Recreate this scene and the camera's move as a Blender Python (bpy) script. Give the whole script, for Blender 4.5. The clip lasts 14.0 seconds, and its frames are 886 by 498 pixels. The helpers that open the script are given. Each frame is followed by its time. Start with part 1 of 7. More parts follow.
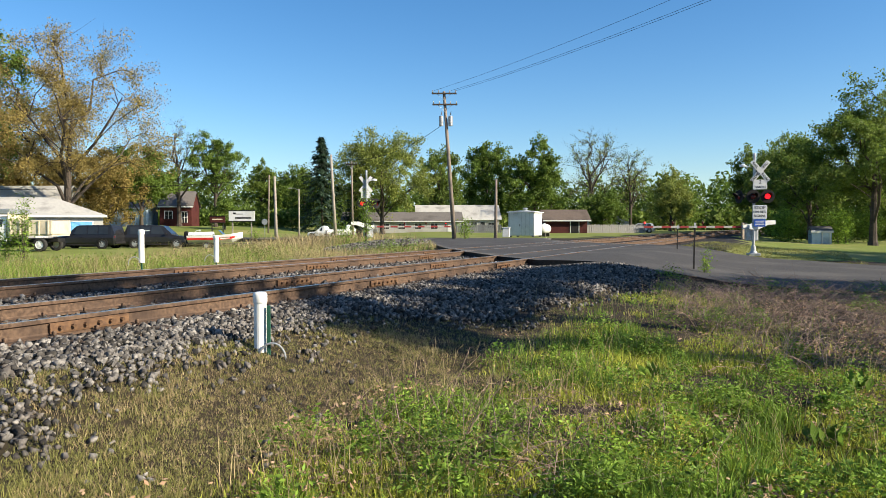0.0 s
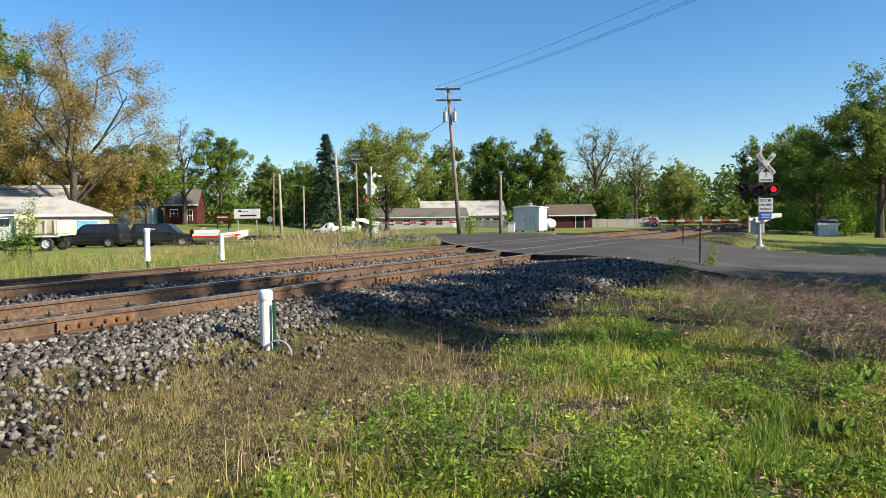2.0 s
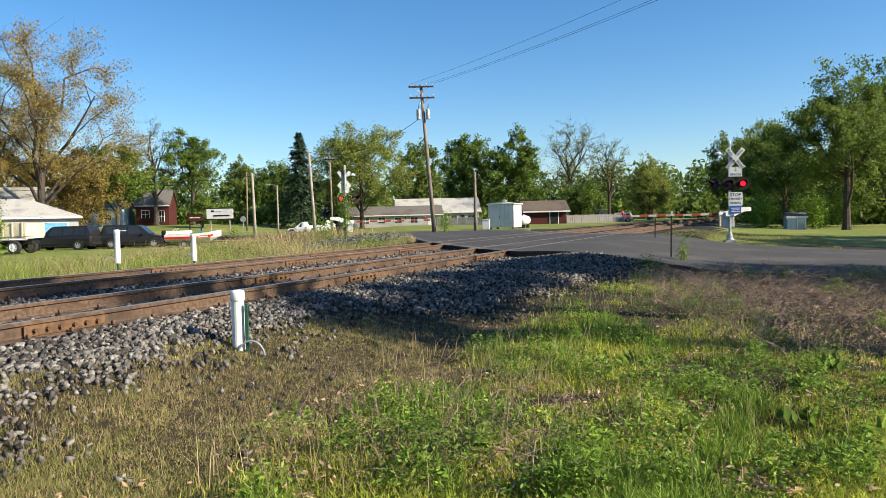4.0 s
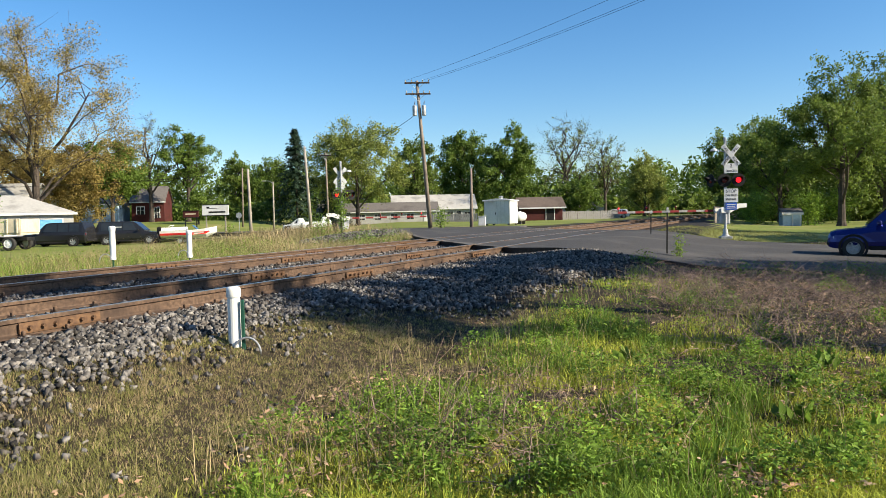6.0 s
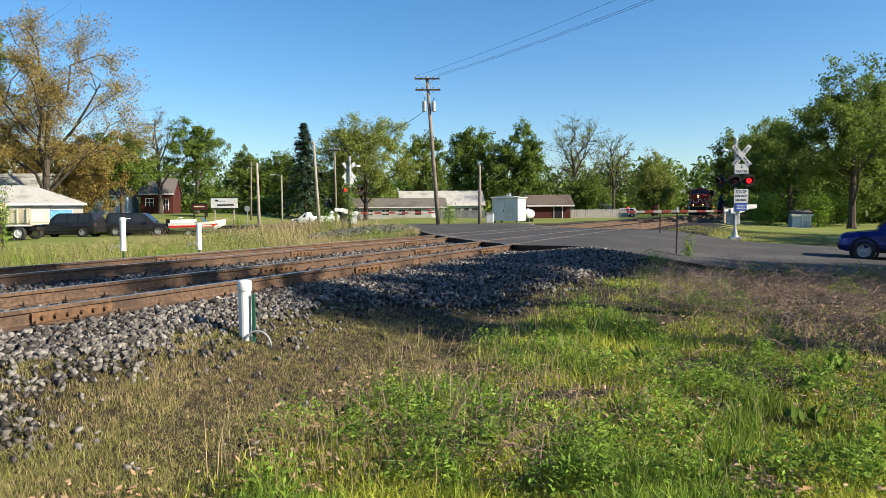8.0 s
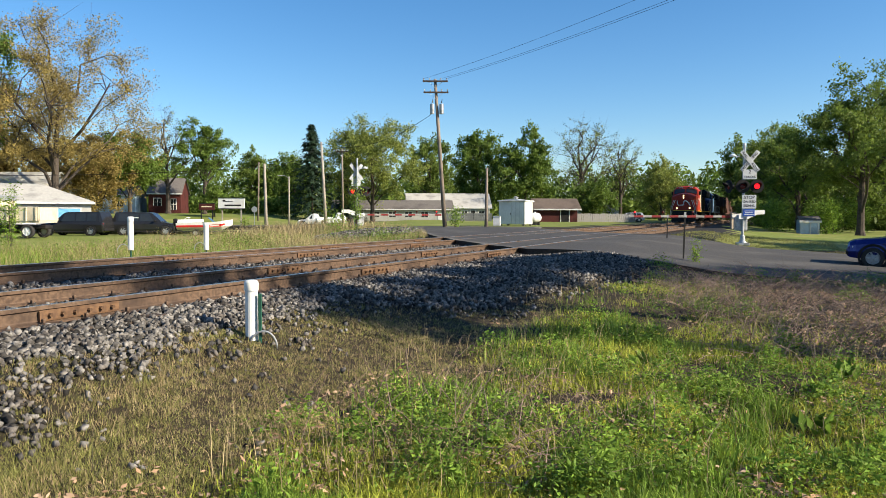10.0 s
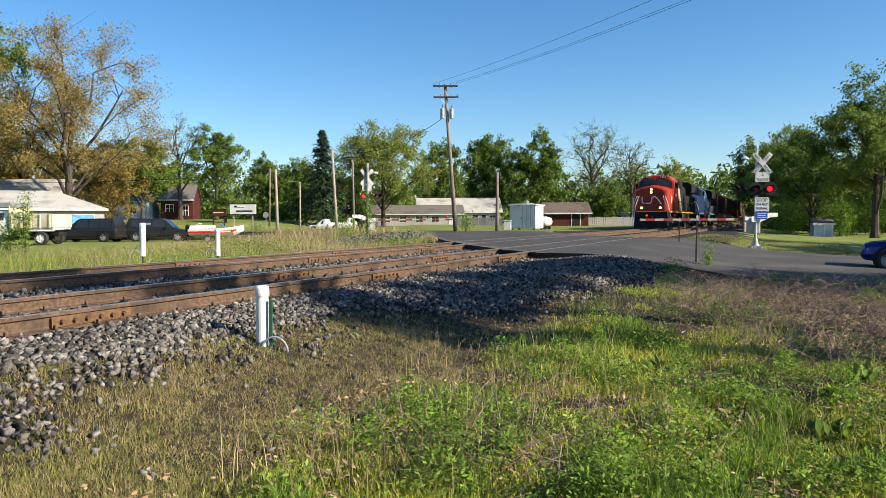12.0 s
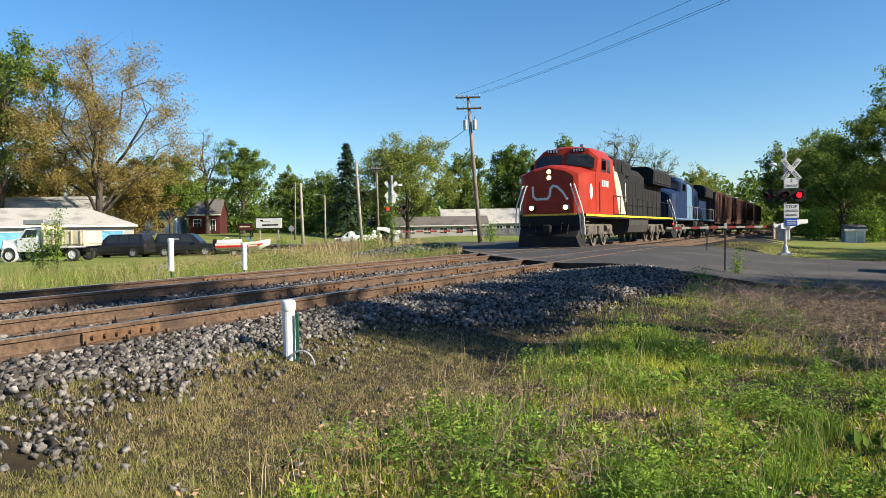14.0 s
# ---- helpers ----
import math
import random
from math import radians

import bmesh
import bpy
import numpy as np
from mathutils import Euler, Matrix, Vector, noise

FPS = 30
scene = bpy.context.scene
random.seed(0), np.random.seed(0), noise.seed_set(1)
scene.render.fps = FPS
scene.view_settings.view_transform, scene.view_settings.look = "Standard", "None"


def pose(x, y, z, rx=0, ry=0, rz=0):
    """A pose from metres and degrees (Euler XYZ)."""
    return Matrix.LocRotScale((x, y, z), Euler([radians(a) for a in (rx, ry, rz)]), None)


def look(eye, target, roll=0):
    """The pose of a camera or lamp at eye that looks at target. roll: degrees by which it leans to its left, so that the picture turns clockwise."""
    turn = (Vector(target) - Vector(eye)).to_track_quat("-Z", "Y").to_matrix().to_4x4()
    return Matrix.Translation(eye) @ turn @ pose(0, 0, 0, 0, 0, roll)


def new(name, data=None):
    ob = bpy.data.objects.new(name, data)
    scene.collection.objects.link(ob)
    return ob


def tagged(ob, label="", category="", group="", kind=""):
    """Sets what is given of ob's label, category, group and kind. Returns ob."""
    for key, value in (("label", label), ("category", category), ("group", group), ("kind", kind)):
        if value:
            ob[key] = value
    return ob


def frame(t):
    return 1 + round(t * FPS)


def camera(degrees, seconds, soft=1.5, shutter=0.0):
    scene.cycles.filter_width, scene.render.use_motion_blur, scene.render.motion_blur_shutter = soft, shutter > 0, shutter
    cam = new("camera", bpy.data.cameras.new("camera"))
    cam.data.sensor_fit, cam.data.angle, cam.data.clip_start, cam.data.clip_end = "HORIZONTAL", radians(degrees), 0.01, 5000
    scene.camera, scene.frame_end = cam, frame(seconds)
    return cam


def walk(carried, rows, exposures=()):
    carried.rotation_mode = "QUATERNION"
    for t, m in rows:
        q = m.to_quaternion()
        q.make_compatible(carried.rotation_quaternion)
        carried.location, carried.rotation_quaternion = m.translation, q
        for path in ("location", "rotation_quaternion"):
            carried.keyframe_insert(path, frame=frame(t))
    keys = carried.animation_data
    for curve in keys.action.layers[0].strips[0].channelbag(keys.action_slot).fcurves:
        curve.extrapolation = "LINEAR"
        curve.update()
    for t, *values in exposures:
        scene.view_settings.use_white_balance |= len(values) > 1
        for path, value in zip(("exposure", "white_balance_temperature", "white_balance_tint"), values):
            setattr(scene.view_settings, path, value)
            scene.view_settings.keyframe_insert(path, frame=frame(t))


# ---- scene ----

# World: x to the right of the first view, y away from the viewer, z up from the rail tops.
SECONDS = 14.0
cam = camera(62.9, SECONDS, soft=0.65)
PATH = (
    # seconds, x, y, z, tilt, lean, turn
    (0, -0.000, -0.000, 0.875, -1.765, -0.091, 0.000),
    (0.5, -0.003, 0.003, 0.880, -1.849, -0.178, -0.120),
    (1, -0.007, 0.011, 0.877, -1.910, -0.340, -0.035),
    (1.5, -0.009, 0.020, 0.876, -2.020, -0.410, 0.228),
    (2, 0.003, 0.010, 0.876, -2.091, -0.599, 0.411),
    (2.5, 0.011, -0.007, 0.875, -2.217, -0.790, 0.291),
    (3, 0.031, -0.015, 0.877, -2.235, -0.943, -0.605),
    (5.5, 0.040, -0.012, 0.873, -2.526, -1.387, -1.782),
    (6, 0.036, -0.013, 0.877, -2.606, -1.317, -1.813),
    (6.5, 0.029, -0.007, 0.881, -2.697, -1.083, -1.689),
    (7, 0.010, -0.006, 0.875, -2.776, -0.827, -1.564),
    (7.5, 0.003, -0.011, 0.875, -2.836, -0.651, -1.412),
    (8, -0.010, -0.005, 0.881, -2.892, -0.446, -1.261),
    (10.5, -0.017, 0.002, 0.878, -2.631, 0.245, -0.683),
    (11, -0.012, 0.002, 0.881, -2.569, 0.262, -0.563),
    (11.5, -0.002, 0.013, 0.883, -2.438, 0.146, -0.329),
    (12, -0.014, 0.033, 0.877, -2.325, -0.168, 0.089),
    (12.5, -0.015, 0.025, 0.882, -2.131, -0.517, 0.515),
    (13, -0.006, 0.020, 0.887, -1.925, -0.728, 0.868),
    (13.5, -0.012, 0.036, 0.889, -1.714, -0.789, 1.217),
    (14, -0.021, 0.060, 0.887, -1.425, -0.951, 2.031),
)
walk(cam, [(t, pose(x, y, z, 90 + tilt, 0, turn) @ pose(0, 0, 0, 0, 0, lean)) for t, x, y, z, tilt, lean, turn in PATH])

# ---- light ----
SUN_AZ, SUN_EL = radians(111.7), radians(30)
world = bpy.data.worlds.new("world")
scene.world = world
world.use_nodes = True
wn = world.node_tree
sky = wn.nodes.new("ShaderNodeTexSky")
sky.sky_type, sky.sun_disc = "NISHITA", False
sky.sun_elevation, sky.sun_rotation = SUN_EL, SUN_AZ
sky.air_density, sky.dust_density, sky.ozone_density = 1.0, 0.6, 3.5
sky.altitude = 300
tone = wn.nodes.new("ShaderNodeHueSaturation")
tone.inputs["Saturation"].default_value = 1.25
wn.links.new(sky.outputs[0], tone.inputs["Color"])
wn.links.new(tone.outputs[0], wn.nodes["Background"].inputs[0])
wn.nodes["Background"].inputs[1].default_value = 0.080
sun = new("sun", bpy.data.lights.new("sun", "SUN"))
sun.data.energy, sun.data.angle, sun.data.color = 5.0, radians(0.55), (1.0, 0.89, 0.70)
toward_sun = Vector((math.sin(SUN_AZ) * math.cos(SUN_EL), math.cos(SUN_AZ) * math.cos(SUN_EL), math.sin(SUN_EL)))
sun.matrix_world = look(toward_sun * 300, (0, 0, 0))
scene.view_settings.exposure = 1.1

# ---- plan ----
# The two tracks run straight; s is measured along them, p across them from the viewer.
TURN = radians(25.28)
ST, CT = math.sin(TURN), math.cos(TURN)
NEAR_P, FAR_P, GAUGE = 7.15, 11.15, 1.505


def along(s, p, z=0.0):
    return Vector((s * ST - p * CT, s * CT + p * ST, z))


BEND, RADIUS = 138.0, 90.0


def bent(s, p):
    """Far off the line bends away to the right: place on it, and the turn there in degrees."""
    if s <= BEND:
        return s, p, 0.0
    a = (s - BEND) / RADIUS
    return BEND + (RADIUS + p - 9.15) * math.sin(a), 9.15 - RADIUS * (1 - math.cos(a)) + (p - 9.15) * math.cos(a), math.degrees(a)


def train_pose(s, p):
    a, b, turn = bent(s, p)
    return Matrix.Translation(along(a, b)) @ pose(0, 0, 0, 0, 0, -90 - math.degrees(TURN) - turn)


def step(a, b, v):
    k = np.clip((v - a) / (b - a), 0, 1)
    return k * k * (3 - 2 * k)


def lattice(x, y, scale, seed):
    """Smooth value noise, 0 to 1, for arrays."""
    x, y = np.asarray(x, float) / scale + seed * 17.3, np.asarray(y, float) / scale + seed * 5.1
    i, j = np.floor(x), np.floor(y)
    u, v = x - i, y - j
    u, v = u * u * (3 - 2 * u), v * v * (3 - 2 * v)
    h = lambda a, b: np.modf(np.abs(np.sin(a * 127.1 + b * 311.7) * 43758.5453))[0]
    return (h(i, j) * (1 - u) + h(i + 1, j) * u) * (1 - v) + (h(i, j + 1) * (1 - u) + h(i + 1, j + 1) * u) * v


def road_level(x, y):
    p = -x * CT + y * ST
    near = -0.012 - 0.5 * step(5.0, 0.0, p) - 0.25 * step(1.0, -7.0, p)
    return near - 0.10 * step(13.5, 22, p)


# edges of the asphalt, from the right, over the crossing, to the street beyond it
ROAD_NEAR = [(70, -4), (40, 4.5), (24, 10.6), (13, 14.6), (7.7, 16.6), (4.6, 18.3), (2.5, 19.3), (1.65, 21.8), (0.9, 25.2), (0.0, 31), (-0.6, 38), (-1.2, 47), (-4, 56), (-10, 60), (-24, 62), (-60, 64)]
ROAD_FAR = [(80, 8), (50, 15), (32, 21.5), (20, 26.0), (16.2, 28.5), (13.6, 31.4), (11.2, 34), (9.3, 37), (8.0, 41), (7.4, 46), (7.3, 50), (7.6, 54), (9, 60), (5, 64), (-20, 69), (-60, 72)]


def inside(poly, x, y):
    hit = np.zeros(np.shape(x), bool)
    for (x0, y0), (x1, y1) in zip(poly, poly[1:] + poly[:1]):
        if y0 != y1:
            hit ^= ((y0 > y) != (y1 > y)) & (x < (x1 - x0) * (y - y0) / (y1 - y0) + x0)
    return hit


ROAD_POLY = ROAD_NEAR + ROAD_FAR[::-1]


def stone_edge(s):
    """Where the near shoulder of the ballast ends, across the track."""
    return 5.25 - 1.5 * step(8.0, 10.8, s) - 1.1 * step(10.8, 14.5, s)


def bare_level(x, y):
    """The height of the ground without the road."""
    x, y = np.asarray(x, float), np.asarray(y, float)
    s, p = x * ST + y * CT, -x * CT + y * ST
    base = -0.73 + (road_level(x, y) + 0.68) * step(8, 16, s)
    base = base + 0.16 * (lattice(x, y, 2.3, 1) - 0.5) + 0.06 * (lattice(x, y, 0.7, 2) - 0.5)
    right = step(-18, -2, x)
    far = -0.8 + right * 0.68 + 0.1 * (lattice(x, y, 9, 3) - 0.5)
    far = far + 1.9 * step(72, 130, y) * step(-14, -40, x)
    far = far + (-0.45 - far) * step(26, 16, p) * step(34, 20, s)
    up, down = step(3.3, 6.1, p), step(12.9, 14.6, p)
    bed = -0.215
    z = base + (bed - base) * up
    return z + (far - z) * down


def ground_level(x, y):
    z = bare_level(x, y)
    return np.where(inside(ROAD_POLY, x, y), np.minimum(z, road_level(x, y) - 0.14), z)


# ---- mesh helpers ----
class Geo:
    """Gathers faces and gives one mesh."""

    def __init__(self):
        self.v, self.f, self.n = [], [], 0

    def add(self, verts, faces, m=None):
        verts = np.asarray(verts, float)
        if m is not None:
            m = np.array(m)
            verts = verts @ m[:3, :3].T + m[:3, 3]
        self.v.append(verts)
        self.f += [tuple(i + self.n for i in f) for f in faces]
        self.n += len(verts)
        return self

    def box(self, c, size, b=0.01, m=None):
        """A box with chamfered edges; c is its centre."""
        h = np.array(size, float) / 2
        b = min(b, *(h * 0.9))
        vs, at = [], {}
        for sx in (-1, 1):
            for sy in (-1, 1):
                for sz in (-1, 1):
                    for ax in range(3):
                        k = h - b
                        k[ax] = h[ax]
                        at[sx, sy, sz, ax] = len(vs)
                        vs.append(k * (sx, sy, sz))
        fs = []
        for ax in range(3):
            o = [i for i in range(3) if i != ax]
            for sg in (-1, 1):
                q = []
                for a, bb in ((-1, -1), (1, -1), (1, 1), (-1, 1)):
                    k = [0, 0, 0]
                    k[ax], k[o[0]], k[o[1]] = sg, a, bb
                    q.append(at[(*k, ax)])
                fs.append(q)
                for s2 in (-1, 1):
                    q = []
                    for a, which in ((-1, o[0]), (1, o[0]), (1, o[1]), (-1, o[1])):
                        k = [0, 0, 0]
                        k[ax], k[o[0]], k[o[1]] = a, sg, s2
                        q.append(at[(*k, which)])
                    fs.append(q)
        for sx in (-1, 1):
            for sy in (-1, 1):
                for sz in (-1, 1):
                    fs.append([at[sx, sy, sz, a] for a in range(3)])
        vs = np.array(vs)
        out = []
        for f in fs:
            a, bb, cc = vs[f[0]], vs[f[1]], vs[f[2]]
            out.append(f if np.dot(np.cross(bb - a, cc - a), vs[f].mean(0)) > 0 else f[::-1])
        return self.add(vs + np.array(c, float), out, m)

    def rod(self, a, b, r0, r1=None, n=10, m=None, caps=True):
        """A round bar from a to b."""
        r1 = r0 if r1 is None else r1
        a, b = Vector(a), Vector(b)
        q = (b - a).to_track_quat("Z", "Y").to_matrix()
        ring = [(math.cos(2 * math.pi * i / n), math.sin(2 * math.pi * i / n)) for i in range(n)]
        vs = [a + q @ Vector((r0 * c, r0 * s, 0)) for c, s in ring] + [b + q @ Vector((r1 * c, r1 * s, 0)) for c, s in ring]
        fs = [(i, (i + 1) % n, n + (i + 1) % n, n + i) for i in range(n)]
        if caps:
            fs += [tuple(range(n))[::-1], tuple(range(n, 2 * n))]
        return self.add([tuple(v) for v in vs], fs, m)

    def pipe(self, pts, r, n=8, m=None):
        """A bent round bar through pts; r may be a list."""
        pts = [Vector(p) for p in pts]
        rs = r if isinstance(r, (list, tuple)) else [r] * len(pts)
        vs, fs = [], []
        for i, p in enumerate(pts):
            d = (pts[min(i + 1, len(pts) - 1)] - pts[max(i - 1, 0)]).normalized()
            q = d.to_track_quat("Z", "Y").to_matrix()
            for k in range(n):
                a = 2 * math.pi * k / n
                vs.append(tuple(p + q @ Vector((rs[i] * math.cos(a), rs[i] * math.sin(a), 0))))
            if i:
                o = (i - 1) * n
                fs += [(o + k, o + (k + 1) % n, o + n + (k + 1) % n, o + n + k) for k in range(n)]
        fs += [tuple(range(n))[::-1], tuple(range(len(vs) - n, len(vs)))]
        return self.add(vs, fs, m)

    def prism(self, outline, y0, y1, m=None, axis="y"):
        """An outline of (x, z) pushed from y0 to y1; axis x takes (y, z), axis z takes (x, y)."""
        n = len(outline)
        put = {"y": lambda a, b, d: (a, d, b), "x": lambda a, b, d: (d, a, b), "z": lambda a, b, d: (a, b, d)}[axis]
        vs = [put(a, b, y0) for a, b in outline] + [put(a, b, y1) for a, b in outline]
        fs = [(i, (i + 1) % n, n + (i + 1) % n, n + i) for i in range(n)] + [tuple(range(n))[::-1], tuple(range(n, 2 * n))]
        return self.add(vs, fs, m)

    def spin(self, profile, n=24, m=None):
        """A profile of (r, z) turned about z."""
        vs = [(r * math.cos(2 * math.pi * k / n), r * math.sin(2 * math.pi * k / n), z) for r, z in profile for k in range(n)]
        fs = [(i * n + k, i * n + (k + 1) % n, (i + 1) * n + (k + 1) % n, (i + 1) * n + k) for i in range(len(profile) - 1) for k in range(n)]
        return self.add(vs, fs, m)

    def mesh(self, name, material, smooth=False):
        me = bpy.data.meshes.new(name)
        me.from_pydata(np.concatenate(self.v).tolist(), [], self.f)
        if not smooth:
            bm = bmesh.new()
            bm.from_mesh(me)
            bmesh.ops.recalc_face_normals(bm, faces=bm.faces)
            bm.to_mesh(me)
            bm.free()
        else:
            me.shade_smooth()
        me.materials.append(material)
        return me


def part(name, geo, material, parent, label="", m=None, smooth=False):
    """One mesh object under a thing or a part."""
    me = geo if isinstance(geo, bpy.types.Mesh) else geo.mesh(name, material, smooth)
    ob = new(name, me)
    ob.parent = parent
    if m is not None:
        ob.matrix_basis = m
    return tagged(ob, label)


def thing(name, m, label, category, group="", kind=""):
    ob = new(name)
    ob.empty_display_size = 0.2
    ob.matrix_basis = m
    return tagged(ob, label, category, group, kind)


def bulk(name, verts, faces, material, label, category, smooth=False, kind="stuff", parent=None):
    """One object of many small pieces; faces is an array of equal polygons."""
    me = bpy.data.meshes.new(name)
    verts, faces = np.asarray(verts, np.float32), np.asarray(faces, np.int32)
    k = faces.shape[1]
    me.vertices.add(len(verts))
    me.vertices.foreach_set("co", verts.ravel())
    me.loops.add(faces.size)
    me.loops.foreach_set("vertex_index", faces.ravel())
    me.polygons.add(len(faces))
    me.polygons.foreach_set("loop_start", np.arange(len(faces), dtype=np.int32) * k)
    me.polygons.foreach_set("loop_total", np.full(len(faces), k, np.int32))
    me.update(calc_edges=True)
    if smooth:
        me.shade_smooth()
    me.materials.append(material)
    ob = new(name, me)
    ob.parent = parent
    return tagged(ob, label, category, "", kind)


# ---- materials ----
def material(name, base, second=None, rough=0.7, metal=0.0, grain=20.0, stain=1.5, bump=0.2, third=None, vary=0.0, spread=(0.35, 0.65), coords="Object"):
    """A surface with colour varied at two scales, a fine relief and, with vary, a shade of its own for each piece."""
    second = second or tuple(c * 0.75 for c in base)
    third = third or tuple(c * 0.6 for c in second)
    mt = bpy.data.materials.new(name)
    mt.use_nodes = True
    nt = mt.node_tree
    N, L = nt.nodes, nt.links
    bs = N["Principled BSDF"]
    bs.inputs["Roughness"].default_value, bs.inputs["Metallic"].default_value = rough, metal
    bs.inputs["Specular IOR Level"].default_value = 0.5 if rough < 0.35 else 0.22
    tc = N.new("ShaderNodeTexCoord")

    def noise_at(scale, detail, lo, hi):
        nz = N.new("ShaderNodeTexNoise")
        nz.inputs["Scale"].default_value, nz.inputs["Detail"].default_value = scale, detail
        L.new(tc.outputs[coords], nz.inputs["Vector"])
        rp = N.new("ShaderNodeMapRange")
        rp.inputs["From Min"].default_value, rp.inputs["From Max"].default_value = lo, hi
        L.new(nz.outputs["Fac"], rp.inputs["Value"])
        return nz, rp

    g, gr = noise_at(grain, 6, *spread)
    st, sr = noise_at(stain, 4, 0.5, 0.72)
    m1, m2 = N.new("ShaderNodeMixRGB"), N.new("ShaderNodeMixRGB")
    m1.inputs[1].default_value, m1.inputs[2].default_value = (*base, 1), (*second, 1)
    L.new(gr.outputs[0], m1.inputs[0])
    L.new(m1.outputs[0], m2.inputs[1])
    m2.inputs[2].default_value = (*third, 1)
    L.new(sr.outputs[0], m2.inputs[0])
    col = m2.outputs[0]
    if vary:
        geo = N.new("ShaderNodeNewGeometry")
        hv = N.new("ShaderNodeHueSaturation")
        mr = N.new("ShaderNodeMapRange")
        mr.inputs["To Min"].default_value, mr.inputs["To Max"].default_value = 1 - vary, 1 + vary
        L.new(geo.outputs["Random Per Island"], mr.inputs["Value"])
        L.new(mr.outputs[0], hv.inputs["Value"])
        L.new(col, hv.inputs["Color"])
        col = hv.outputs[0]
    L.new(col, bs.inputs["Base Color"])
    if bump:
        bp = N.new("ShaderNodeBump")
        bp.inputs["Strength"].default_value, bp.inputs["Distance"].default_value = bump, 0.02
        L.new(g.outputs["Fac"], bp.inputs["Height"])
        L.new(bp.outputs[0], bs.inputs["Normal"])
    return mt


def glow(name, color, strength):
    mt = bpy.data.materials.new(name)
    mt.use_nodes = True
    bs = mt.node_tree.nodes["Principled BSDF"]
    bs.inputs["Base Color"].default_value = (*color, 1)
    bs.inputs["Emission Color"].default_value, bs.inputs["Emission Strength"].default_value = (*color, 1), strength
    return mt


def leafy(name, color, second, vary=0.35, thin=0.35):
    """Leaves and blades: light shines through them, and every piece has its own shade."""
    mt = material(name, color, second, 0.6, 0, 3.0, 0.4, 0, vary=vary)
    nt = mt.node_tree
    N, L = nt.nodes, nt.links
    bs = N["Principled BSDF"]
    tr, mx = N.new("ShaderNodeBsdfTranslucent"), N.new("ShaderNodeMixShader")
    col = bs.inputs["Base Color"].links[0].from_socket
    L.new(col, tr.inputs["Color"])
    mx.inputs[0].default_value = thin
    L.new(bs.outputs[0], mx.inputs[1])
    L.new(tr.outputs[0], mx.inputs[2])
    L.new(mx.outputs[0], N["Material Output"].inputs["Surface"])
    return mt


# Soil darker than its own tone: shade between the blades is coloured in.
SOIL = material("soil_with_turf_shade", (0.018, 0.013, 0.008), (0.042, 0.031, 0.018), 0.95, 0, 9.0, 0.7, 0.8, third=(0.026, 0.022, 0.011))
ASPHALT = material("old_asphalt", (0.064, 0.06, 0.058), (0.042, 0.04, 0.039), 0.85, 0, 26, 0.35, 0.5, third=(0.1, 0.093, 0.086), spread=(0.4, 0.6))
STONE = material("ballast_stone", (0.185, 0.172, 0.158), (0.052, 0.048, 0.046), 0.85, 0, 25, 3.0, 0.3, third=(0.062, 0.052, 0.045), vary=0.85)
RUST = material("rail_rust", (0.14, 0.09, 0.06), (0.07, 0.045, 0.032), 0.8, 0.1, 22, 1.6, 0.3, third=(0.05, 0.034, 0.027))
POLISHED = material("polished_rail_head", (0.62, 0.6, 0.57), (0.5, 0.48, 0.45), 0.28, 1.0, 30, 2, 0.02)
JOINT = material("orange_rust_joint", (0.17, 0.095, 0.05), (0.1, 0.058, 0.037), 0.85, 0.1, 18, 4, 0.3)
TIE = material("creosoted_tie", (0.07, 0.052, 0.04), (0.045, 0.035, 0.03), 0.9, 0, 18, 2, 0.5)
WOOD = material("weathered_pole", (0.25, 0.205, 0.165), (0.17, 0.14, 0.115), 0.85, 0, 12, 0.8, 0.4)
GREY_WOOD = material("silvered_pole", (0.36, 0.31, 0.26), (0.27, 0.235, 0.2), 0.85, 0, 12, 0.8, 0.3)
WHITE = material("white_paint", (0.62, 0.62, 0.61), (0.56, 0.56, 0.55), 0.5, 0, 9, 0.9, 0.04, third=(0.48, 0.47, 0.44))
PLASTIC = material("white_plastic_pipe", (0.66, 0.66, 0.64), (0.62, 0.62, 0.59), 0.4, 0, 6, 5, 0.02, third=(0.66, 0.64, 0.58))
BARK = material("bark", (0.085, 0.067, 0.054), (0.05, 0.041, 0.035), 0.95, 0, 6, 1, 0.6)
LEAF = leafy("spring_leaves", (0.15, 0.215, 0.036), (0.105, 0.165, 0.028), thin=0.4)
LEAF_DARK = leafy("deep_green_leaves", (0.17, 0.225, 0.042), (0.115, 0.17, 0.03), thin=0.45)
LEAF_PALE = leafy("pale_new_leaves", (0.25, 0.285, 0.06), (0.18, 0.215, 0.048), thin=0.42)
LEAF_TAN = leafy("tan_catkins", (0.32, 0.24, 0.075), (0.25, 0.195, 0.06), thin=0.4)
NEEDLE = leafy("spruce_needles", (0.022, 0.045, 0.022), (0.016, 0.034, 0.018), thin=0.1)

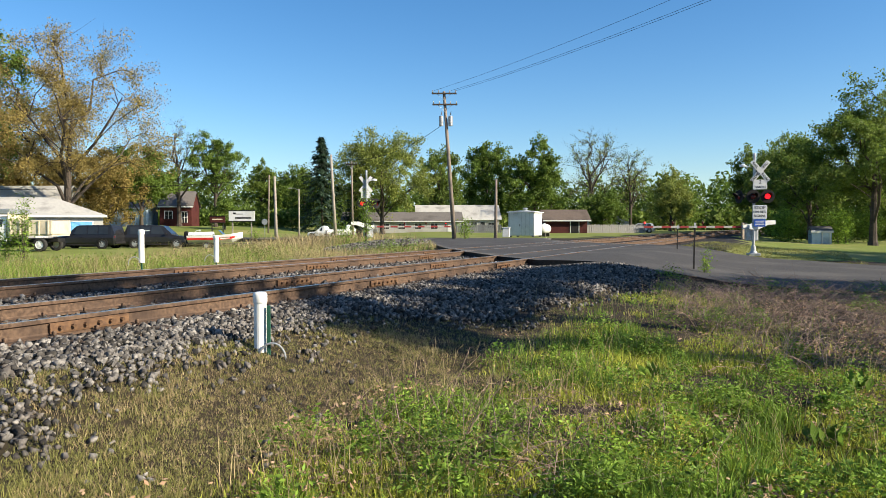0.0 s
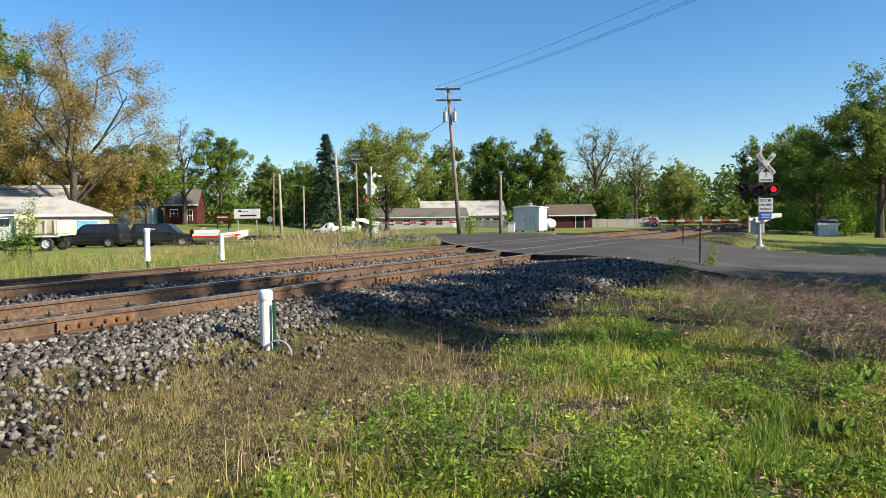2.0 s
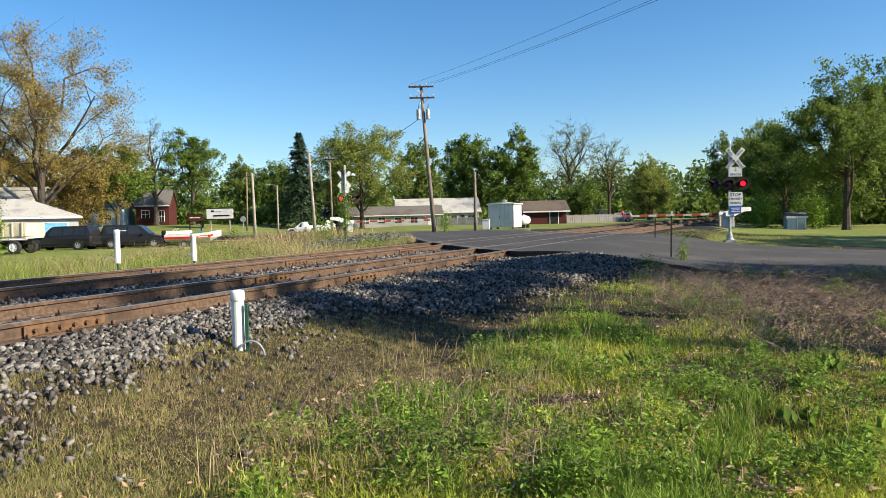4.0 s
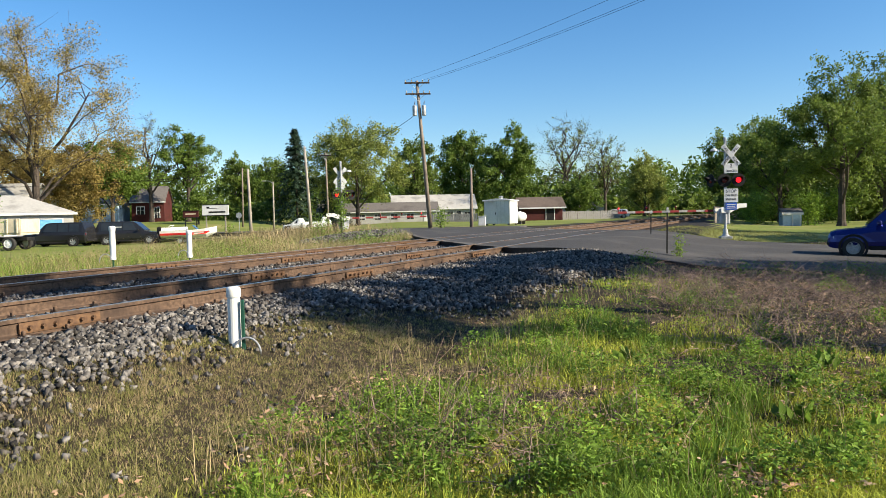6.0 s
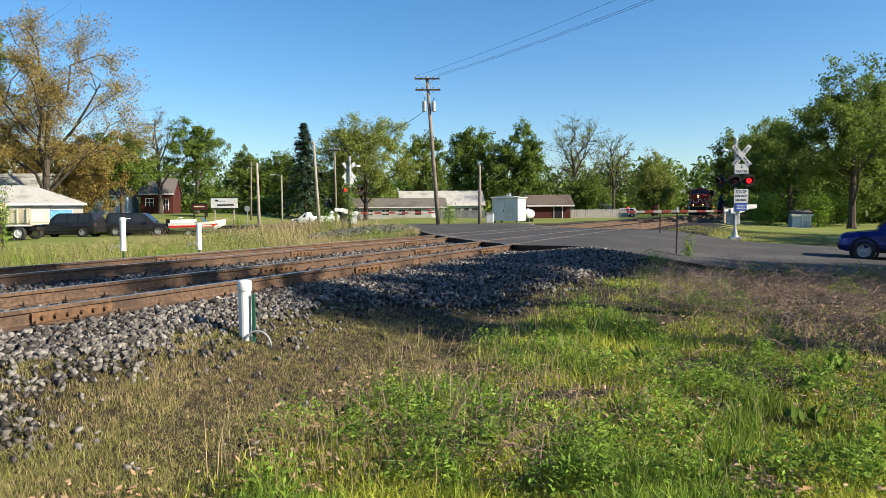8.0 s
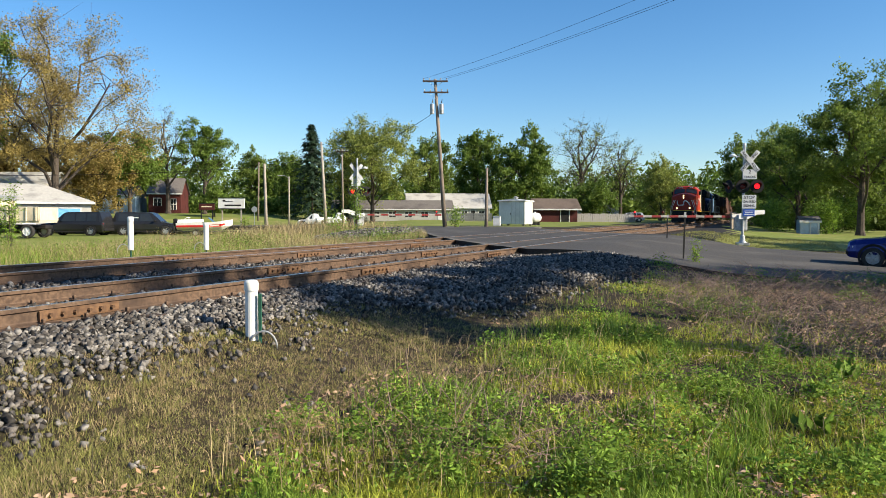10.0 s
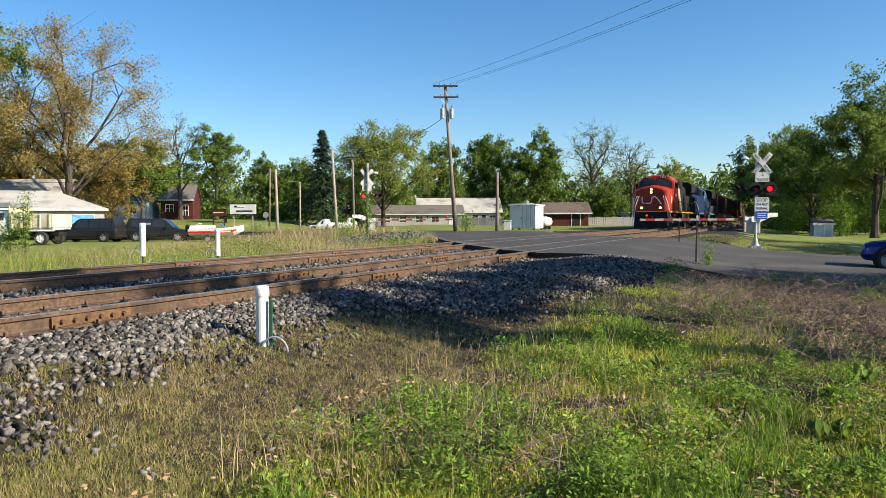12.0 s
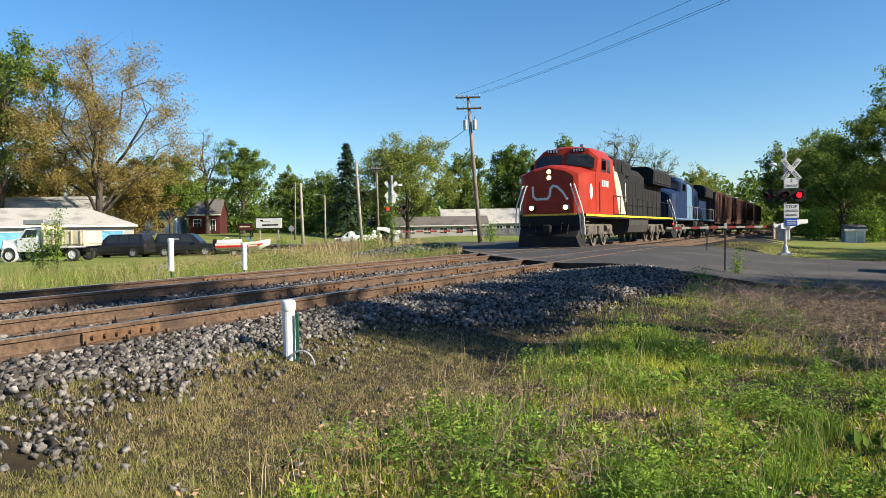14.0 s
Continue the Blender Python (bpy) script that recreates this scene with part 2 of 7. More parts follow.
LAWN = material("mown_lawn", (0.15, 0.18, 0.032), (0.11, 0.14, 0.025), 0.95, 0, 3.0, 0.12, 0.5, third=(0.25, 0.225, 0.085))
# Gravel near black: shade between the ballast stones is put into its colour.
GRAVEL_SHADE = material("gravel_with_gap_shade", (0.022, 0.02, 0.019), (0.012, 0.011, 0.01), 0.95, 0, 22.0, 0.8, 1.0, third=(0.034, 0.026, 0.02))
BLACK = material("black_paint", (0.009, 0.009, 0.01), (0.014, 0.013, 0.013), 0.75, 0, 8, 1.2, 0.05, third=(0.022, 0.02, 0.018))
RUBBER = material("tyre_rubber", (0.025, 0.025, 0.025), (0.04, 0.038, 0.036), 0.9, 0, 20, 3, 0.2)
GREY = material("galvanised_metal", (0.42, 0.43, 0.44), (0.33, 0.34, 0.35), 0.5, 0.6, 12, 2, 0.05)
DARK_GLASS = material("dark_window_glass", (0.02, 0.024, 0.028), (0.025, 0.028, 0.03), 0.06, 0, 3, 1, 0)
RED_ORANGE = material("red_orange_loco_paint", (0.30, 0.026, 0.013), (0.25, 0.022, 0.012), 0.45, 0, 5, 0.7, 0.02, third=(0.36, 0.04, 0.022))
CREAM = material("cream_stripe_paint", (0.62, 0.54, 0.40), (0.56, 0.48, 0.36), 0.5, 0, 6, 1, 0.02)
YELLOW = material("yellow_sill_paint", (0.72, 0.45, 0.04), (0.6, 0.38, 0.04), 0.55, 0, 8, 2, 0.03)
DIRTY_GREY = material("dusty_underframe", (0.14, 0.122, 0.104), (0.07, 0.062, 0.056), 0.85, 0, 9, 1.5, 0.3, third=(0.05, 0.044, 0.04))
TANK_GREY = material("dark_tank_paint", (0.05, 0.047, 0.045), (0.034, 0.032, 0.031), 0.7, 0, 6, 1.0, 0.1, third=(0.08, 0.07, 0.06))
DEEP_BLUE = material("deep_blue_loco_paint", (0.014, 0.03, 0.085), (0.012, 0.026, 0.07), 0.45, 0, 5, 0.8, 0.02)
PALE_BLUE = material("pale_blue_loco_paint", (0.11, 0.20, 0.31), (0.10, 0.18, 0.28), 0.5, 0, 5, 0.8, 0.02)
HOPPER_BROWN = material("oxide_brown_wagon_paint", (0.075, 0.032, 0.025), (0.055, 0.027, 0.022), 0.75, 0, 4, 0.6, 0.1, third=(0.06, 0.035, 0.03))
CAR_BLUE = material("metallic_blue_car_paint", (0.012, 0.02, 0.15), (0.011, 0.018, 0.13), 0.22, 0.4, 30, 0.5, 0)
CAR_BLACK = material("black_car_paint", (0.018, 0.018, 0.02), (0.022, 0.022, 0.024), 0.2, 0.2, 30, 0.5, 0)
CAR_WHITE = material("white_car_paint", (0.75, 0.75, 0.74), (0.7, 0.7, 0.69), 0.3, 0, 30, 0.8, 0, third=(0.6, 0.58, 0.54))
ROOF_GREY = material("grey_shingles", (0.15, 0.135, 0.125), (0.11, 0.1, 0.095), 0.9, 0, 5, 0.3, 0.4)
ROOF_WHITE = material("pale_metal_roof", (0.42, 0.405, 0.375), (0.36, 0.35, 0.325), 0.6, 0, 4, 0.5, 0.06)
ROOF_BROWN = material("brown_shingles", (0.13, 0.10, 0.08), (0.10, 0.078, 0.065), 0.9, 0, 5, 0.3, 0.4)
# Barn red, darkened so the colour holds the tree shade on the walls.
SIDING_RED = material("shade_toned_red_siding", (0.075, 0.018, 0.016), (0.055, 0.015, 0.013), 0.8, 0, 6, 0.8, 0.15)
SIDING_WHITE = material("white_siding", (0.38, 0.375, 0.355), (0.33, 0.325, 0.31), 0.7, 0, 6, 0.6, 0.08, third=(0.28, 0.27, 0.25))
DOOR_BLUE = material("light_blue_door_paint", (0.16, 0.42, 0.66), (0.14, 0.37, 0.6), 0.55, 0, 5, 1, 0.05)
PALE_SHED_BLUE = material("pale_blue_siding", (0.42, 0.52, 0.60), (0.37, 0.46, 0.54), 0.7, 0, 5, 0.8, 0.06)
SIGN_BLUE = material("blue_sign_face", (0.03, 0.10, 0.42), (0.03, 0.09, 0.38), 0.45, 0, 6, 2, 0)
SIGN_RED = material("red_reflective_band", (0.55, 0.03, 0.03), (0.5, 0.03, 0.03), 0.4, 0, 6, 2, 0)
GREEN_PAINT = material("dark_green_fence_post", (0.02, 0.085, 0.055), (0.018, 0.07, 0.045), 0.5, 0, 12, 2, 0.05)
# Gate white and red darkened: the arm's shade is put into the paint.
GATE_WHITE = material("shade_dimmed_white_paint", (0.30, 0.29, 0.28), (0.22, 0.21, 0.2), 0.7, 0, 9, 1.5, 0.05)
GATE_RED = material("shade_dimmed_gate_red", (0.20, 0.022, 0.022), (0.14, 0.02, 0.02), 0.7, 0, 9, 1.5, 0.05)
LAMP_RED = glow("lit_red_signal_lens", (1.0, 0.012, 0.02), 0.9)
LENS_RED = material("unlit_red_lens", (0.12, 0.008, 0.008), (0.10, 0.008, 0.008), 0.15, 0, 6, 2, 0)
HEADLIGHT = glow("lit_warm_headlight", (1.0, 0.66, 0.28), 1.5)
BLADE = leafy("green_grass_blades", (0.47, 0.48, 0.075), (0.3, 0.34, 0.045), 0.5, 0.35)
LUSH = leafy("dark_green_grass_blades", (0.2, 0.29, 0.04), (0.12, 0.2, 0.028), 0.5, 0.35)
STRAW = leafy("dry_straw_blades", (0.42, 0.33, 0.18), (0.32, 0.245, 0.135), 0.4, 0.25)
OLIVE = leafy("thin_olive_grass", (0.25, 0.25, 0.075), (0.19, 0.185, 0.06), 0.45, 0.25)
WEED = leafy("broad_weed_leaves", (0.21, 0.31, 0.04), (0.12, 0.21, 0.028), 0.55, 0.38)
DEAD_LEAF = leafy("fallen_dead_leaves", (0.30, 0.17, 0.095), (0.36, 0.25, 0.17), 0.45, 0.1)
TWIG = material("dry_bramble_stems", (0.30, 0.215, 0.17), (0.20, 0.14, 0.115), 0.9, 0, 14, 2, 0.1, vary=0.4)

# ---- ground, road ----
def grid_axis(lo, hi, fine_lo, fine_hi, fine, grow=1.22):
    mid = list(np.arange(fine_lo, fine_hi + 1e-6, fine))
    d, v, up = fine, fine_hi, []
    while v < hi:
        d *= grow
        v += d
        up.append(v)
    d, v, dn = fine, fine_lo, []
    while v > lo:
        d *= grow
        v -= d
        dn.append(v)
    return np.array(dn[::-1] + mid + up)


def build_ground():
    xs, ys = grid_axis(-1600, 1600, -14, 20, 0.2), grid_axis(-400, 2200, 2.5, 34, 0.2)
    X, Y = np.meshgrid(xs, ys)
    Z = ground_level(X, Y)
    nx, ny = len(xs), len(ys)
    i = (np.arange(ny - 1)[:, None] * nx + np.arange(nx - 1)[None]).ravel()
    f = np.stack([i, i + 1, i + nx + 1, i + nx], 1)
    ob = bulk("ground", np.stack([X.ravel(), Y.ravel(), Z.ravel()], 1), f, SOIL, "rough turf and bare soil beside the tracks", "ground", True, "structure")
    ob.data.materials.append(LAWN)
    ob.data.materials.append(GRAVEL_SHADE)
    cx, cy = (X.ravel()[f].mean(1), Y.ravel()[f].mean(1))
    s, p = cx * ST + cy * CT, -cx * CT + cy * ST
    wob = 0.5 * (lattice(cx, cy, 1.1, 6) - 0.5)
    kind = np.zeros(len(f), np.int32)
    kind[(p > 15.5 + 6 * wob) | ((p < 2.5) & (s > 35))] = 1
    # bed under the ballast, coloured as dark as the shaded gaps
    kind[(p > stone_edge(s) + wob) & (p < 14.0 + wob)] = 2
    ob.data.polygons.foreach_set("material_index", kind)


def resample(poly, n):
    p = np.array(poly, float)
    d = np.r_[0, np.cumsum(np.hypot(*np.diff(p, axis=0).T))]
    t = np.linspace(0, d[-1], n)
    return np.stack([np.interp(t, d, p[:, 0]), np.interp(t, d, p[:, 1])], 1)


def build_road():
    n, k = 160, 24
    a, b = np.array(ROAD_NEAR, float), np.array(ROAD_FAR, float)
    u = np.linspace(0, len(a) - 1, n)
    ia = np.arange(len(a))
    a = np.stack([np.interp(u, ia, a[:, 0]), np.interp(u, ia, a[:, 1])], 1)
    b = np.stack([np.interp(u, ia, b[:, 0]), np.interp(u, ia, b[:, 1])], 1)
    a += 0.12 * (lattice(np.arange(n), np.zeros(n), 2.1, 4)[:, None] - 0.5)
    w = np.linspace(0, 1, k)
    P = a[:, None] * (1 - w[None, :, None]) + b[:, None] * w[None, :, None]
    x, y = P[..., 0].ravel(), P[..., 1].ravel()
    z = road_level(x, y) + 0.012 * (lattice(x, y, 3.0, 9) - 0.5)
    v = np.stack([x, y, z], 1)
    i = (np.arange(n - 1)[:, None] * k + np.arange(k - 1)[None]).ravel()
    f = [np.stack([i, i + k, i + k + 1, i + 1], 1)]
    for e in (0, k - 1):
        r = np.arange(n) * k + e
        low = v[r] + (0, 0, -0.3)
        o = len(v)
        v = np.concatenate([v, low])
        q = np.arange(n - 1)
        f.append(np.stack([r[:-1], r[1:], o + q + 1, o + q], 1))
    bulk("road", v, np.concatenate(f), ASPHALT, "worn grey asphalt road over the level crossing", "road", False, "structure")


build_ground()
build_road()

# ---- tracks ----
RAIL_PROFILE = [(-0.075, -0.18), (0.075, -0.18), (0.075, -0.165), (0.02, -0.15), (0.011, -0.135), (0.011, -0.05), (0.036, -0.038), (0.037, -0.008), (0.03, 0.0), (-0.03, 0.0), (-0.037, -0.008), (-0.036, -0.038), (-0.011, -0.05), (-0.011, -0.135), (-0.02, -0.15), (-0.075, -0.165)]


def sweep(c, profile):
    """A bar of the given outline laid along the line at c across it."""
    stations = [-25.0, BEND] + [BEND + 6.0 * k for k in range(1, 26)]
    n, vs, fs = len(profile), [], []
    for i, s in enumerate(stations):
        a, b, turn = bent(s, c)
        k = radians(turn)
        vs += [tuple(along(a + w * math.sin(k), b + w * math.cos(k), z)) for w, z in profile]
        if i:
            o = (i - 1) * n
            fs += [(o + j, o + (j + 1) % n, o + n + (j + 1) % n, o + n + j) for j in range(n)]
    fs += [tuple(range(n))[::-1], tuple(range(len(vs) - n, len(vs)))]
    return Geo().add(vs, fs)


def build_track(name, p, label):
    tr = thing(name, Matrix.Identity(4), label, "railway track", "", "structure")
    tr_m = Matrix(((ST, -CT, 0, 0), (CT, ST, 0, 0), (0, 0, 1, 0), (0, 0, 0, 1)))
    for side in (-1, 1):
        c = p + side * GAUGE / 2
        rail = part("rail", sweep(c, RAIL_PROFILE), RUST, tr, "rust-brown steel rail")
        part("running_surface", sweep(c - side * 0.004, [(-0.026, -0.001), (0.026, -0.001), (0.025, 0.003), (-0.025, 0.003)]), POLISHED, rail, "bright worn rail top")
        bar = Geo().prism([(-0.045, -0.15), (-0.03, -0.14), (-0.022, -0.06), (-0.036, -0.045), (-0.046, -0.05), (-0.05, -0.13)], -0.46, 0.46, None, "x").mesh("joint_bar", JOINT)
        bolt = Geo().rod((0, -0.045, 0), (0, -0.085, 0), 0.02, n=6).mesh("bolt", JOINT)
        plate = Geo().box((0, 0, 0), (0.2, 0.36, 0.02), 0.004).mesh("tie_plate", RUST)
        spike = Geo().box((0, 0, 0.02), (0.035, 0.045, 0.05), 0.008).mesh("spike", RUST)
        first = 5.1 if p == NEAR_P and side < 0 else (7.6 if side > 0 else 10.3) + 0.4 * p
        for k in range(4):
            s = first + 5.95 * k
            jb = part("joint_bar", bar, JOINT, rail, "bolted rusty joint bar", tr_m @ pose(s, c, 0))
            for j in (-0.36, -0.22, -0.08, 0.08, 0.22, 0.36):
                part("bolt", bolt, JOINT, jb, "", pose(j, 0, -0.095))
        for k in range(0, 44):
            s = k * 0.52 + 0.05 * math.sin(k * 7.3)
            part("tie_plate", plate, RUST, rail, "", tr_m @ pose(s, c, -0.172))
            for j in (-0.11, 0.11):
                part("spike", spike, RUST, rail, "", tr_m @ pose(s + 0.06 * math.copysign(1, j), c + j, -0.158))
    tie = Geo().box((0, 0, 0), (0.22, 2.6, 0.18), 0.012).mesh("tie", TIE)
    for k in range(-6, 150):
        s = k * 0.52 + 0.05 * math.sin(k * 7.3)
        ob = part("tie", tie, TIE, tr, "", tr_m @ pose(s, p, -0.274 + 0.01 * math.sin(k * 3.1), 0, 0, 1.2 * math.sin(k * 5.7)))
    return tr


build_track("railway_track", NEAR_P, "near railway track with rusty jointed rails on stone ballast")
build_track("railway_track", FAR_P, "farther railway track with rusty jointed rails on stone ballast")


# ---- trees ----
def gathered(pts, k, r):
    """Sorts points into k neighbourhoods: their middles and, for each point, its own one."""
    k = min(k, len(pts))
    mid = pts[r.choice(len(pts), k, replace=False)]
    for _ in range(4):
        own = ((pts[:, None] - mid[None]) ** 2).sum(2).argmin(1)
        mid = np.array([pts[own == j].mean(0) if (own == j).any() else mid[j] for j in range(k)])
    return mid, own


def grow_tree(kind, x, y, height, radius, leaf, leaves, leaf_size, base=0.3, label="", sparse=0.0, seed=1):
    """Trunk, limbs, branches and twigs that fill a lumpy crown, and leaves round the twigs."""
    r = np.random.default_rng(seed)
    z0 = float(ground_level(np.array([x]), np.array([y]))[0]) - 0.1
    t = thing(kind, pose(x, y, z0), label, "tree", "trees")
    bare = kind == "bare_tree"
    n = int(120 + 19 * radius) if not bare else 330
    d = r.normal(0, 1, (n, 3))
    d /= np.linalg.norm(d, axis=1, keepdims=True)
    lump = np.ones(n)
    for f in (2.2, 3.7, 5.5):
        w = r.normal(0, f, 3)
        lump += 0.13 * np.sin(d @ w + r.random() * 6.283)
    q = d * (r.random((n, 1)) ** 0.42) * lump[:, None]
    cz, rz = height * (1 + base) / 2, height * (1 - base) / 2
    wide = (1 - 0.22 * q[:, 2]) * radius
    tips = np.stack([q[:, 0] * wide, q[:, 1] * wide, cz + q[:, 2] * rz * 0.97], 1)
    tips[:, 2] = np.maximum(tips[:, 2], 0.6)
    geo = Geo()
    tr = height * 0.017 + 0.06
    top_z = height * (base + 0.5 * (1 - base))
    sway = r.normal(0, 0.02 * height, 2)
    at = lambda z: Vector((sway[0] * (z / top_z) ** 2, sway[1] * (z / top_z) ** 2, z))
    hs = [0, 0.06, 0.25, 0.5, 0.75, 1.0]
    geo.pipe([at(top_z * k) for k in hs], [tr * 1.5, tr * 1.1, tr * 0.92, tr * 0.75, tr * 0.55, tr * 0.34], 9)
    limbs, own = gathered(tips, int(6 + radius * 0.45), r)
    twigs = []
    for j, c in enumerate(limbs):
        mine = tips[own == j]
        if not len(mine):
            continue
        flat = math.hypot(c[0], c[1])
        st = at(min(top_z * 0.98, max(height * base * 0.75, 0.12 * height, c[2] - 0.75 * flat - 0.12 * height)))
        en = Vector(c)
        m1 = st.lerp(en, 0.35) + Vector((0, 0, 0.07 * flat)) + Vector(r.normal(0, 0.02 * height, 3))
        m2 = st.lerp(en, 0.7) + Vector((0, 0, 0.04 * flat)) + Vector(r.normal(0, 0.018 * height, 3))
        lr = tr * (0.3 + 0.25 * min(1, len(mine) / (0.16 * n)))
        limb = [st, m1, m2, en]
        geo.pipe(limb, [lr, lr * 0.78, lr * 0.55, lr * 0.3], 6)
        subs, mine_own = gathered(mine, max(2, len(mine) // 6), r)
        for i, sb in enumerate(subs):
            s0 = m1.lerp(m2, r.random()) if r.random() < 0.5 else m2.lerp(en, r.random())
            e0 = Vector(sb)
            k0 = s0.lerp(e0, 0.5) + Vector(r.normal(0, 0.03 * radius, 3)) + Vector((0, 0, 0.03 * radius))
            geo.pipe([s0, k0, e0], [lr * 0.34, lr * 0.24, lr * 0.13], 5)
            for tip in mine[mine_own == i]:
                e1 = Vector(tip)
                s1 = k0.lerp(e0, 0.3 + 0.7 * r.random())
                geo.pipe([s1, s1.lerp(e1, 0.5) + Vector(r.normal(0, 0.03 * radius, 3)), e1], [lr * 0.13, lr * 0.09, lr * 0.035], 3)
                twigs.append((*s1, *e1))
                if bare:
                    for _ in range(4):
                        s2 = s1.lerp(e1, 0.3 + 0.6 * r.random())
                        e2 = s2 + (e1 - s1) * 0.35 + Vector(r.normal(0, 0.09 * radius, 3)) + Vector((0, 0, 0.05 * radius))
                        geo.pipe([s2, e2], [lr * 0.07, lr * 0.03], 3)
    part("trunk", geo, BARK, t, "brown trunk and bare limbs")
    e = np.array(twigs)
    if sparse:
        e = e[r.random(len(e)) > sparse]
    pick = e[r.integers(0, len(e), leaves)]
    k = r.random((leaves, 1)) ** 0.7 * 1.15
    c = pick[:, :3] * (1 - k) + pick[:, 3:] * k + r.normal(0, 0.12 + radius * 0.034, (leaves, 3))
    c[:, 2] = np.maximum(c[:, 2], 0.4)
    u, w = r.normal(0, 1, (leaves, 3)), r.normal(0, 1, (leaves, 3))
    u /= np.linalg.norm(u, axis=1, keepdims=True)
    w -= u * (u * w).sum(1, keepdims=True)
    w /= np.linalg.norm(w, axis=1, keepdims=True)
    sz = leaf_size * (0.6 + 0.8 * r.random((leaves, 1)))
    v = np.stack([c - u * sz, c + u * sz * 0.7 - w * sz * 0.62, c + u * sz * 0.7 + w * sz * 0.62], 1).reshape(-1, 3)
    crown = bulk("crown", v, np.arange(leaves * 3).reshape(-1, 3), leaf, "", "", parent=t)
    crown.pop("category", None)
    return t


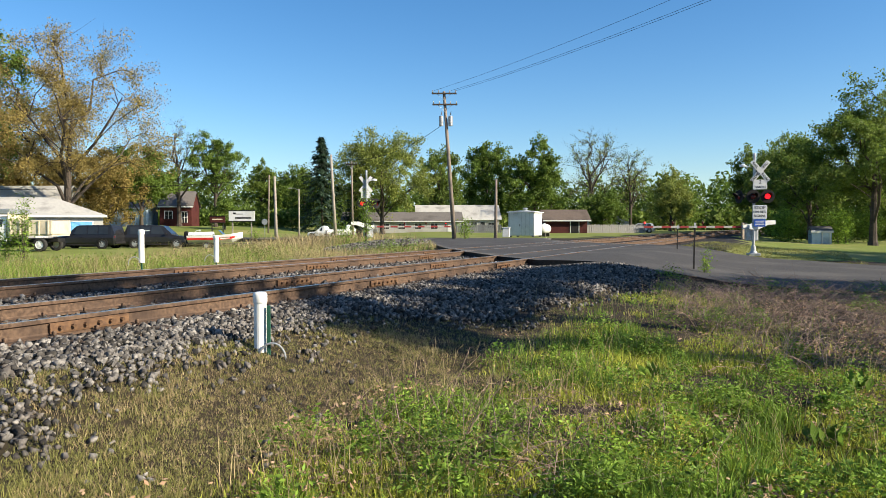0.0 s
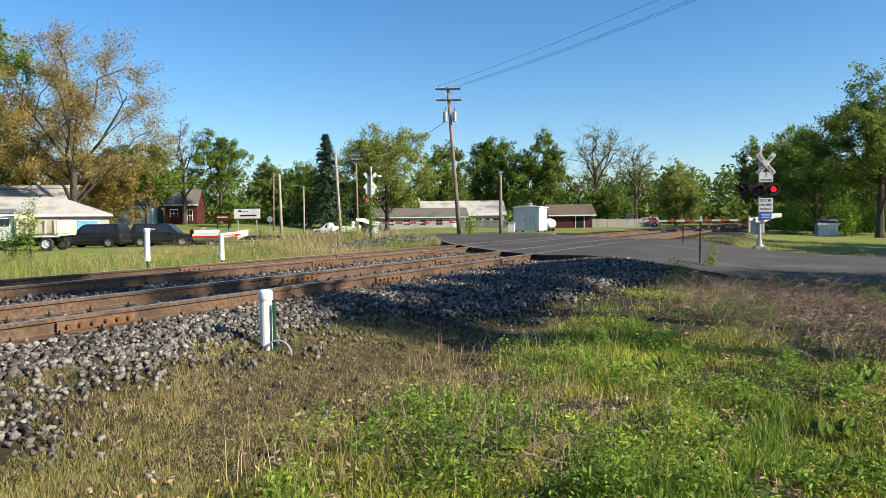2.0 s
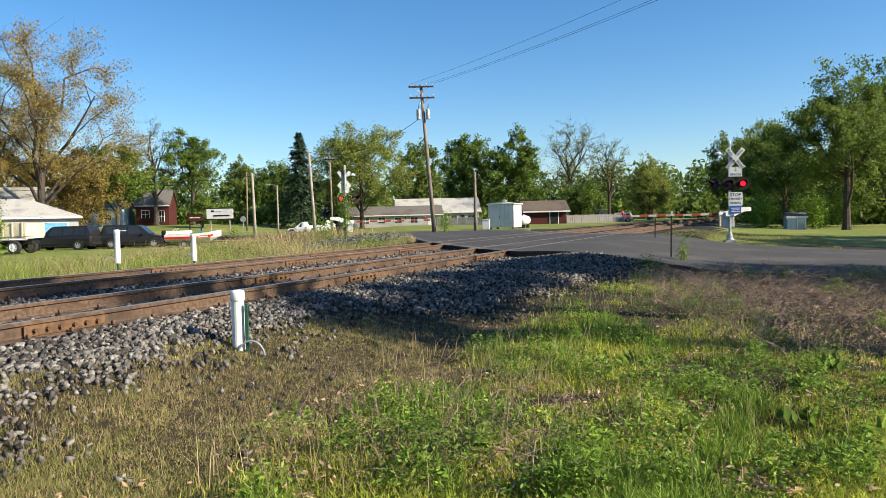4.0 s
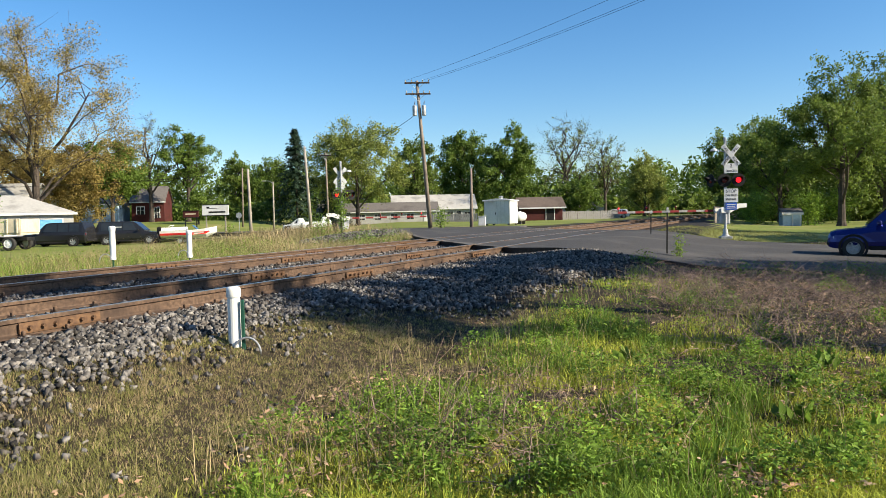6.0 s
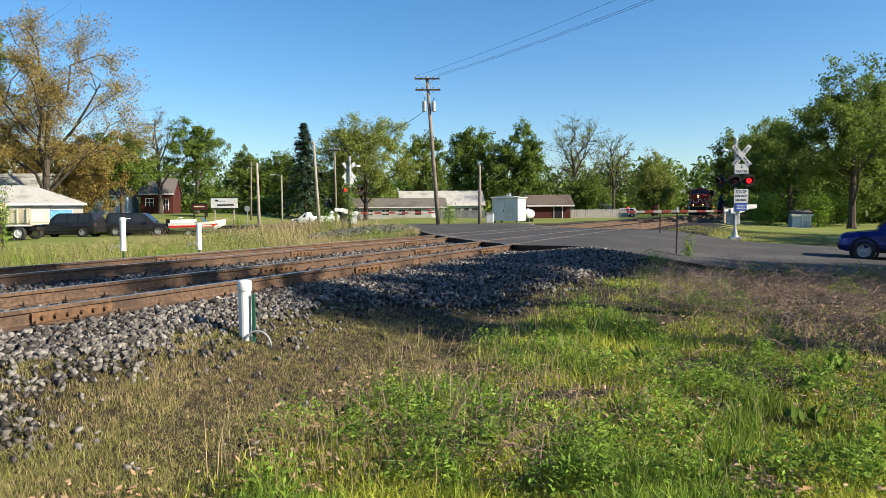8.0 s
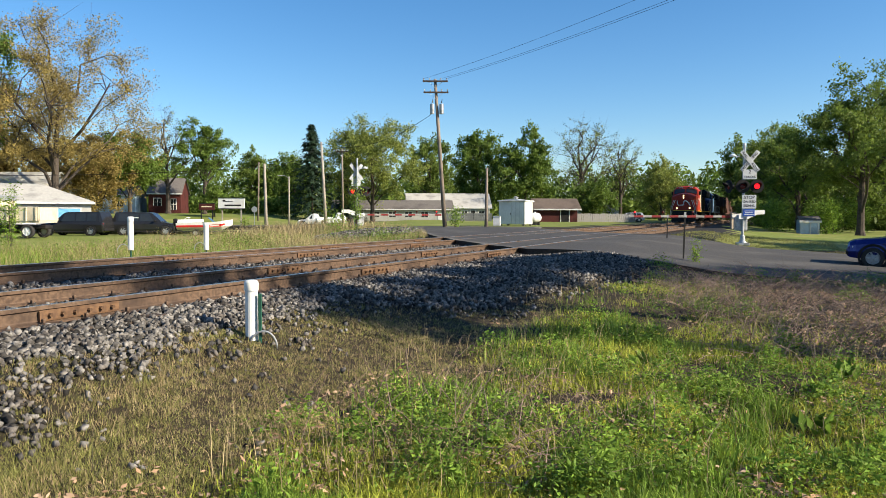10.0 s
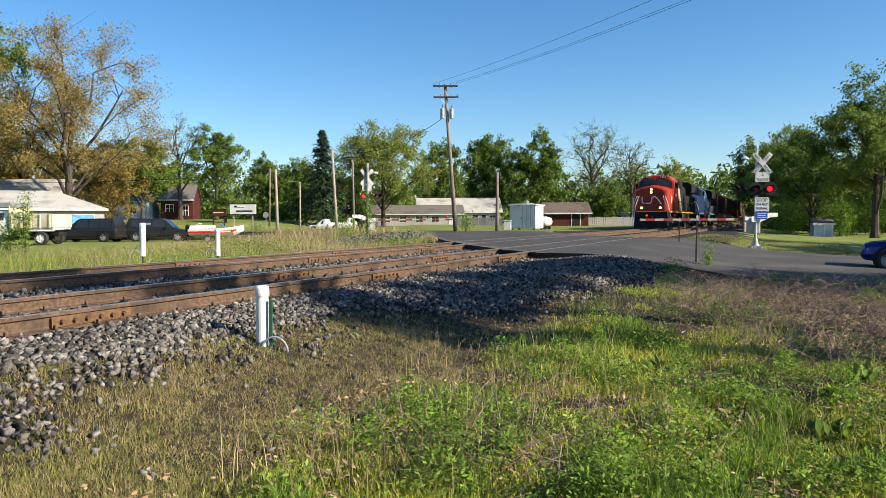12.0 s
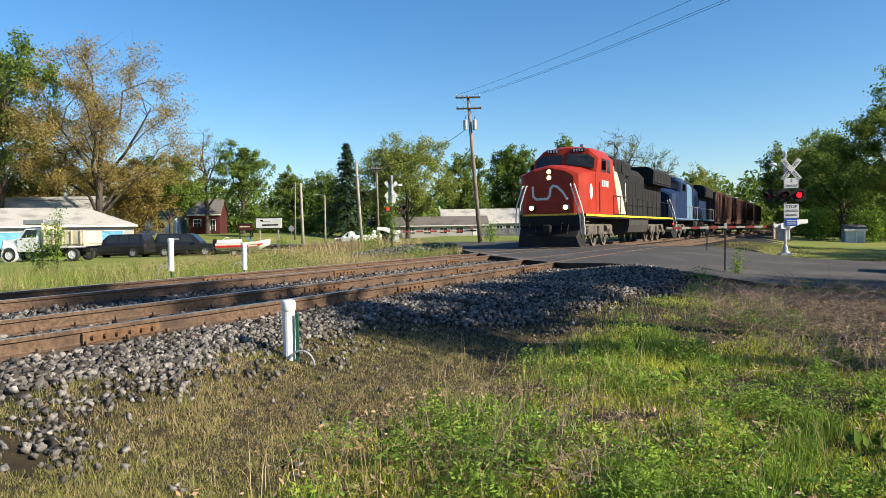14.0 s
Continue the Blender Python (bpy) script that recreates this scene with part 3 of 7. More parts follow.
TREES = [
    # kind, x, y, height, radius, leaf, count, size, base, label, sparse
    ("oak_tree", -44.6, 86, 25.0, 11.2, LEAF_TAN, 15000, 0.18, 0.2, "large old oak with tan catkins and open branches", 0.35),
    ("tree", -58, 88, 28, 8.0, LEAF, 9000, 0.32, 0.2, "tall green leafy tree behind the garage", 0.1),
    ("tree", -45, 96, 12, 4.6, LEAF_TAN, 5000, 0.26, 0.1, "low tree with dense tan blossom", 0.0),
    ("tree", -42, 101, 12.5, 4.8, LEAF, 6000, 0.28, 0.26, "rounded green tree in fresh leaf", 0.05),
    ("bare_tree", -44, 121, 18, 5.0, LEAF_PALE, 500, 0.2, 0.25, "nearly bare tree with fine branches", 0.3),
    ("tree", -38, 121, 16, 4.4, LEAF, 4500, 0.26, 0.34, "slim green tree in light leaf", 0.15),
    ("tree", -43, 172, 16, 4.5, LEAF_DARK, 3500, 0.4, 0.15, "distant green tree beyond the street", 0.1),
    ("tree", -36, 172, 14.5, 5, LEAF, 3500, 0.4, 0.1, "distant green tree beyond the street", 0.1),
    ("willow_tree", -11.5, 137, 20.5, 10.0, LEAF_PALE, 10500, 0.3, 0.2, "wide spreading tree in pale new leaf", 0.15),
    ("tree", -1, 162, 20, 6.0, LEAF_DARK, 4500, 0.4, 0.15, "green tree behind the long house", 0.1),
    ("tree", 10.5, 175, 22.5, 7.5, LEAF, 8000, 0.42, 0.1, "tall dense green tree", 0.0),
    ("tree", 21, 166, 21, 7.0, LEAF, 8000, 0.42, 0.1, "dense rounded green tree", 0.0),
    ("bare_tree", 31, 150, 22, 7.0, LEAF_PALE, 900, 0.24, 0.25, "tall nearly bare tree with spreading branches", 0.3),
    ("tree", 25.5, 116, 7.5, 3.6, LEAF, 5000, 0.26, 0.05, "bushy young green tree", 0.0),
    ("bare_tree", 44, 170, 20, 5.5, LEAF_PALE, 700, 0.26, 0.25, "nearly bare tree with upright branches", 0.3),
    ("tree", 47, 150, 13.5, 4.8, LEAF_PALE, 2600, 0.3, 0.15, "small tree with thin pale foliage", 0.2),
    ("tree", 45, 143, 9.5, 4.5, LEAF_PALE, 3500, 0.3, 0.1, "low tree in pale leaf", 0.1),
    ("tree", 48, 110, 14, 5.0, LEAF_DARK, 4500, 0.28, 0.1, "green tree in fresh leaf", 0.2),
    ("tree", 40.5, 80, 12.6, 4.2, LEAF, 5500, 0.22, 0.15, "tall green tree on the lawn", 0.35),
    ("tree", 37.4, 63, 14.5, 5.4, LEAF_DARK, 9500, 0.2, 0.14, "large dark green tree on the lawn", 0.25),
    # unseen row, added with thin crowns to shade just the ballast shoulder
    ("tree", 9.6, 5.8, 7.7, 1.25, LEAF, 800, 0.13, 0.8, "small flat-crowned tree added out of view to shade the ballast", 0.3),
    ("tree", 10.5, 7.7, 7.7, 1.25, LEAF, 800, 0.13, 0.8, "small flat-crowned tree added out of view to shade the ballast", 0.3),
    ("tree", 11.3, 9.5, 7.7, 1.25, LEAF, 800, 0.13, 0.8, "small flat-crowned tree added out of view to shade the ballast", 0.3),
    ("tree", 12.2, 11.3, 7.7, 1.25, LEAF, 800, 0.13, 0.8, "small flat-crowned tree added out of view to shade the ballast", 0.3),
    ("tree", 12.9, 12.9, 7.7, 1.25, LEAF, 800, 0.13, 0.8, "small flat-crowned tree added out of view to shade the ballast", 0.3),
    # unseen, added to shade the brambles and near road edge
    ("tree", 22.6, 10.0, 11.0, 2.6, LEAF, 1700, 0.15, 0.75, "slim high-crowned tree added out of view for its shadow", 0.3),
    # unseen pair, added so their crowns streak the road with shade
    ("tree", 30.0, 7.6, 15.0, 3.8, LEAF, 3600, 0.18, 0.62, "tall open tree added out of view to shade the road", 0.15),
    ("tree", 38.0, 5.0, 19.0, 4.4, LEAF, 4200, 0.2, 0.6, "tall open tree added out of view to shade the road", 0.2),
    # unseen pair, added to carry the ballast shade farther along
    ("tree", 19.1, 11.1, 10.6, 1.6, LEAF, 1500, 0.13, 0.82, "slim high-crowned tree added out of view for its shadow", 0.1),
    ("tree", 18.2, 9.4, 10.6, 1.6, LEAF, 1500, 0.13, 0.82, "slim high-crowned tree added out of view for its shadow", 0.1),
    # added to screen and shade the train far down the line
    ("tree", 55.5, 126, 13, 3.1, LEAF, 6000, 0.26, 0.03, "bushy green tree beside the railway", 0.0),
    # unseen, added to throw shadow streaks over the left tracks
    ("tree", 21, 1.6, 20.5, 2.6, LEAF, 1500, 0.15, 0.76, "tall open tree added out of view to shade the tracks", 0.5),
    ("tree", -58, 99, 14, 6.5, LEAF_TAN, 6000, 0.28, 0.05, "spreading tree with dense tan blossom", 0.0),
    ("tree", -66, 96, 20, 6.5, LEAF, 6000, 0.3, 0.1, "tall green leafy tree behind the garage", 0.05),
    ("tree", 56, 86, 16, 6.5, LEAF_DARK, 5000, 0.3, 0.05, "large green tree past the right edge of view, added to shade the lawn", 0.0),
    # unseen, added so its shadow falls on the road verge
    ("tree", 34, 25.5, 12, 4.6, LEAF, 6000, 0.18, 0.3, "broad green tree added out of view for its shadow", 0.25),
    ("tree", -34, 113, 5, 2.2, LEAF, 1800, 0.24, 0.05, "bushy green tree beside the lawn", 0.05),
    ("tree", -52, 105, 12, 5.5, LEAF_TAN, 5500, 0.28, 0.05, "spreading tree with dense tan blossom", 0.0),
    ("tree", -29, 152, 13, 5.0, LEAF, 4000, 0.36, 0.1, "green tree beyond the far street", 0.1),
    ("tree", 43.5, 92, 12, 4.6, LEAF_DARK, 5500, 0.26, 0.04, "tall bushy tree beside the railway", 0.0),
    ("tree", 50, 104, 12.5, 5.2, LEAF_PALE, 5200, 0.28, 0.03, "tall bushy tree beside the railway", 0.05),
    ("tree", 61, 130, 18, 6.0, LEAF_DARK, 5500, 0.3, 0.03, "tall bushy tree beside the railway", 0.0),
    ("tree", 69, 147, 18, 6.0, LEAF_DARK, 5000, 0.32, 0.03, "tall bushy tree beside the railway", 0.0),
    # unseen pair, added so their shadows stripe the lawn
    ("tree", 42, 36, 15, 5.0, LEAF_DARK, 4200, 0.28, 0.15, "large green tree past the right edge of view, added to shade the lawn", 0.0),
    ("tree", 36, 30, 13, 4.0, LEAF_DARK, 3200, 0.26, 0.2, "large green tree past the right edge of view, added to shade the lawn", 0.1),
    ("tree", 55, 116, 13, 5.0, LEAF, 5000, 0.28, 0.04, "bushy green tree beside the railway", 0.05),
    ("tree", 86, 160, 14, 6.0, LEAF_PALE, 4000, 0.3, 0.04, "pale bushy tree beside the railway", 0.1),
    ("tree", 58, 182, 13, 6.0, LEAF, 4000, 0.34, 0.04, "bushy green tree beside the railway", 0.05),
    ("tree", 46, 70, 15, 6.0, LEAF_DARK, 7000, 0.26, 0.12, "large dark green tree on the lawn", 0.05),
    # added so its shadow dims the distant locomotive
    ("tree", 60.5, 134.5, 14, 4.2, LEAF_DARK, 5000, 0.28, 0.05, "bushy green tree beside the railway", 0.0),
]
for i, (kind, x, y, hh, rr, lf, cnt, sz, bs_, lab, sp) in enumerate(TREES):
    grow_tree(kind, x, y, hh, rr, lf, int(cnt * 3.3), sz * 0.6, bs_, lab, sp, seed=20 + i)


def grow_spruce(x, y, height, radius, seed):
    r = np.random.default_rng(seed)
    z0 = float(ground_level(np.array([x]), np.array([y]))[0]) - 0.1
    t = thing("spruce_tree", pose(x, y, z0), "tall dark spruce with a pointed top", "tree", "trees")
    part("trunk", Geo().rod((0, 0, 0), (0, 0, height), height * 0.016, 0.02, 8), BARK, t)
    v, n = [], 0
    for k in range(420):
        h = 0.06 + 0.93 * (k / 420) ** 0.85
        rad = radius * (1 - h) ** 0.9 * (0.45 + 0.6 * r.random()) + 0.12
        a = r.random() * 6.283
        m = 14
        q = np.linspace(0.1, 1, m)
        c = np.stack([np.cos(a) * rad * q, np.sin(a) * rad * q, h * height - 0.35 * rad * q ** 1.5 + 0.12 * rad * q ** 4], 1)
        side = np.array([-np.sin(a), np.cos(a), 0])
        for j in range(m):
            d = r.normal(0, 1, 3) * 0.3 + np.array([np.cos(a), np.sin(a), -0.5]) * 0.35
            w = side * 0.22 * (0.5 + r.random()) + r.normal(0, 0.06, 3)
            v += [c[j] - w, c[j] + d * 0.2, c[j] + w, c[j] + d * 0.9 - (0, 0, 0.1)]
    v = np.array(v)
    ob = bulk("needles", v, np.arange(len(v)).reshape(-1, 4), NEEDLE, "", "", parent=t)
    ob.pop("category", None)


grow_spruce(-21.7, 130, 17.5, 7.0, 5)
grow_spruce(-17.5, 146, 12, 5.0, 6)


def far_woods():
    """The broken line of woods behind the houses."""
    r = np.random.default_rng(77)
    v = []
    for k in range(210):
        x = -230 + 460 * (k + r.random()) / 210
        y = 215 + 0.0006 * x * x + r.normal(0, 9)
        hh = 9 + 6 * r.random() + 5 * lattice(np.array([x]), np.array([0.0]), 40, 8)[0]
        m = 560
        c = r.normal(0, 1, (m, 3))
        c /= np.linalg.norm(c, axis=1, keepdims=True)
        c *= (0.4 + 0.6 * r.random((m, 1)) ** 0.5) * np.array([4.6, 3.5, hh * 0.52])
        c += (x, y, hh * 0.5)
        c[::5, 2] = r.random(len(c[::5])) * 3.5
        c += r.normal(0, 0.4, c.shape)
        u, w = r.normal(0, 0.8, (m, 3)), r.normal(0, 0.8, (m, 3))
        v.append(np.stack([c - u * 0.42, c - w * 0.32, c + u * 0.42, c + w * 0.32], 1).reshape(-1, 3))
    m = 30000
    c = np.stack([r.uniform(-240, 240, m), 206 + r.normal(0, 5, m), 5.5 * r.random(m) ** 1.2], 1)
    u, w = r.normal(0, 0.8, (m, 3)), r.normal(0, 0.8, (m, 3))
    v.insert(20, np.stack([c - u * 0.5, c - w * 0.38, c + u * 0.5, c + w * 0.38], 1).reshape(-1, 3))
    v = np.concatenate(v)
    n = len(v) // 8 * 4
    bulk("far_woods", v[:n], np.arange(n).reshape(-1, 4), LEAF_DARK, "far woods in spring leaf behind the houses", "woods")
    bulk("far_woods", v[n:], np.arange(len(v) - n).reshape(-1, 4), LEAF, "far woods in spring leaf behind the houses", "woods")


far_woods()


def thicket(way, count, height, width, leaf, label, seed):
    """A dense belt of shrubs along a line of spots."""
    r = np.random.default_rng(seed)
    p = resample(way, 400)[r.integers(0, 400, count)]
    top = height * (0.55 + 0.6 * lattice(p[:, 0], p[:, 1], 5.0, seed))
    x, y = p[:, 0] + r.normal(0, width * 0.5, count), p[:, 1] + r.normal(0, width * 0.5, count)
    z = ground_level(x, y) + top * r.random(count) ** 0.75
    c = np.stack([x, y, z], 1)
    u, w = r.normal(0, 0.17, (count, 3)), r.normal(0, 0.12, (count, 3))
    v = np.stack([c - u, c - w, c + u, c + w], 1).reshape(-1, 3)
    bulk("thicket", v, np.arange(len(v)).reshape(-1, 4), leaf, label, "shrubs")


thicket([(46, 103), (52, 98), (60, 94), (75, 93), (98, 97)], 26000, 8.5, 2.6, LEAF_DARK, "dense green thicket along the bend of the railway", 91)
thicket([(38.5, 88), (42, 87), (50, 86), (62, 84)], 9000, 3.2, 1.8, LEAF_DARK, "low green thicket behind the lawn", 92)
thicket([(-74, 138), (-56, 141), (-40, 143), (-28, 148)], 12000, 4.2, 2.0, LEAF, "green shrubs along the back of the lawn", 93)


# ---- ballast ----
ROCK = np.array([(-1, -1, -1), (1, -1, -1), (1, 1, -1), (-1, 1, -1), (-1, -1, 1), (1, -1, 1), (1, 1, 1), (-1, 1, 1)]) * 0.66
ROCK_F = np.array([(0, 3, 2), (0, 2, 1), (4, 5, 6), (4, 6, 7), (0, 1, 5), (0, 5, 4), (1, 2, 6), (1, 6, 5), (2, 3, 7), (2, 7, 6), (3, 0, 4), (3, 4, 7)])


def stones(name, s, p, size, mat_, label, sink=0.25, lift=0.0):
    r = np.random.default_rng(len(s))
    n = len(s)
    x, y = s * ST - p * CT, s * CT + p * ST
    z = ground_level(x, y) + lift
    sc = size[:, None] * (0.65 + 0.7 * r.random((n, 3)))
    q = r.normal(0, 1, (n, 4))
    q /= np.linalg.norm(q, axis=1, keepdims=True)
    w, a, b, c = q.T
    R = np.stack([1 - 2 * (b * b + c * c), 2 * (a * b - c * w), 2 * (a * c + b * w), 2 * (a * b + c * w), 1 - 2 * (a * a + c * c), 2 * (b * c - a * w), 2 * (a * c - b * w), 2 * (b * c + a * w), 1 - 2 * (a * a + b * b)], 1).reshape(n, 3, 3)
    v = (ROCK[None] + 0.26 * r.normal(0, 1, (n, 8, 3)).clip(-1.5, 1.5)) * sc[:, None]
    v = np.einsum("nij,nkj->nki", R, v)
    v += np.stack([x, y, z + size * sink + size * r.uniform(0, 0.9, n)], 1)[:, None]
    f = (ROCK_F[None] + 8 * np.arange(n)[:, None, None]).reshape(-1, 3)
    bulk(name, v.reshape(-1, 3), f, mat_, label, "ballast")


def lay_ballast():
    r = np.random.default_rng(3)
    # near shoulder, closest to the viewer
    n = 42000
    s, p = r.uniform(-3, 19.5, n), 2.2 + 4.1 * r.random(n) ** 0.85
    lim = stone_edge(s) + 0.6 * (lattice(s, p, 1.3, 5) - 0.5)
    ok = ~inside(ROAD_POLY, s * ST - p * CT, s * CT + p * ST) & ((p > lim) | ((r.random(n) < 0.1) & (p > lim - 0.5)))
    s, p = s[ok], p[ok]
    stones("ballast", s, p, r.uniform(0.018, 0.036, len(s)), STONE, "grey crushed stone ballast on the track shoulder")
    # single stones on the shoulder, closest to the viewer
    bed = thing("ballast_shoulder", Matrix.Identity(4), "loose grey ballast stones on the near shoulder", "ballast", "", "structure")
    kinds = []
    for k in range(7):
        kinds.append(Geo().add((ROCK + 0.26 * r.normal(0, 1, (8, 3)).clip(-1.5, 1.5)) * 0.027 * (0.7 + 0.6 * r.random(3)), [tuple(f) for f in ROCK_F]).mesh("stone", STONE))
    for k in range(300):
        a, b = r.uniform(2.2, 8.0), r.uniform(5.0, 5.95)
        x, y = a * ST - b * CT, a * CT + b * ST
        z = float(ground_level(np.array([x]), np.array([y]))[0]) + 0.025
        part("stone", kinds[k % 7], STONE, bed, "", pose(x, y, z, *r.uniform(0, 360, 3)))
    # under and between the tracks
    n = 28000
    s, p = r.uniform(-3, 34, n), r.uniform(6.0, 13.9, n)
    d = np.minimum(np.abs(np.abs(p - NEAR_P) - GAUGE / 2), np.abs(np.abs(p - FAR_P) - GAUGE / 2))
    ok = (d > 0.12) & ~inside(ROAD_POLY, s * ST - p * CT, s * CT + p * ST)
    s, p = s[ok], p[ok]
    stones("ballast", s, p, r.uniform(0.024, 0.042, len(s)), STONE, "grey crushed stone ballast between the rails")
    # strays in the turf, and a trail of them
    n = 5000
    s, p = r.uniform(1, 9, n), r.uniform(0.0, 4.6, n)
    x, y = s * ST - p * CT, s * CT + p * ST
    ok = (x < -0.9) & (r.random(n) < 0.22 * step(0.58, 0.7, lattice(x, y, 0.6, 7)))
    ty = r.uniform(4.9, 6.9, 190)
    tx = -2.8 + 0.22 * (ty - 5.7) + r.normal(0, 0.1, 190)
    x, y = np.concatenate([x[ok], tx, r.normal(-2.85, 0.22, 130)]), np.concatenate([y[ok], ty, r.normal(4.75, 0.2, 130)])
    s, p = x * ST + y * CT, -x * CT + y * ST
    stones("ballast", s, p, r.uniform(0.014, 0.03, len(s)), STONE, "stray ballast stones spilled into the turf")
    # heap of old asphalt and ballast by the far track
    n = 3600
    a, k = r.random(n) * 6.283, np.sqrt(r.random(n))
    s, p = 33.5 + 6.0 * k * np.cos(a), 18.6 + 1.9 * k * np.sin(a)
    ok = ~inside(ROAD_POLY, s * ST - p * CT, s * CT + p * ST)
    s, p, k = s[ok], p[ok], k[ok]
    stones("ballast_heap", s, p, r.uniform(0.04, 0.07, len(s)), STONE, "low heap of dark spilled ballast", 0.2, 0.24 * (1 - k ** 2))


lay_ballast()


# ---- turf ----
def blades(name, x, y, height, width, lean, mat_, label, category="grass", short=False):
    """Bent blades, each one its own strip; short ones are single slips."""
    r = np.random.default_rng(len(x) + 1)
    n = len(x)
    z = ground_level(x, y) - 0.01
    a = r.random(n) * 6.283
    d = np.stack([np.cos(a), np.sin(a), 0 * a], 1)
    b = r.random(n) * 6.283
    side = np.stack([np.cos(b), np.sin(b), 0 * b], 1) * width[:, None]
    root = np.stack([x, y, z], 1)
    up = np.array([0, 0, 1.0])
    h = height[:, None]
    mid = root + up * h * 0.55 + d * h * (lean * 0.3)[:, None]
    tip = root + up * h * np.sqrt(np.clip(1 - 0.7 * lean ** 2, 0.1, 1))[:, None] + d * h * lean[:, None]
    if short:
        v = np.stack([root - side, root + side, tip], 1).reshape(-1, 3)
        return bulk(name, v, np.arange(3 * n).reshape(-1, 3), mat_, label, category)
    v = np.stack([root - side, root + side, mid + side * 0.8, mid - side * 0.8, tip], 1).reshape(-1, 3)
    o = 5 * np.arange(n)[:, None]
    f = np.concatenate([o + np.array([[0, 1, 2]]), o + np.array([[0, 2, 3]]), o + np.array([[3, 2, 4]])], 1).reshape(-1, 3)
    return bulk(name, v, f, mat_, label, category)


def wedge(r, n, near, far):
    """Random spots before the viewer, denser close by."""
    y = near + (far - near) * r.random(n) ** 1.35
    x = (r.random(n) * 2 - 1) * (y * 0.66 + 0.6)
    return x, y


def lush(x, y):
    """How green the turf is, 0 to 1: green toward the right, thin and dry toward the ballast."""
    s, p = x * ST + y * CT, -x * CT + y * ST
    g = step(-1.9, -0.6, x - 0.14 * (y - 5)) * step(3.3, 2.3, p)
    bramble = step(2.9, 5.2, x - 0.15 * (y - 9)) * step(6.5, 8.2, y)
    return g * (1 - 0.93 * bramble), bramble


def sow():
    r = np.random.default_rng(11)
    road_free = lambda x, y: ~inside(ROAD_POLY, x, y)
    # short bright grass in patches
    x, y = wedge(r, 250000, 3.6, 17)
    g, br = lush(x, y)
    clump = lattice(x, y, 0.42, 12) * 0.5 + lattice(x, y, 1.5, 13) * 0.5
    p = -x * CT + y * ST
    ok = (r.random(len(x)) < g * step(0.34, 0.5, clump) + 0.02 * (1 - br) * step(0.0, 0.3, g)) & (p < stone_edge(x * ST + y * CT) - 0.2) & road_free(x, y)
    x, y, c = x[ok], y[ok], clump[ok]
    n = len(x)
    blades("grass", x, y, (0.035 + 0.3 * np.clip(c - 0.3, 0, 1) * r.random(n)) * (0.7 + 0.5 * r.random(n)), r.uniform(0.0024, 0.0052, n), r.uniform(0.1, 0.95, n), BLADE, "short bright yellow-green spring grass")
    # taller dark green tufts
    x, y = wedge(r, 110000, 3.6, 15)
    g, br = lush(x, y)
    clump = lattice(x, y, 0.36, 32) * 0.55 + lattice(x, y, 1.1, 33) * 0.45
    p = -x * CT + y * ST
    ok = (r.random(len(x)) < g * step(0.54, 0.66, clump)) & (p < stone_edge(x * ST + y * CT) - 0.4) & road_free(x, y)
    x, y, c = x[ok], y[ok], clump[ok]
    n = len(x)
    blades("tall_grass", x, y, (0.08 + 0.5 * np.clip(c - 0.5, 0, 1)) * (0.5 + 0.9 * r.random(n)), r.uniform(0.003, 0.006, n), r.uniform(0.1, 0.8, n), LUSH, "taller dark green grass in tufts")
    # thin olive and dry turf, in small tufts
    cx, cy = wedge(r, 62000, 3.5, 17)
    qx, qy = r.uniform(-5.6, 0.8, 26000), r.uniform(3.5, 9.5, 26000)
    cx, cy = np.concatenate([cx, qx]), np.concatenate([cy, qy])
    g, br = lush(cx, cy)
    p = -cx * CT + cy * ST
    patch = lattice(cx, cy, 0.7, 14) * 0.6 + lattice(cx, cy, 0.25, 34) * 0.4
    ok = (r.random(len(cx)) < (0.25 + 0.75 * (1 - g)) * (1 - 0.5 * br) * step(0.12, 0.42, patch)) & (p < stone_edge(cx * ST + cy * CT) + 0.1 + 0.8 * (lattice(cx, cy, 0.9, 15) - 0.5)) & road_free(cx, cy)
    spill = np.exp(-((cx + 2.8 - 0.22 * (cy - 5.7)) / 0.22) ** 2) * step(7.0, 6.5, cy) + np.exp(-((cx + 2.75) / 0.4) ** 2 - ((cy - 4.75) / 0.34) ** 2)
    ok &= r.random(len(cx)) > 0.5 * spill
    cx, cy, g, br = cx[ok], cy[ok], g[ok], br[ok]
    m = 8
    dry = r.random(len(cx)) > 0.62 + 0.2 * g - 0.25 * br + 0.6 * (lattice(cx, cy, 0.8, 35) - 0.5)
    tall = r.uniform(0.022, 0.06, len(cx)) * (0.6 + 0.9 * lattice(cx, cy, 0.5, 25))
    for pick, mt_, nm, lab in ((~dry, OLIVE, "grass", "thin olive grass on poor soil"), (dry, STRAW, "dry_grass", "short dry straw-coloured grass")):
        x, y = np.repeat(cx[pick], m), np.repeat(cy[pick], m)
        n = len(x)
        x, y = x + r.normal(0, 0.022, n), y + r.normal(0, 0.022, n)
        blades(nm, x, y, np.repeat(tall[pick], m) * r.uniform(0.5, 1.35, n), r.uniform(0.0018, 0.0036, n), r.uniform(0.1, 0.95, n), mt_, lab, short=True)
    # tall dead stalks
    x, y = wedge(r, 5200, 4.3, 14)
    p = -x * CT + y * ST
    near_bed = (p > 1.7) & (p < 3.9) & (x > -1.4) & (x < 5)
    ok = ((r.random(len(x)) < 0.07) | (near_bed & (lattice(x, y, 0.8, 16) > 0.5))) & (p < 3.9) & road_free(x, y) & (x > -2.6)
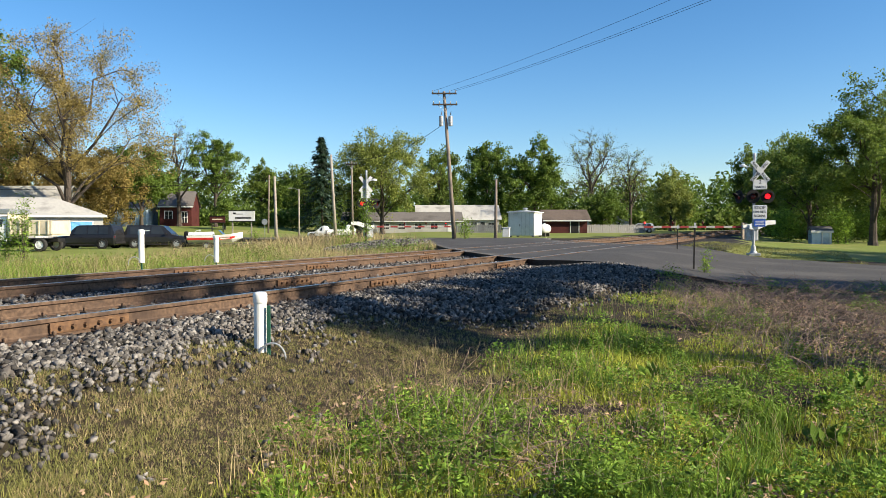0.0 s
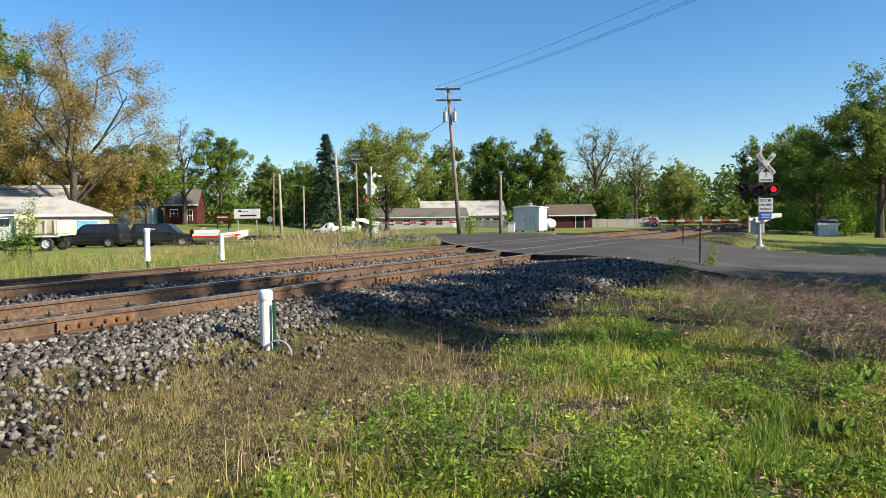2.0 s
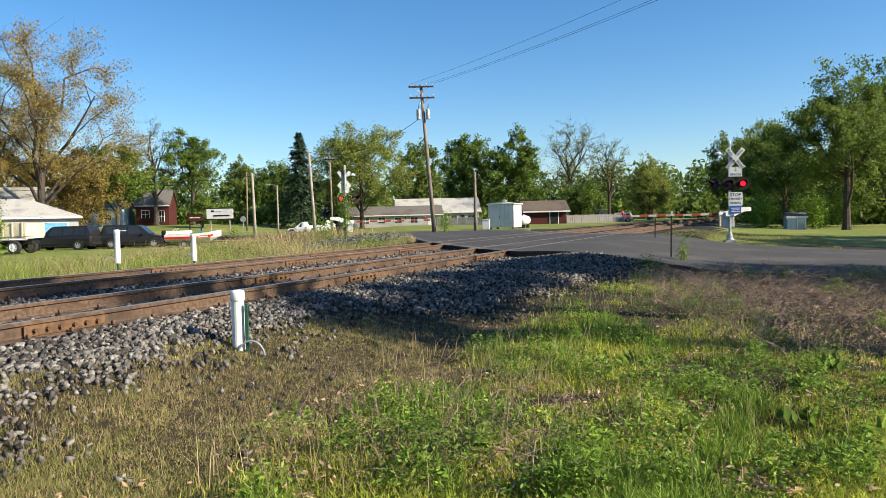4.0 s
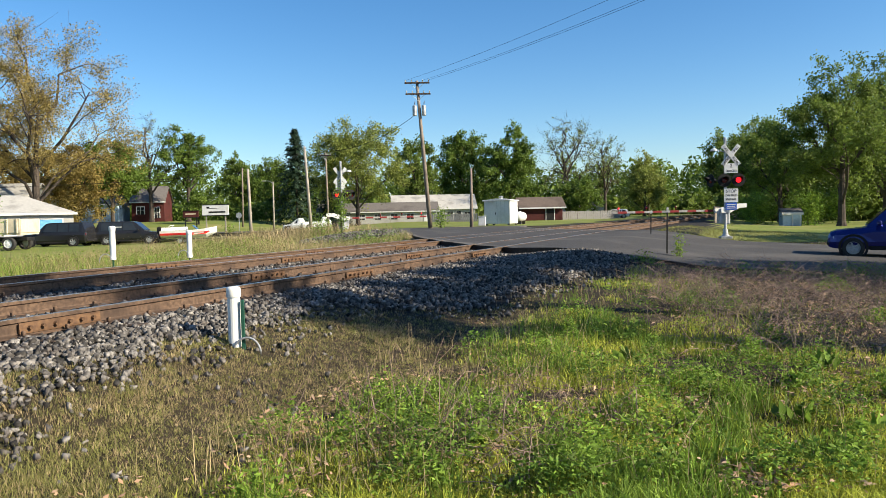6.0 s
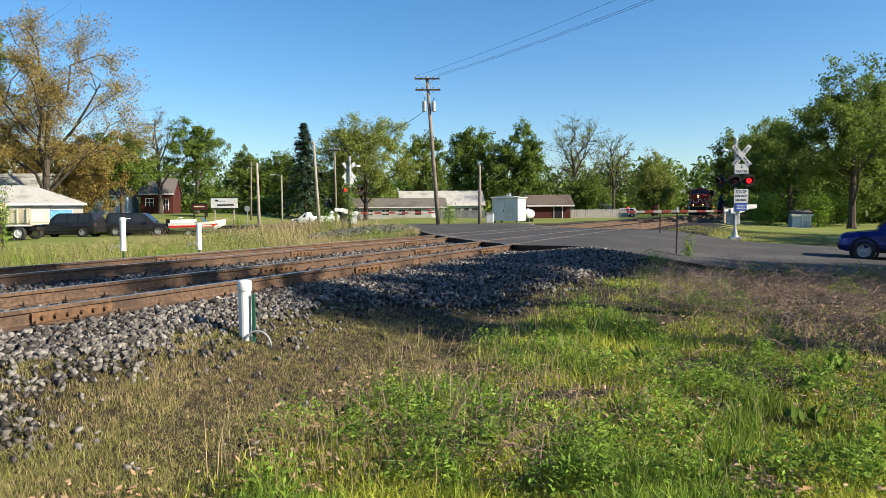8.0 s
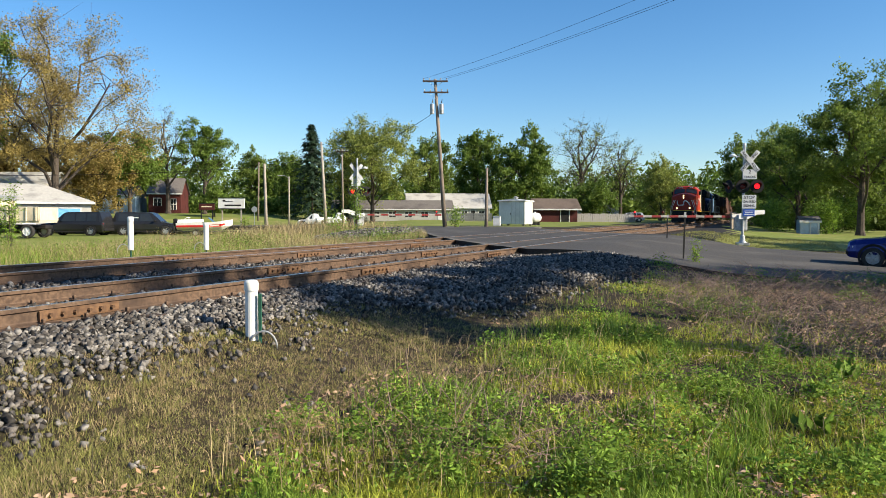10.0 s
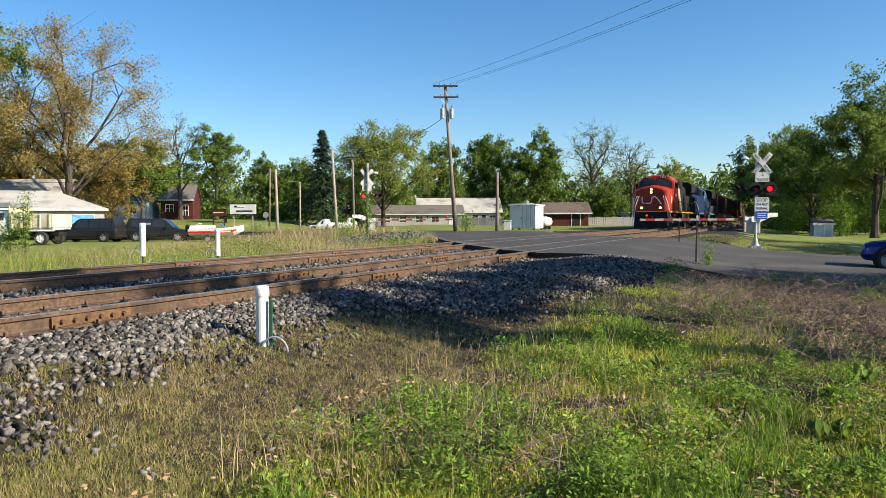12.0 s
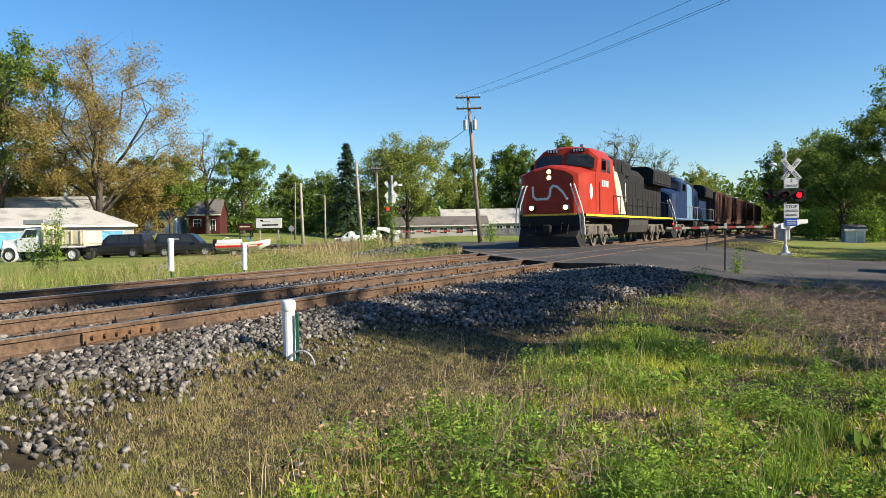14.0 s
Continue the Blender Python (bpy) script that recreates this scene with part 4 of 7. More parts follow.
    x, y = x[ok], y[ok]
    n = len(x)
    blades("dry_stalks", x, y, r.uniform(0.18, 0.5, n), np.full(n, 0.0022), r.uniform(0.05, 0.7, n), STRAW, "tall dead grass stalks")
    # turf behind and beside the viewer
    x, y = r.uniform(-9, 9, 30000), r.uniform(-9, 6, 30000)
    ok = (np.abs(x) > y * 0.66 + 0.5) & (-x * CT + y * ST < 4.6)
    x, y = x[ok], y[ok]
    n = len(x)
    blades("grass", x, y, r.uniform(0.04, 0.18, n), r.uniform(0.004, 0.008, n), r.uniform(0.1, 0.9, n), OLIVE, "rough olive grass underfoot")
    # pale stems standing in the lush turf
    x, y = wedge(r, 9000, 3.9, 12)
    g, br = lush(x, y)
    ok = (r.random(9000) < 0.35 * g + 0.25 * br) & (lattice(x, y, 0.7, 26) > 0.42) & (-x * CT + y * ST < 3.4) & road_free(x, y)
    x, y = x[ok], y[ok]
    n = len(x)
    blades("dry_stems", x, y, r.uniform(0.14, 0.46, n), r.uniform(0.0014, 0.0028, n), r.uniform(0.1, 1.1, n), STRAW, "pale dry stems among the green grass")
    # growth on the far bank
    x, y = r.uniform(-34, 6, 190000), r.uniform(12, 52, 190000)
    s, p = x * ST + y * CT, -x * CT + y * ST
    ok = (p > 13.7 + 0.9 * lattice(x, y, 1.2, 17)) & (p < 30) & (s > 1) & (s < 48) & (((s - 33.5) / 6.4) ** 2 + ((p - 18.6) / 2.2) ** 2 > 1) & (r.random(len(x)) < 1.2 - (p - 13) / 22) & road_free(x, y)
    x, y = x[ok], y[ok]
    n = len(x)
    tall = (0.1 + 0.5 * lattice(x, y, 1.4, 18)) * (1 + 0.5 * step(17, 26, -x * CT + y * ST))
    kind = r.random(n) + 0.9 * (lattice(x, y, 2.2, 19) - 0.55) + 0.3 * step(14, 26, x * ST + y * CT)
    for lo, hi, mt_, lab in ((-1, 0.26, LUSH, "long green weeds and grass beyond the tracks"), (0.26, 0.62, OLIVE, "long olive grass beyond the tracks"), (0.62, 9, STRAW, "dead straw-coloured weeds beyond the tracks")):
        k = (kind > lo) & (kind <= hi)
        blades("tall_grass", x[k], y[k], tall[k] * (0.6 + 0.7 * r.random(k.sum())), r.uniform(0.004, 0.008, k.sum()), r.uniform(0.1, 0.8, k.sum()), mt_, lab, short=True)
    # brown brush before the far signal
    x, y = r.normal(-8.0, 2.2, 2600), r.normal(44.5, 2.4, 2600)
    ok = road_free(x, y)
    x, y = x[ok], y[ok]
    n = len(x)
    blades("dead_brush", x, y, r.uniform(0.4, 1.15, n), r.uniform(0.008, 0.016, n), r.uniform(0.1, 0.9, n), STRAW, "tall dead brown brush beyond the tracks")
    # verge beyond the road, by the signal
    x, y = r.uniform(5, 22, 40000), r.uniform(26, 46, 40000)
    s, p = x * ST + y * CT, -x * CT + y * ST
    ok = (p < 4.8) & (p > -3) & road_free(x, y) & (y > 27)
    x, y = x[ok], y[ok]
    n = len(x)
    blades("verge_grass", x, y, r.uniform(0.03, 0.13, n) * (0.4 + 1.2 * lattice(x, y, 1.1, 36)), r.uniform(0.006, 0.012, n), r.uniform(0.2, 0.95, n), OLIVE, "pale rough grass on the road verge", short=True)


def leaf_patch(name, x, y, z, size, mat_, label, category, up=0.5):
    """Single leaves, folded along the middle."""
    r = np.random.default_rng(len(x) + 5)
    n = len(x)
    u, w = r.normal(0, 1, (n, 3)), r.normal(0, 1, (n, 3))
    u[:, 2] = np.abs(u[:, 2]) * up
    u /= np.linalg.norm(u, axis=1, keepdims=True)
    w -= u * (u * w).sum(1, keepdims=True)
    w[:, 2] *= 0.4
    w /= np.linalg.norm(w, axis=1, keepdims=True)
    k = np.cross(u, w)
    sz = size[:, None]
    c = np.stack([x, y, z], 1)
    v = np.stack([c, c + u * sz + w * sz * 0.42 + k * sz * 0.12, c + u * sz * 2, c + u * sz - w * sz * 0.42 + k * sz * 0.12], 1).reshape(-1, 3)
    o = 4 * np.arange(n)[:, None]
    f = np.concatenate([o + np.array([[0, 1, 2]]), o + np.array([[0, 2, 3]])], 1).reshape(-1, 3)
    return bulk(name, v, f, mat_, label, category)


def sow_weeds():
    r = np.random.default_rng(21)
    xs, ys, zs = [], [], []
    cx, cy = wedge(r, 400, 4.0, 13)
    g, br = lush(cx, cy)
    keep = (r.random(400) < 0.08 + 0.4 * g) & (-cx * CT + cy * ST < 3.2) & (cx > -1.8)
    for a, b in zip(cx[keep], cy[keep]):
        m = int(r.integers(150, 520))
        rad = r.uniform(0.12, 0.36)
        dx, dy = r.normal(0, rad * 0.55, m), r.normal(0, rad * 0.55, m)
        xs.append(a + dx), ys.append(b + dy)
        zs.append(r.random(m) ** 0.6 * 0.3 * np.exp(-(dx ** 2 + dy ** 2) / rad ** 2))
    x, y, z = np.concatenate(xs), np.concatenate(ys), np.concatenate(zs)
    z = z + ground_level(x, y) + 0.015
    leaf_patch("weeds", x, y, z, r.uniform(0.012, 0.027, len(x)), WEED, "low clumps of small-leaved green weeds", "weeds")
    # weeds on the far bank
    a, b = r.uniform(-30, -1, 900), r.uniform(14, 42, 900)
    pa = -a * CT + b * ST
    keep = (pa > 14.2) & (pa < 24) & (lattice(a, b, 3.0, 27) > 0.45) & ~inside(ROAD_POLY, a, b)
    a, b = np.repeat(a[keep], 70), np.repeat(b[keep], 70)
    x, y = a + r.normal(0, 0.3, len(a)), b + r.normal(0, 0.3, len(a))
    z = ground_level(x, y) + 0.55 * r.random(len(a)) * np.exp(-((x - a) ** 2 + (y - b) ** 2) / 0.25)
    leaf_patch("weeds", x, y, z, r.uniform(0.025, 0.05, len(a)), WEED, "clumps of leafy green weeds on the far bank", "weeds")
    # weeds along the near edge of the road
    a, b = r.uniform(2, 13, 2200), r.uniform(10, 22, 2200)
    keep = inside(ROAD_POLY, a, b + 1.5) & ~inside(ROAD_POLY, a, b + 0.15) & (lattice(a, b, 1.1, 28) > 0.52) & (-a * CT + b * ST < 2.6)
    a, b = np.repeat(a[keep], 60), np.repeat(b[keep], 60)
    x, y = a + r.normal(0, 0.13, len(a)), b + r.normal(0, 0.13, len(a))
    z = ground_level(x, y) + 0.03 + 0.34 * r.random(len(a)) * np.exp(-((x - a) ** 2 + (y - b) ** 2) / 0.05)
    leaf_patch("weeds", x, y, z, r.uniform(0.015, 0.035, len(a)), WEED, "low green weeds along the edge of the road", "weeds")
    # dock rosettes
    x, y, z = [], [], []
    for a, b in ((2.75, 5.9), (2.9, 5.3), (3.4, 6.3), (1.9, 5.1), (3.9, 6.9), (2.2, 7.6), (0.4, 5.0), (4.0, 5.8), (3.1, 4.9)):
        m = 22
        x.append(a + r.normal(0, 0.07, m)), y.append(b + r.normal(0, 0.07, m))
    x, y = np.concatenate(x), np.concatenate(y)
    leaf_patch("dock_weeds", x, y, ground_level(x, y) + 0.01, r.uniform(0.05, 0.11, len(x)), WEED, "broad-leaved dock rosettes in the grass", "weeds", 1.3)
    # fallen leaves
    x, y = wedge(r, 60000, 3.8, 16)
    g, br = lush(x, y)
    ok = (r.random(60000) < 0.06 + 0.8 * br + 0.4 * step(0.6, 0.75, lattice(x, y, 0.9, 23))) & (-x * CT + y * ST < 3.6) & ~inside(ROAD_POLY, x, y)
    x, y = x[ok], y[ok]
    leaf_patch("fallen_leaves", x, y, ground_level(x, y) + r.uniform(0.01, 0.09, len(x)), r.uniform(0.013, 0.036, len(x)), DEAD_LEAF, "brown and buff fallen leaves", "leaves", 0.25)


def brambles():
    """Dry arching stems beside the road and in the turf."""
    r = np.random.default_rng(31)
    g = Geo()
    for k in range(2300):
        if k < 2200:
            x, y = r.uniform(2.4, 11), r.uniform(7.4, 14.5)
            if inside(ROAD_POLY, np.array([x]), np.array([y]))[0] or lush(np.array([x]), np.array([y]))[1][0] < 0.25 * r.random() or x > y * 0.68:
                continue
            ln = r.uniform(0.3, 0.95)
        else:
            x, y = r.uniform(0.1, 1.6), r.uniform(4.2, 6.2)
            ln = r.uniform(0.2, 0.65)
        z = float(ground_level(np.array([x]), np.array([y]))[0])
        a, up = r.random() * 6.283, r.uniform(0.2, 1.0)
        d = Vector((math.cos(a), math.sin(a), 0))
        pts = [Vector((x, y, z)) + d * ln * q * (1 - 0.3 * up) + Vector((0, 0, ln * up * (q * 1.6 - q * q * 1.0))) for q in (0, 0.35, 0.7, 1.0)]
        g.pipe(pts, [0.0035, 0.003, 0.0024, 0.0012], 4)
        for j in range(3):
            b = pts[1].lerp(pts[3], r.random())
            g.pipe([b, b + Vector(r.normal(0, 0.11, 3)) + Vector((0, 0, 0.04))], [0.0016, 0.0008], 3)
    for k in range(46):
        x, y = r.normal(-0.15, 0.55), r.uniform(4.5, 6.4)
        z = float(ground_level(np.array([x]), np.array([y]))[0])
        a, ln, up = r.random() * 6.283, r.uniform(0.35, 0.8), r.uniform(0.55, 1.3)
        tip = Vector((math.cos(a) * math.cos(up), math.sin(a) * math.cos(up), math.sin(up))) * ln
        root = Vector((x, y, z))
        g.pipe([root, root + tip * 0.5 + Vector(r.normal(0, 0.02, 3)), root + tip], [0.0035, 0.0028, 0.0014], 4)
    me = g.mesh("brambles", TWIG)
    tagged(new("brambles", me), "tangle of dry leafless bramble stems", "brambles", "", "stuff")


sow()
sow_weeds()
brambles()


def sapling(x, y, height, radius, n, leaf_size, seed, label):
    r = np.random.default_rng(seed)
    z0 = float(ground_level(np.array([x]), np.array([y]))[0])
    t = thing("sapling", pose(x, y, z0), label, "sapling", "saplings")
    c = []
    for k in range(7):
        a = r.random() * 6.283
        tip = Vector((math.cos(a) * radius * r.random(), math.sin(a) * radius * r.random(), height * r.uniform(0.6, 1.0)))
        part("stem", Geo().pipe([(0, 0, 0), tip * 0.5 + Vector((0, 0, 0.05 * height)), tip], [height * 0.006, height * 0.004, height * 0.0015], 5), BARK, t)
        q = r.random((n // 7, 1)) ** 0.8
        c.append(np.array(tip)[None] * (0.15 + 0.87 * q) + r.normal(0, radius * 0.28, (n // 7, 3)))
    c = np.concatenate(c)
    c[:, 2] = np.maximum(c[:, 2], 0.02)
    ob = leaf_patch("foliage", c[:, 0], c[:, 1], c[:, 2], r.uniform(0.6, 1.3, len(c)) * leaf_size, WEED, "", "", 0.8)
    ob.parent = t
    ob.pop("category", None)


sapling(-4.05, 38.0, 2.9, 0.45, 900, 0.06, 41, "slim green sapling before the far signal")
sapling(1.75, 59, 1.7, 0.9, 700, 0.08, 42, "bushy green sapling beside the utility pole")
sapling(-17.4, 30, 2.9, 0.5, 900, 0.06, 43, "slim green sapling on the far bank")
sapling(-18.3, 30.5, 2.0, 0.7, 800, 0.06, 47, "leafy green shrub on the far bank")
sapling(6.95, 19.2, 0.75, 0.2, 420, 0.03, 44, "small bright green sapling by the marker rod")
sapling(-5.5, 41, 1.2, 1.0, 600, 0.06, 45, "low green shrub by the far signal")
for k, (x, y, hh) in enumerate(((31.5, 66, 2.6), (36, 66, 3.0), (40, 72, 3.4), (35, 75, 3.0), (44, 74, 3.6))):
    sapling(x, y, hh, 1.7, 2600, 0.11, 60 + k, "dense green shrub at the back of the lawn")
sapling(-16, 62, 1.4, 0.6, 400, 0.07, 48, "low green shrub in the dry grass")


# ---- line-side posts ----
def marker_post(x, y, z0, height, label, stake_side, air=0.0):
    t = thing("marker_post", pose(x, y, z0), label, "post", "white marker posts")
    part("pipe", Geo().spin([(0.0, -0.06 + air), (0.065, -0.06 + air), (0.065, height - 0.1), (0.0, height - 0.1)], 20), PLASTIC, t, smooth=False)
    part("cap", Geo().spin([(0.07, height - 0.11), (0.074, height - 0.1), (0.074, height - 0.03), (0.065, height - 0.008), (0.045, height), (0, height + 0.002)], 20), PLASTIC, t, "rounded white end cap", smooth=True)
    if air:
        part("stake", Geo().box((0.0, 0.0, air / 2 + 0.02), (0.035, 0.03, air + 0.32), 0.004), GREEN_PAINT, t, "dark green steel stake")
    else:
        part("stake", Geo().box((stake_side * 0.1, -0.05, height * 0.38), (0.035, 0.02, height * 0.86), 0.004).box((stake_side * 0.1, -0.035, height * 0.38), (0.008, 0.03, height * 0.86), 0.002), GREEN_PAINT, t, "dark green steel stake")
    cable = [((0.14 - 0.14 * math.cos(a)) * stake_side, -0.08, 0.03 + 0.17 * math.sin(a)) for a in np.linspace(0.3, 3.3, 11)]
    part("cable", Geo().pipe(cable, 0.011, 8), GREY, t, "bent grey cable")
    if not air:
        part("lead", Geo().pipe([(-0.02, -0.08, 0.14), (-0.1, -0.1, 0.02), (-0.25, -0.06, 0.0), (-0.5, 0.1, 0.03)], 0.014, 8), BLACK, t, "black cable on the stones")
    return t


marker_post(-1.9, 7.5, -0.52, 0.72, "white plastic marker post with a green stake", 1)
marker_post(-7.08, 17.0, -0.02, 0.84, "white plastic marker post beyond the far rail", -1, 0.12)
marker_post(-5.95, 19.0, -0.05, 0.71, "white plastic marker post beyond the far rail", -1, 0.06)


def delineator(x, y, height):
    z0 = float(ground_level(np.array([x]), np.array([y]))[0])
    t = thing("delineator_rod", pose(x, y, z0, 0, 1), "thin dark steel marker rod beside the road", "rod", "marker rods")
    part("rod", Geo().box((0, 0, height / 2), (0.045, 0.012, height), 0.003).box((0, 0.01, height / 2), (0.01, 0.02, height), 0.002), BLACK, t)
    part("top_plate", Geo().box((0, -0.014, height - 0.08), (0.06, 0.008, 0.14), 0.003), GREY, t)


delineator(6.86, 19.8, 1.42)
delineator(9.7, 30.0, 1.12)


# ---- poles and wires ----
def pole(x, y, height, r, mat_, label, lean=(0.0, 0.0), arms=(), cans=False, lamp=False):
    z0 = float(ground_level(np.array([x]), np.array([y]))[0]) - 0.05
    t = thing("utility_pole", pose(x, y, z0), label, "utility pole", "poles")
    top = Vector((lean[0], lean[1], height))
    part("post", Geo().pipe([(0, 0, 0), top * 0.5, top], [r * 1.2, r, r * 0.75], 10), mat_, t, smooth=True)
    for h, w in arms:
        c = top * (h / height)
        arm = part("crossarm", Geo().box((c.x, c.y - r - 0.05, c.z), (w, 0.1, 0.13), 0.01), TIE, t, "dark timber crossarm")
        part("brace", Geo().rod((c.x - w * 0.3, c.y - r - 0.05, c.z), (c.x, c.y - r, c.z - 0.55), 0.015, n=6).rod((c.x + w * 0.3, c.y - r - 0.05, c.z), (c.x, c.y - r, c.z - 0.55), 0.015, n=6), GREY, arm)
        for k in (-0.46, -0.22, 0.22, 0.46):
            part("insulator", Geo().spin([(0.0, 0), (0.02, 0), (0.05, 0.06), (0.03, 0.1), (0.06, 0.14), (0.03, 0.2), (0, 0.21)], 8, Matrix.Translation((c.x + k * w, c.y - r - 0.05, c.z + 0.06))), GREY, arm)
    if cans:
        for a in (-0.4, 0.36):
            c = top * ((height - 2.45) / height)
            can = part("transformer", Geo().spin([(0, -0.42), (0.17, -0.42), (0.18, -0.38), (0.18, 0.34), (0.14, 0.4), (0, 0.42)], 14, Matrix.Translation((c.x + a, c.y - 0.3, c.z))), GREY, t, "grey transformer can")
            part("bushing", Geo().rod((c.x + a, c.y - 0.3, c.z + 0.48), (c.x + a + 0.05, c.y - 0.3, c.z + 0.78), 0.04, 0.02, 8), DIRTY_GREY, can)
    if lamp:
        part("lamp_arm", Geo().pipe([(top.x, top.y, height - 0.2), (top.x - 0.5, top.y, height + 0.1), (top.x - 1.0, top.y, height + 0.12)], 0.03, 6), GREY, t)
        part("lamp_head", Geo().box((top.x - 1.15, top.y, height + 0.1), (0.5, 0.22, 0.12), 0.04), GREY, t)
    return t, Matrix.Translation((x, y, z0)) @ top


_, main_top = pole(0.95, 60, 12.3, 0.16, WOOD, "tall weathered utility pole with crossarms and transformers", (-0.85, 0), ((12.1, 2.05), (11.2, 2.05)), True)
_, top2 = pole(-11.1, 75, 8.9, 0.15, GREY_WOOD, "leaning grey wooden utility pole", (-0.45, 0))
_, top3 = pole(-16.1, 70, 6.6, 0.14, GREY_WOOD, "short grey wooden utility pole", (-0.12, 0))
pole(-11.2, 90, 9.6, 0.12, WOOD, "slim brown utility pole with a short arm", (-0.1, 0), ((9.2, 1.4),))
pole(4.5, 62, 5.2, 0.13, WOOD, "short brown wooden pole by the white shed", (0.05, 0))
pole(-17.9, 90, 6.4, 0.1, GREY_WOOD, "grey street lamp pole", (0.05, 0), (), False, True)
pole(-27, 112, 9, 0.12, WOOD, "slim brown utility pole far along the street", (0.2, 0))
pole(48, 150, 9, 0.14, WOOD, "brown utility pole far down the line", (0.1, 0), ((8.7, 1.8),))


def wire(a, b, sag, label="dark overhead wire between poles", r=0.009):
    a, b = Vector(a), Vector(b)
    pts = [a.lerp(b, k / 24) - Vector((0, 0, sag * 4 * (k / 24) * (1 - k / 24))) for k in range(25)]
    tagged(new("overhead_wire", Geo().pipe(pts, r, 5).mesh("overhead_wire", BLACK)), label, "wire", "overhead wires")


for k, (dx, sag) in enumerate(((-0.9, 0.7), (0.45, 0.8), (0.9, 0.75))):
    wire(main_top + Vector((dx, -0.25, 0.0)), (22.5 + dx * 1.4, 8 - dx, 12.0), sag)
wire(main_top + Vector((-0.1, 0, -2.7)), top2 + Vector((0, 0, -0.2)), 1.3, "pale slack wire between poles", 0.02)
wire(top2 + Vector((0, 0, -0.3)), top3 + Vector((0, 0, -0.3)), 0.5, r=0.02)
wire(top3 + Vector((0, 0, -0.3)), (-62, 66, 5.0), 0.8, r=0.02)


# ---- lettering ----
def letters(text, size, m, mat_, parent, name="lettering", depth=0.002):
    cu = bpy.data.curves.new(name, "FONT")
    cu.body, cu.size, cu.align_x, cu.align_y, cu.extrude = text, size, "CENTER", "CENTER", depth
    tmp = bpy.data.objects.new(name, cu)
    scene.collection.objects.link(tmp)
    bpy.context.view_layer.update()
    me = bpy.data.meshes.new_from_object(tmp.evaluated_get(bpy.context.evaluated_depsgraph_get()))
    scene.collection.objects.unlink(tmp)
    bpy.data.objects.remove(tmp)
    me.materials.clear()
    me.materials.append(mat_)
    return part(name, me, mat_, parent, "", m)


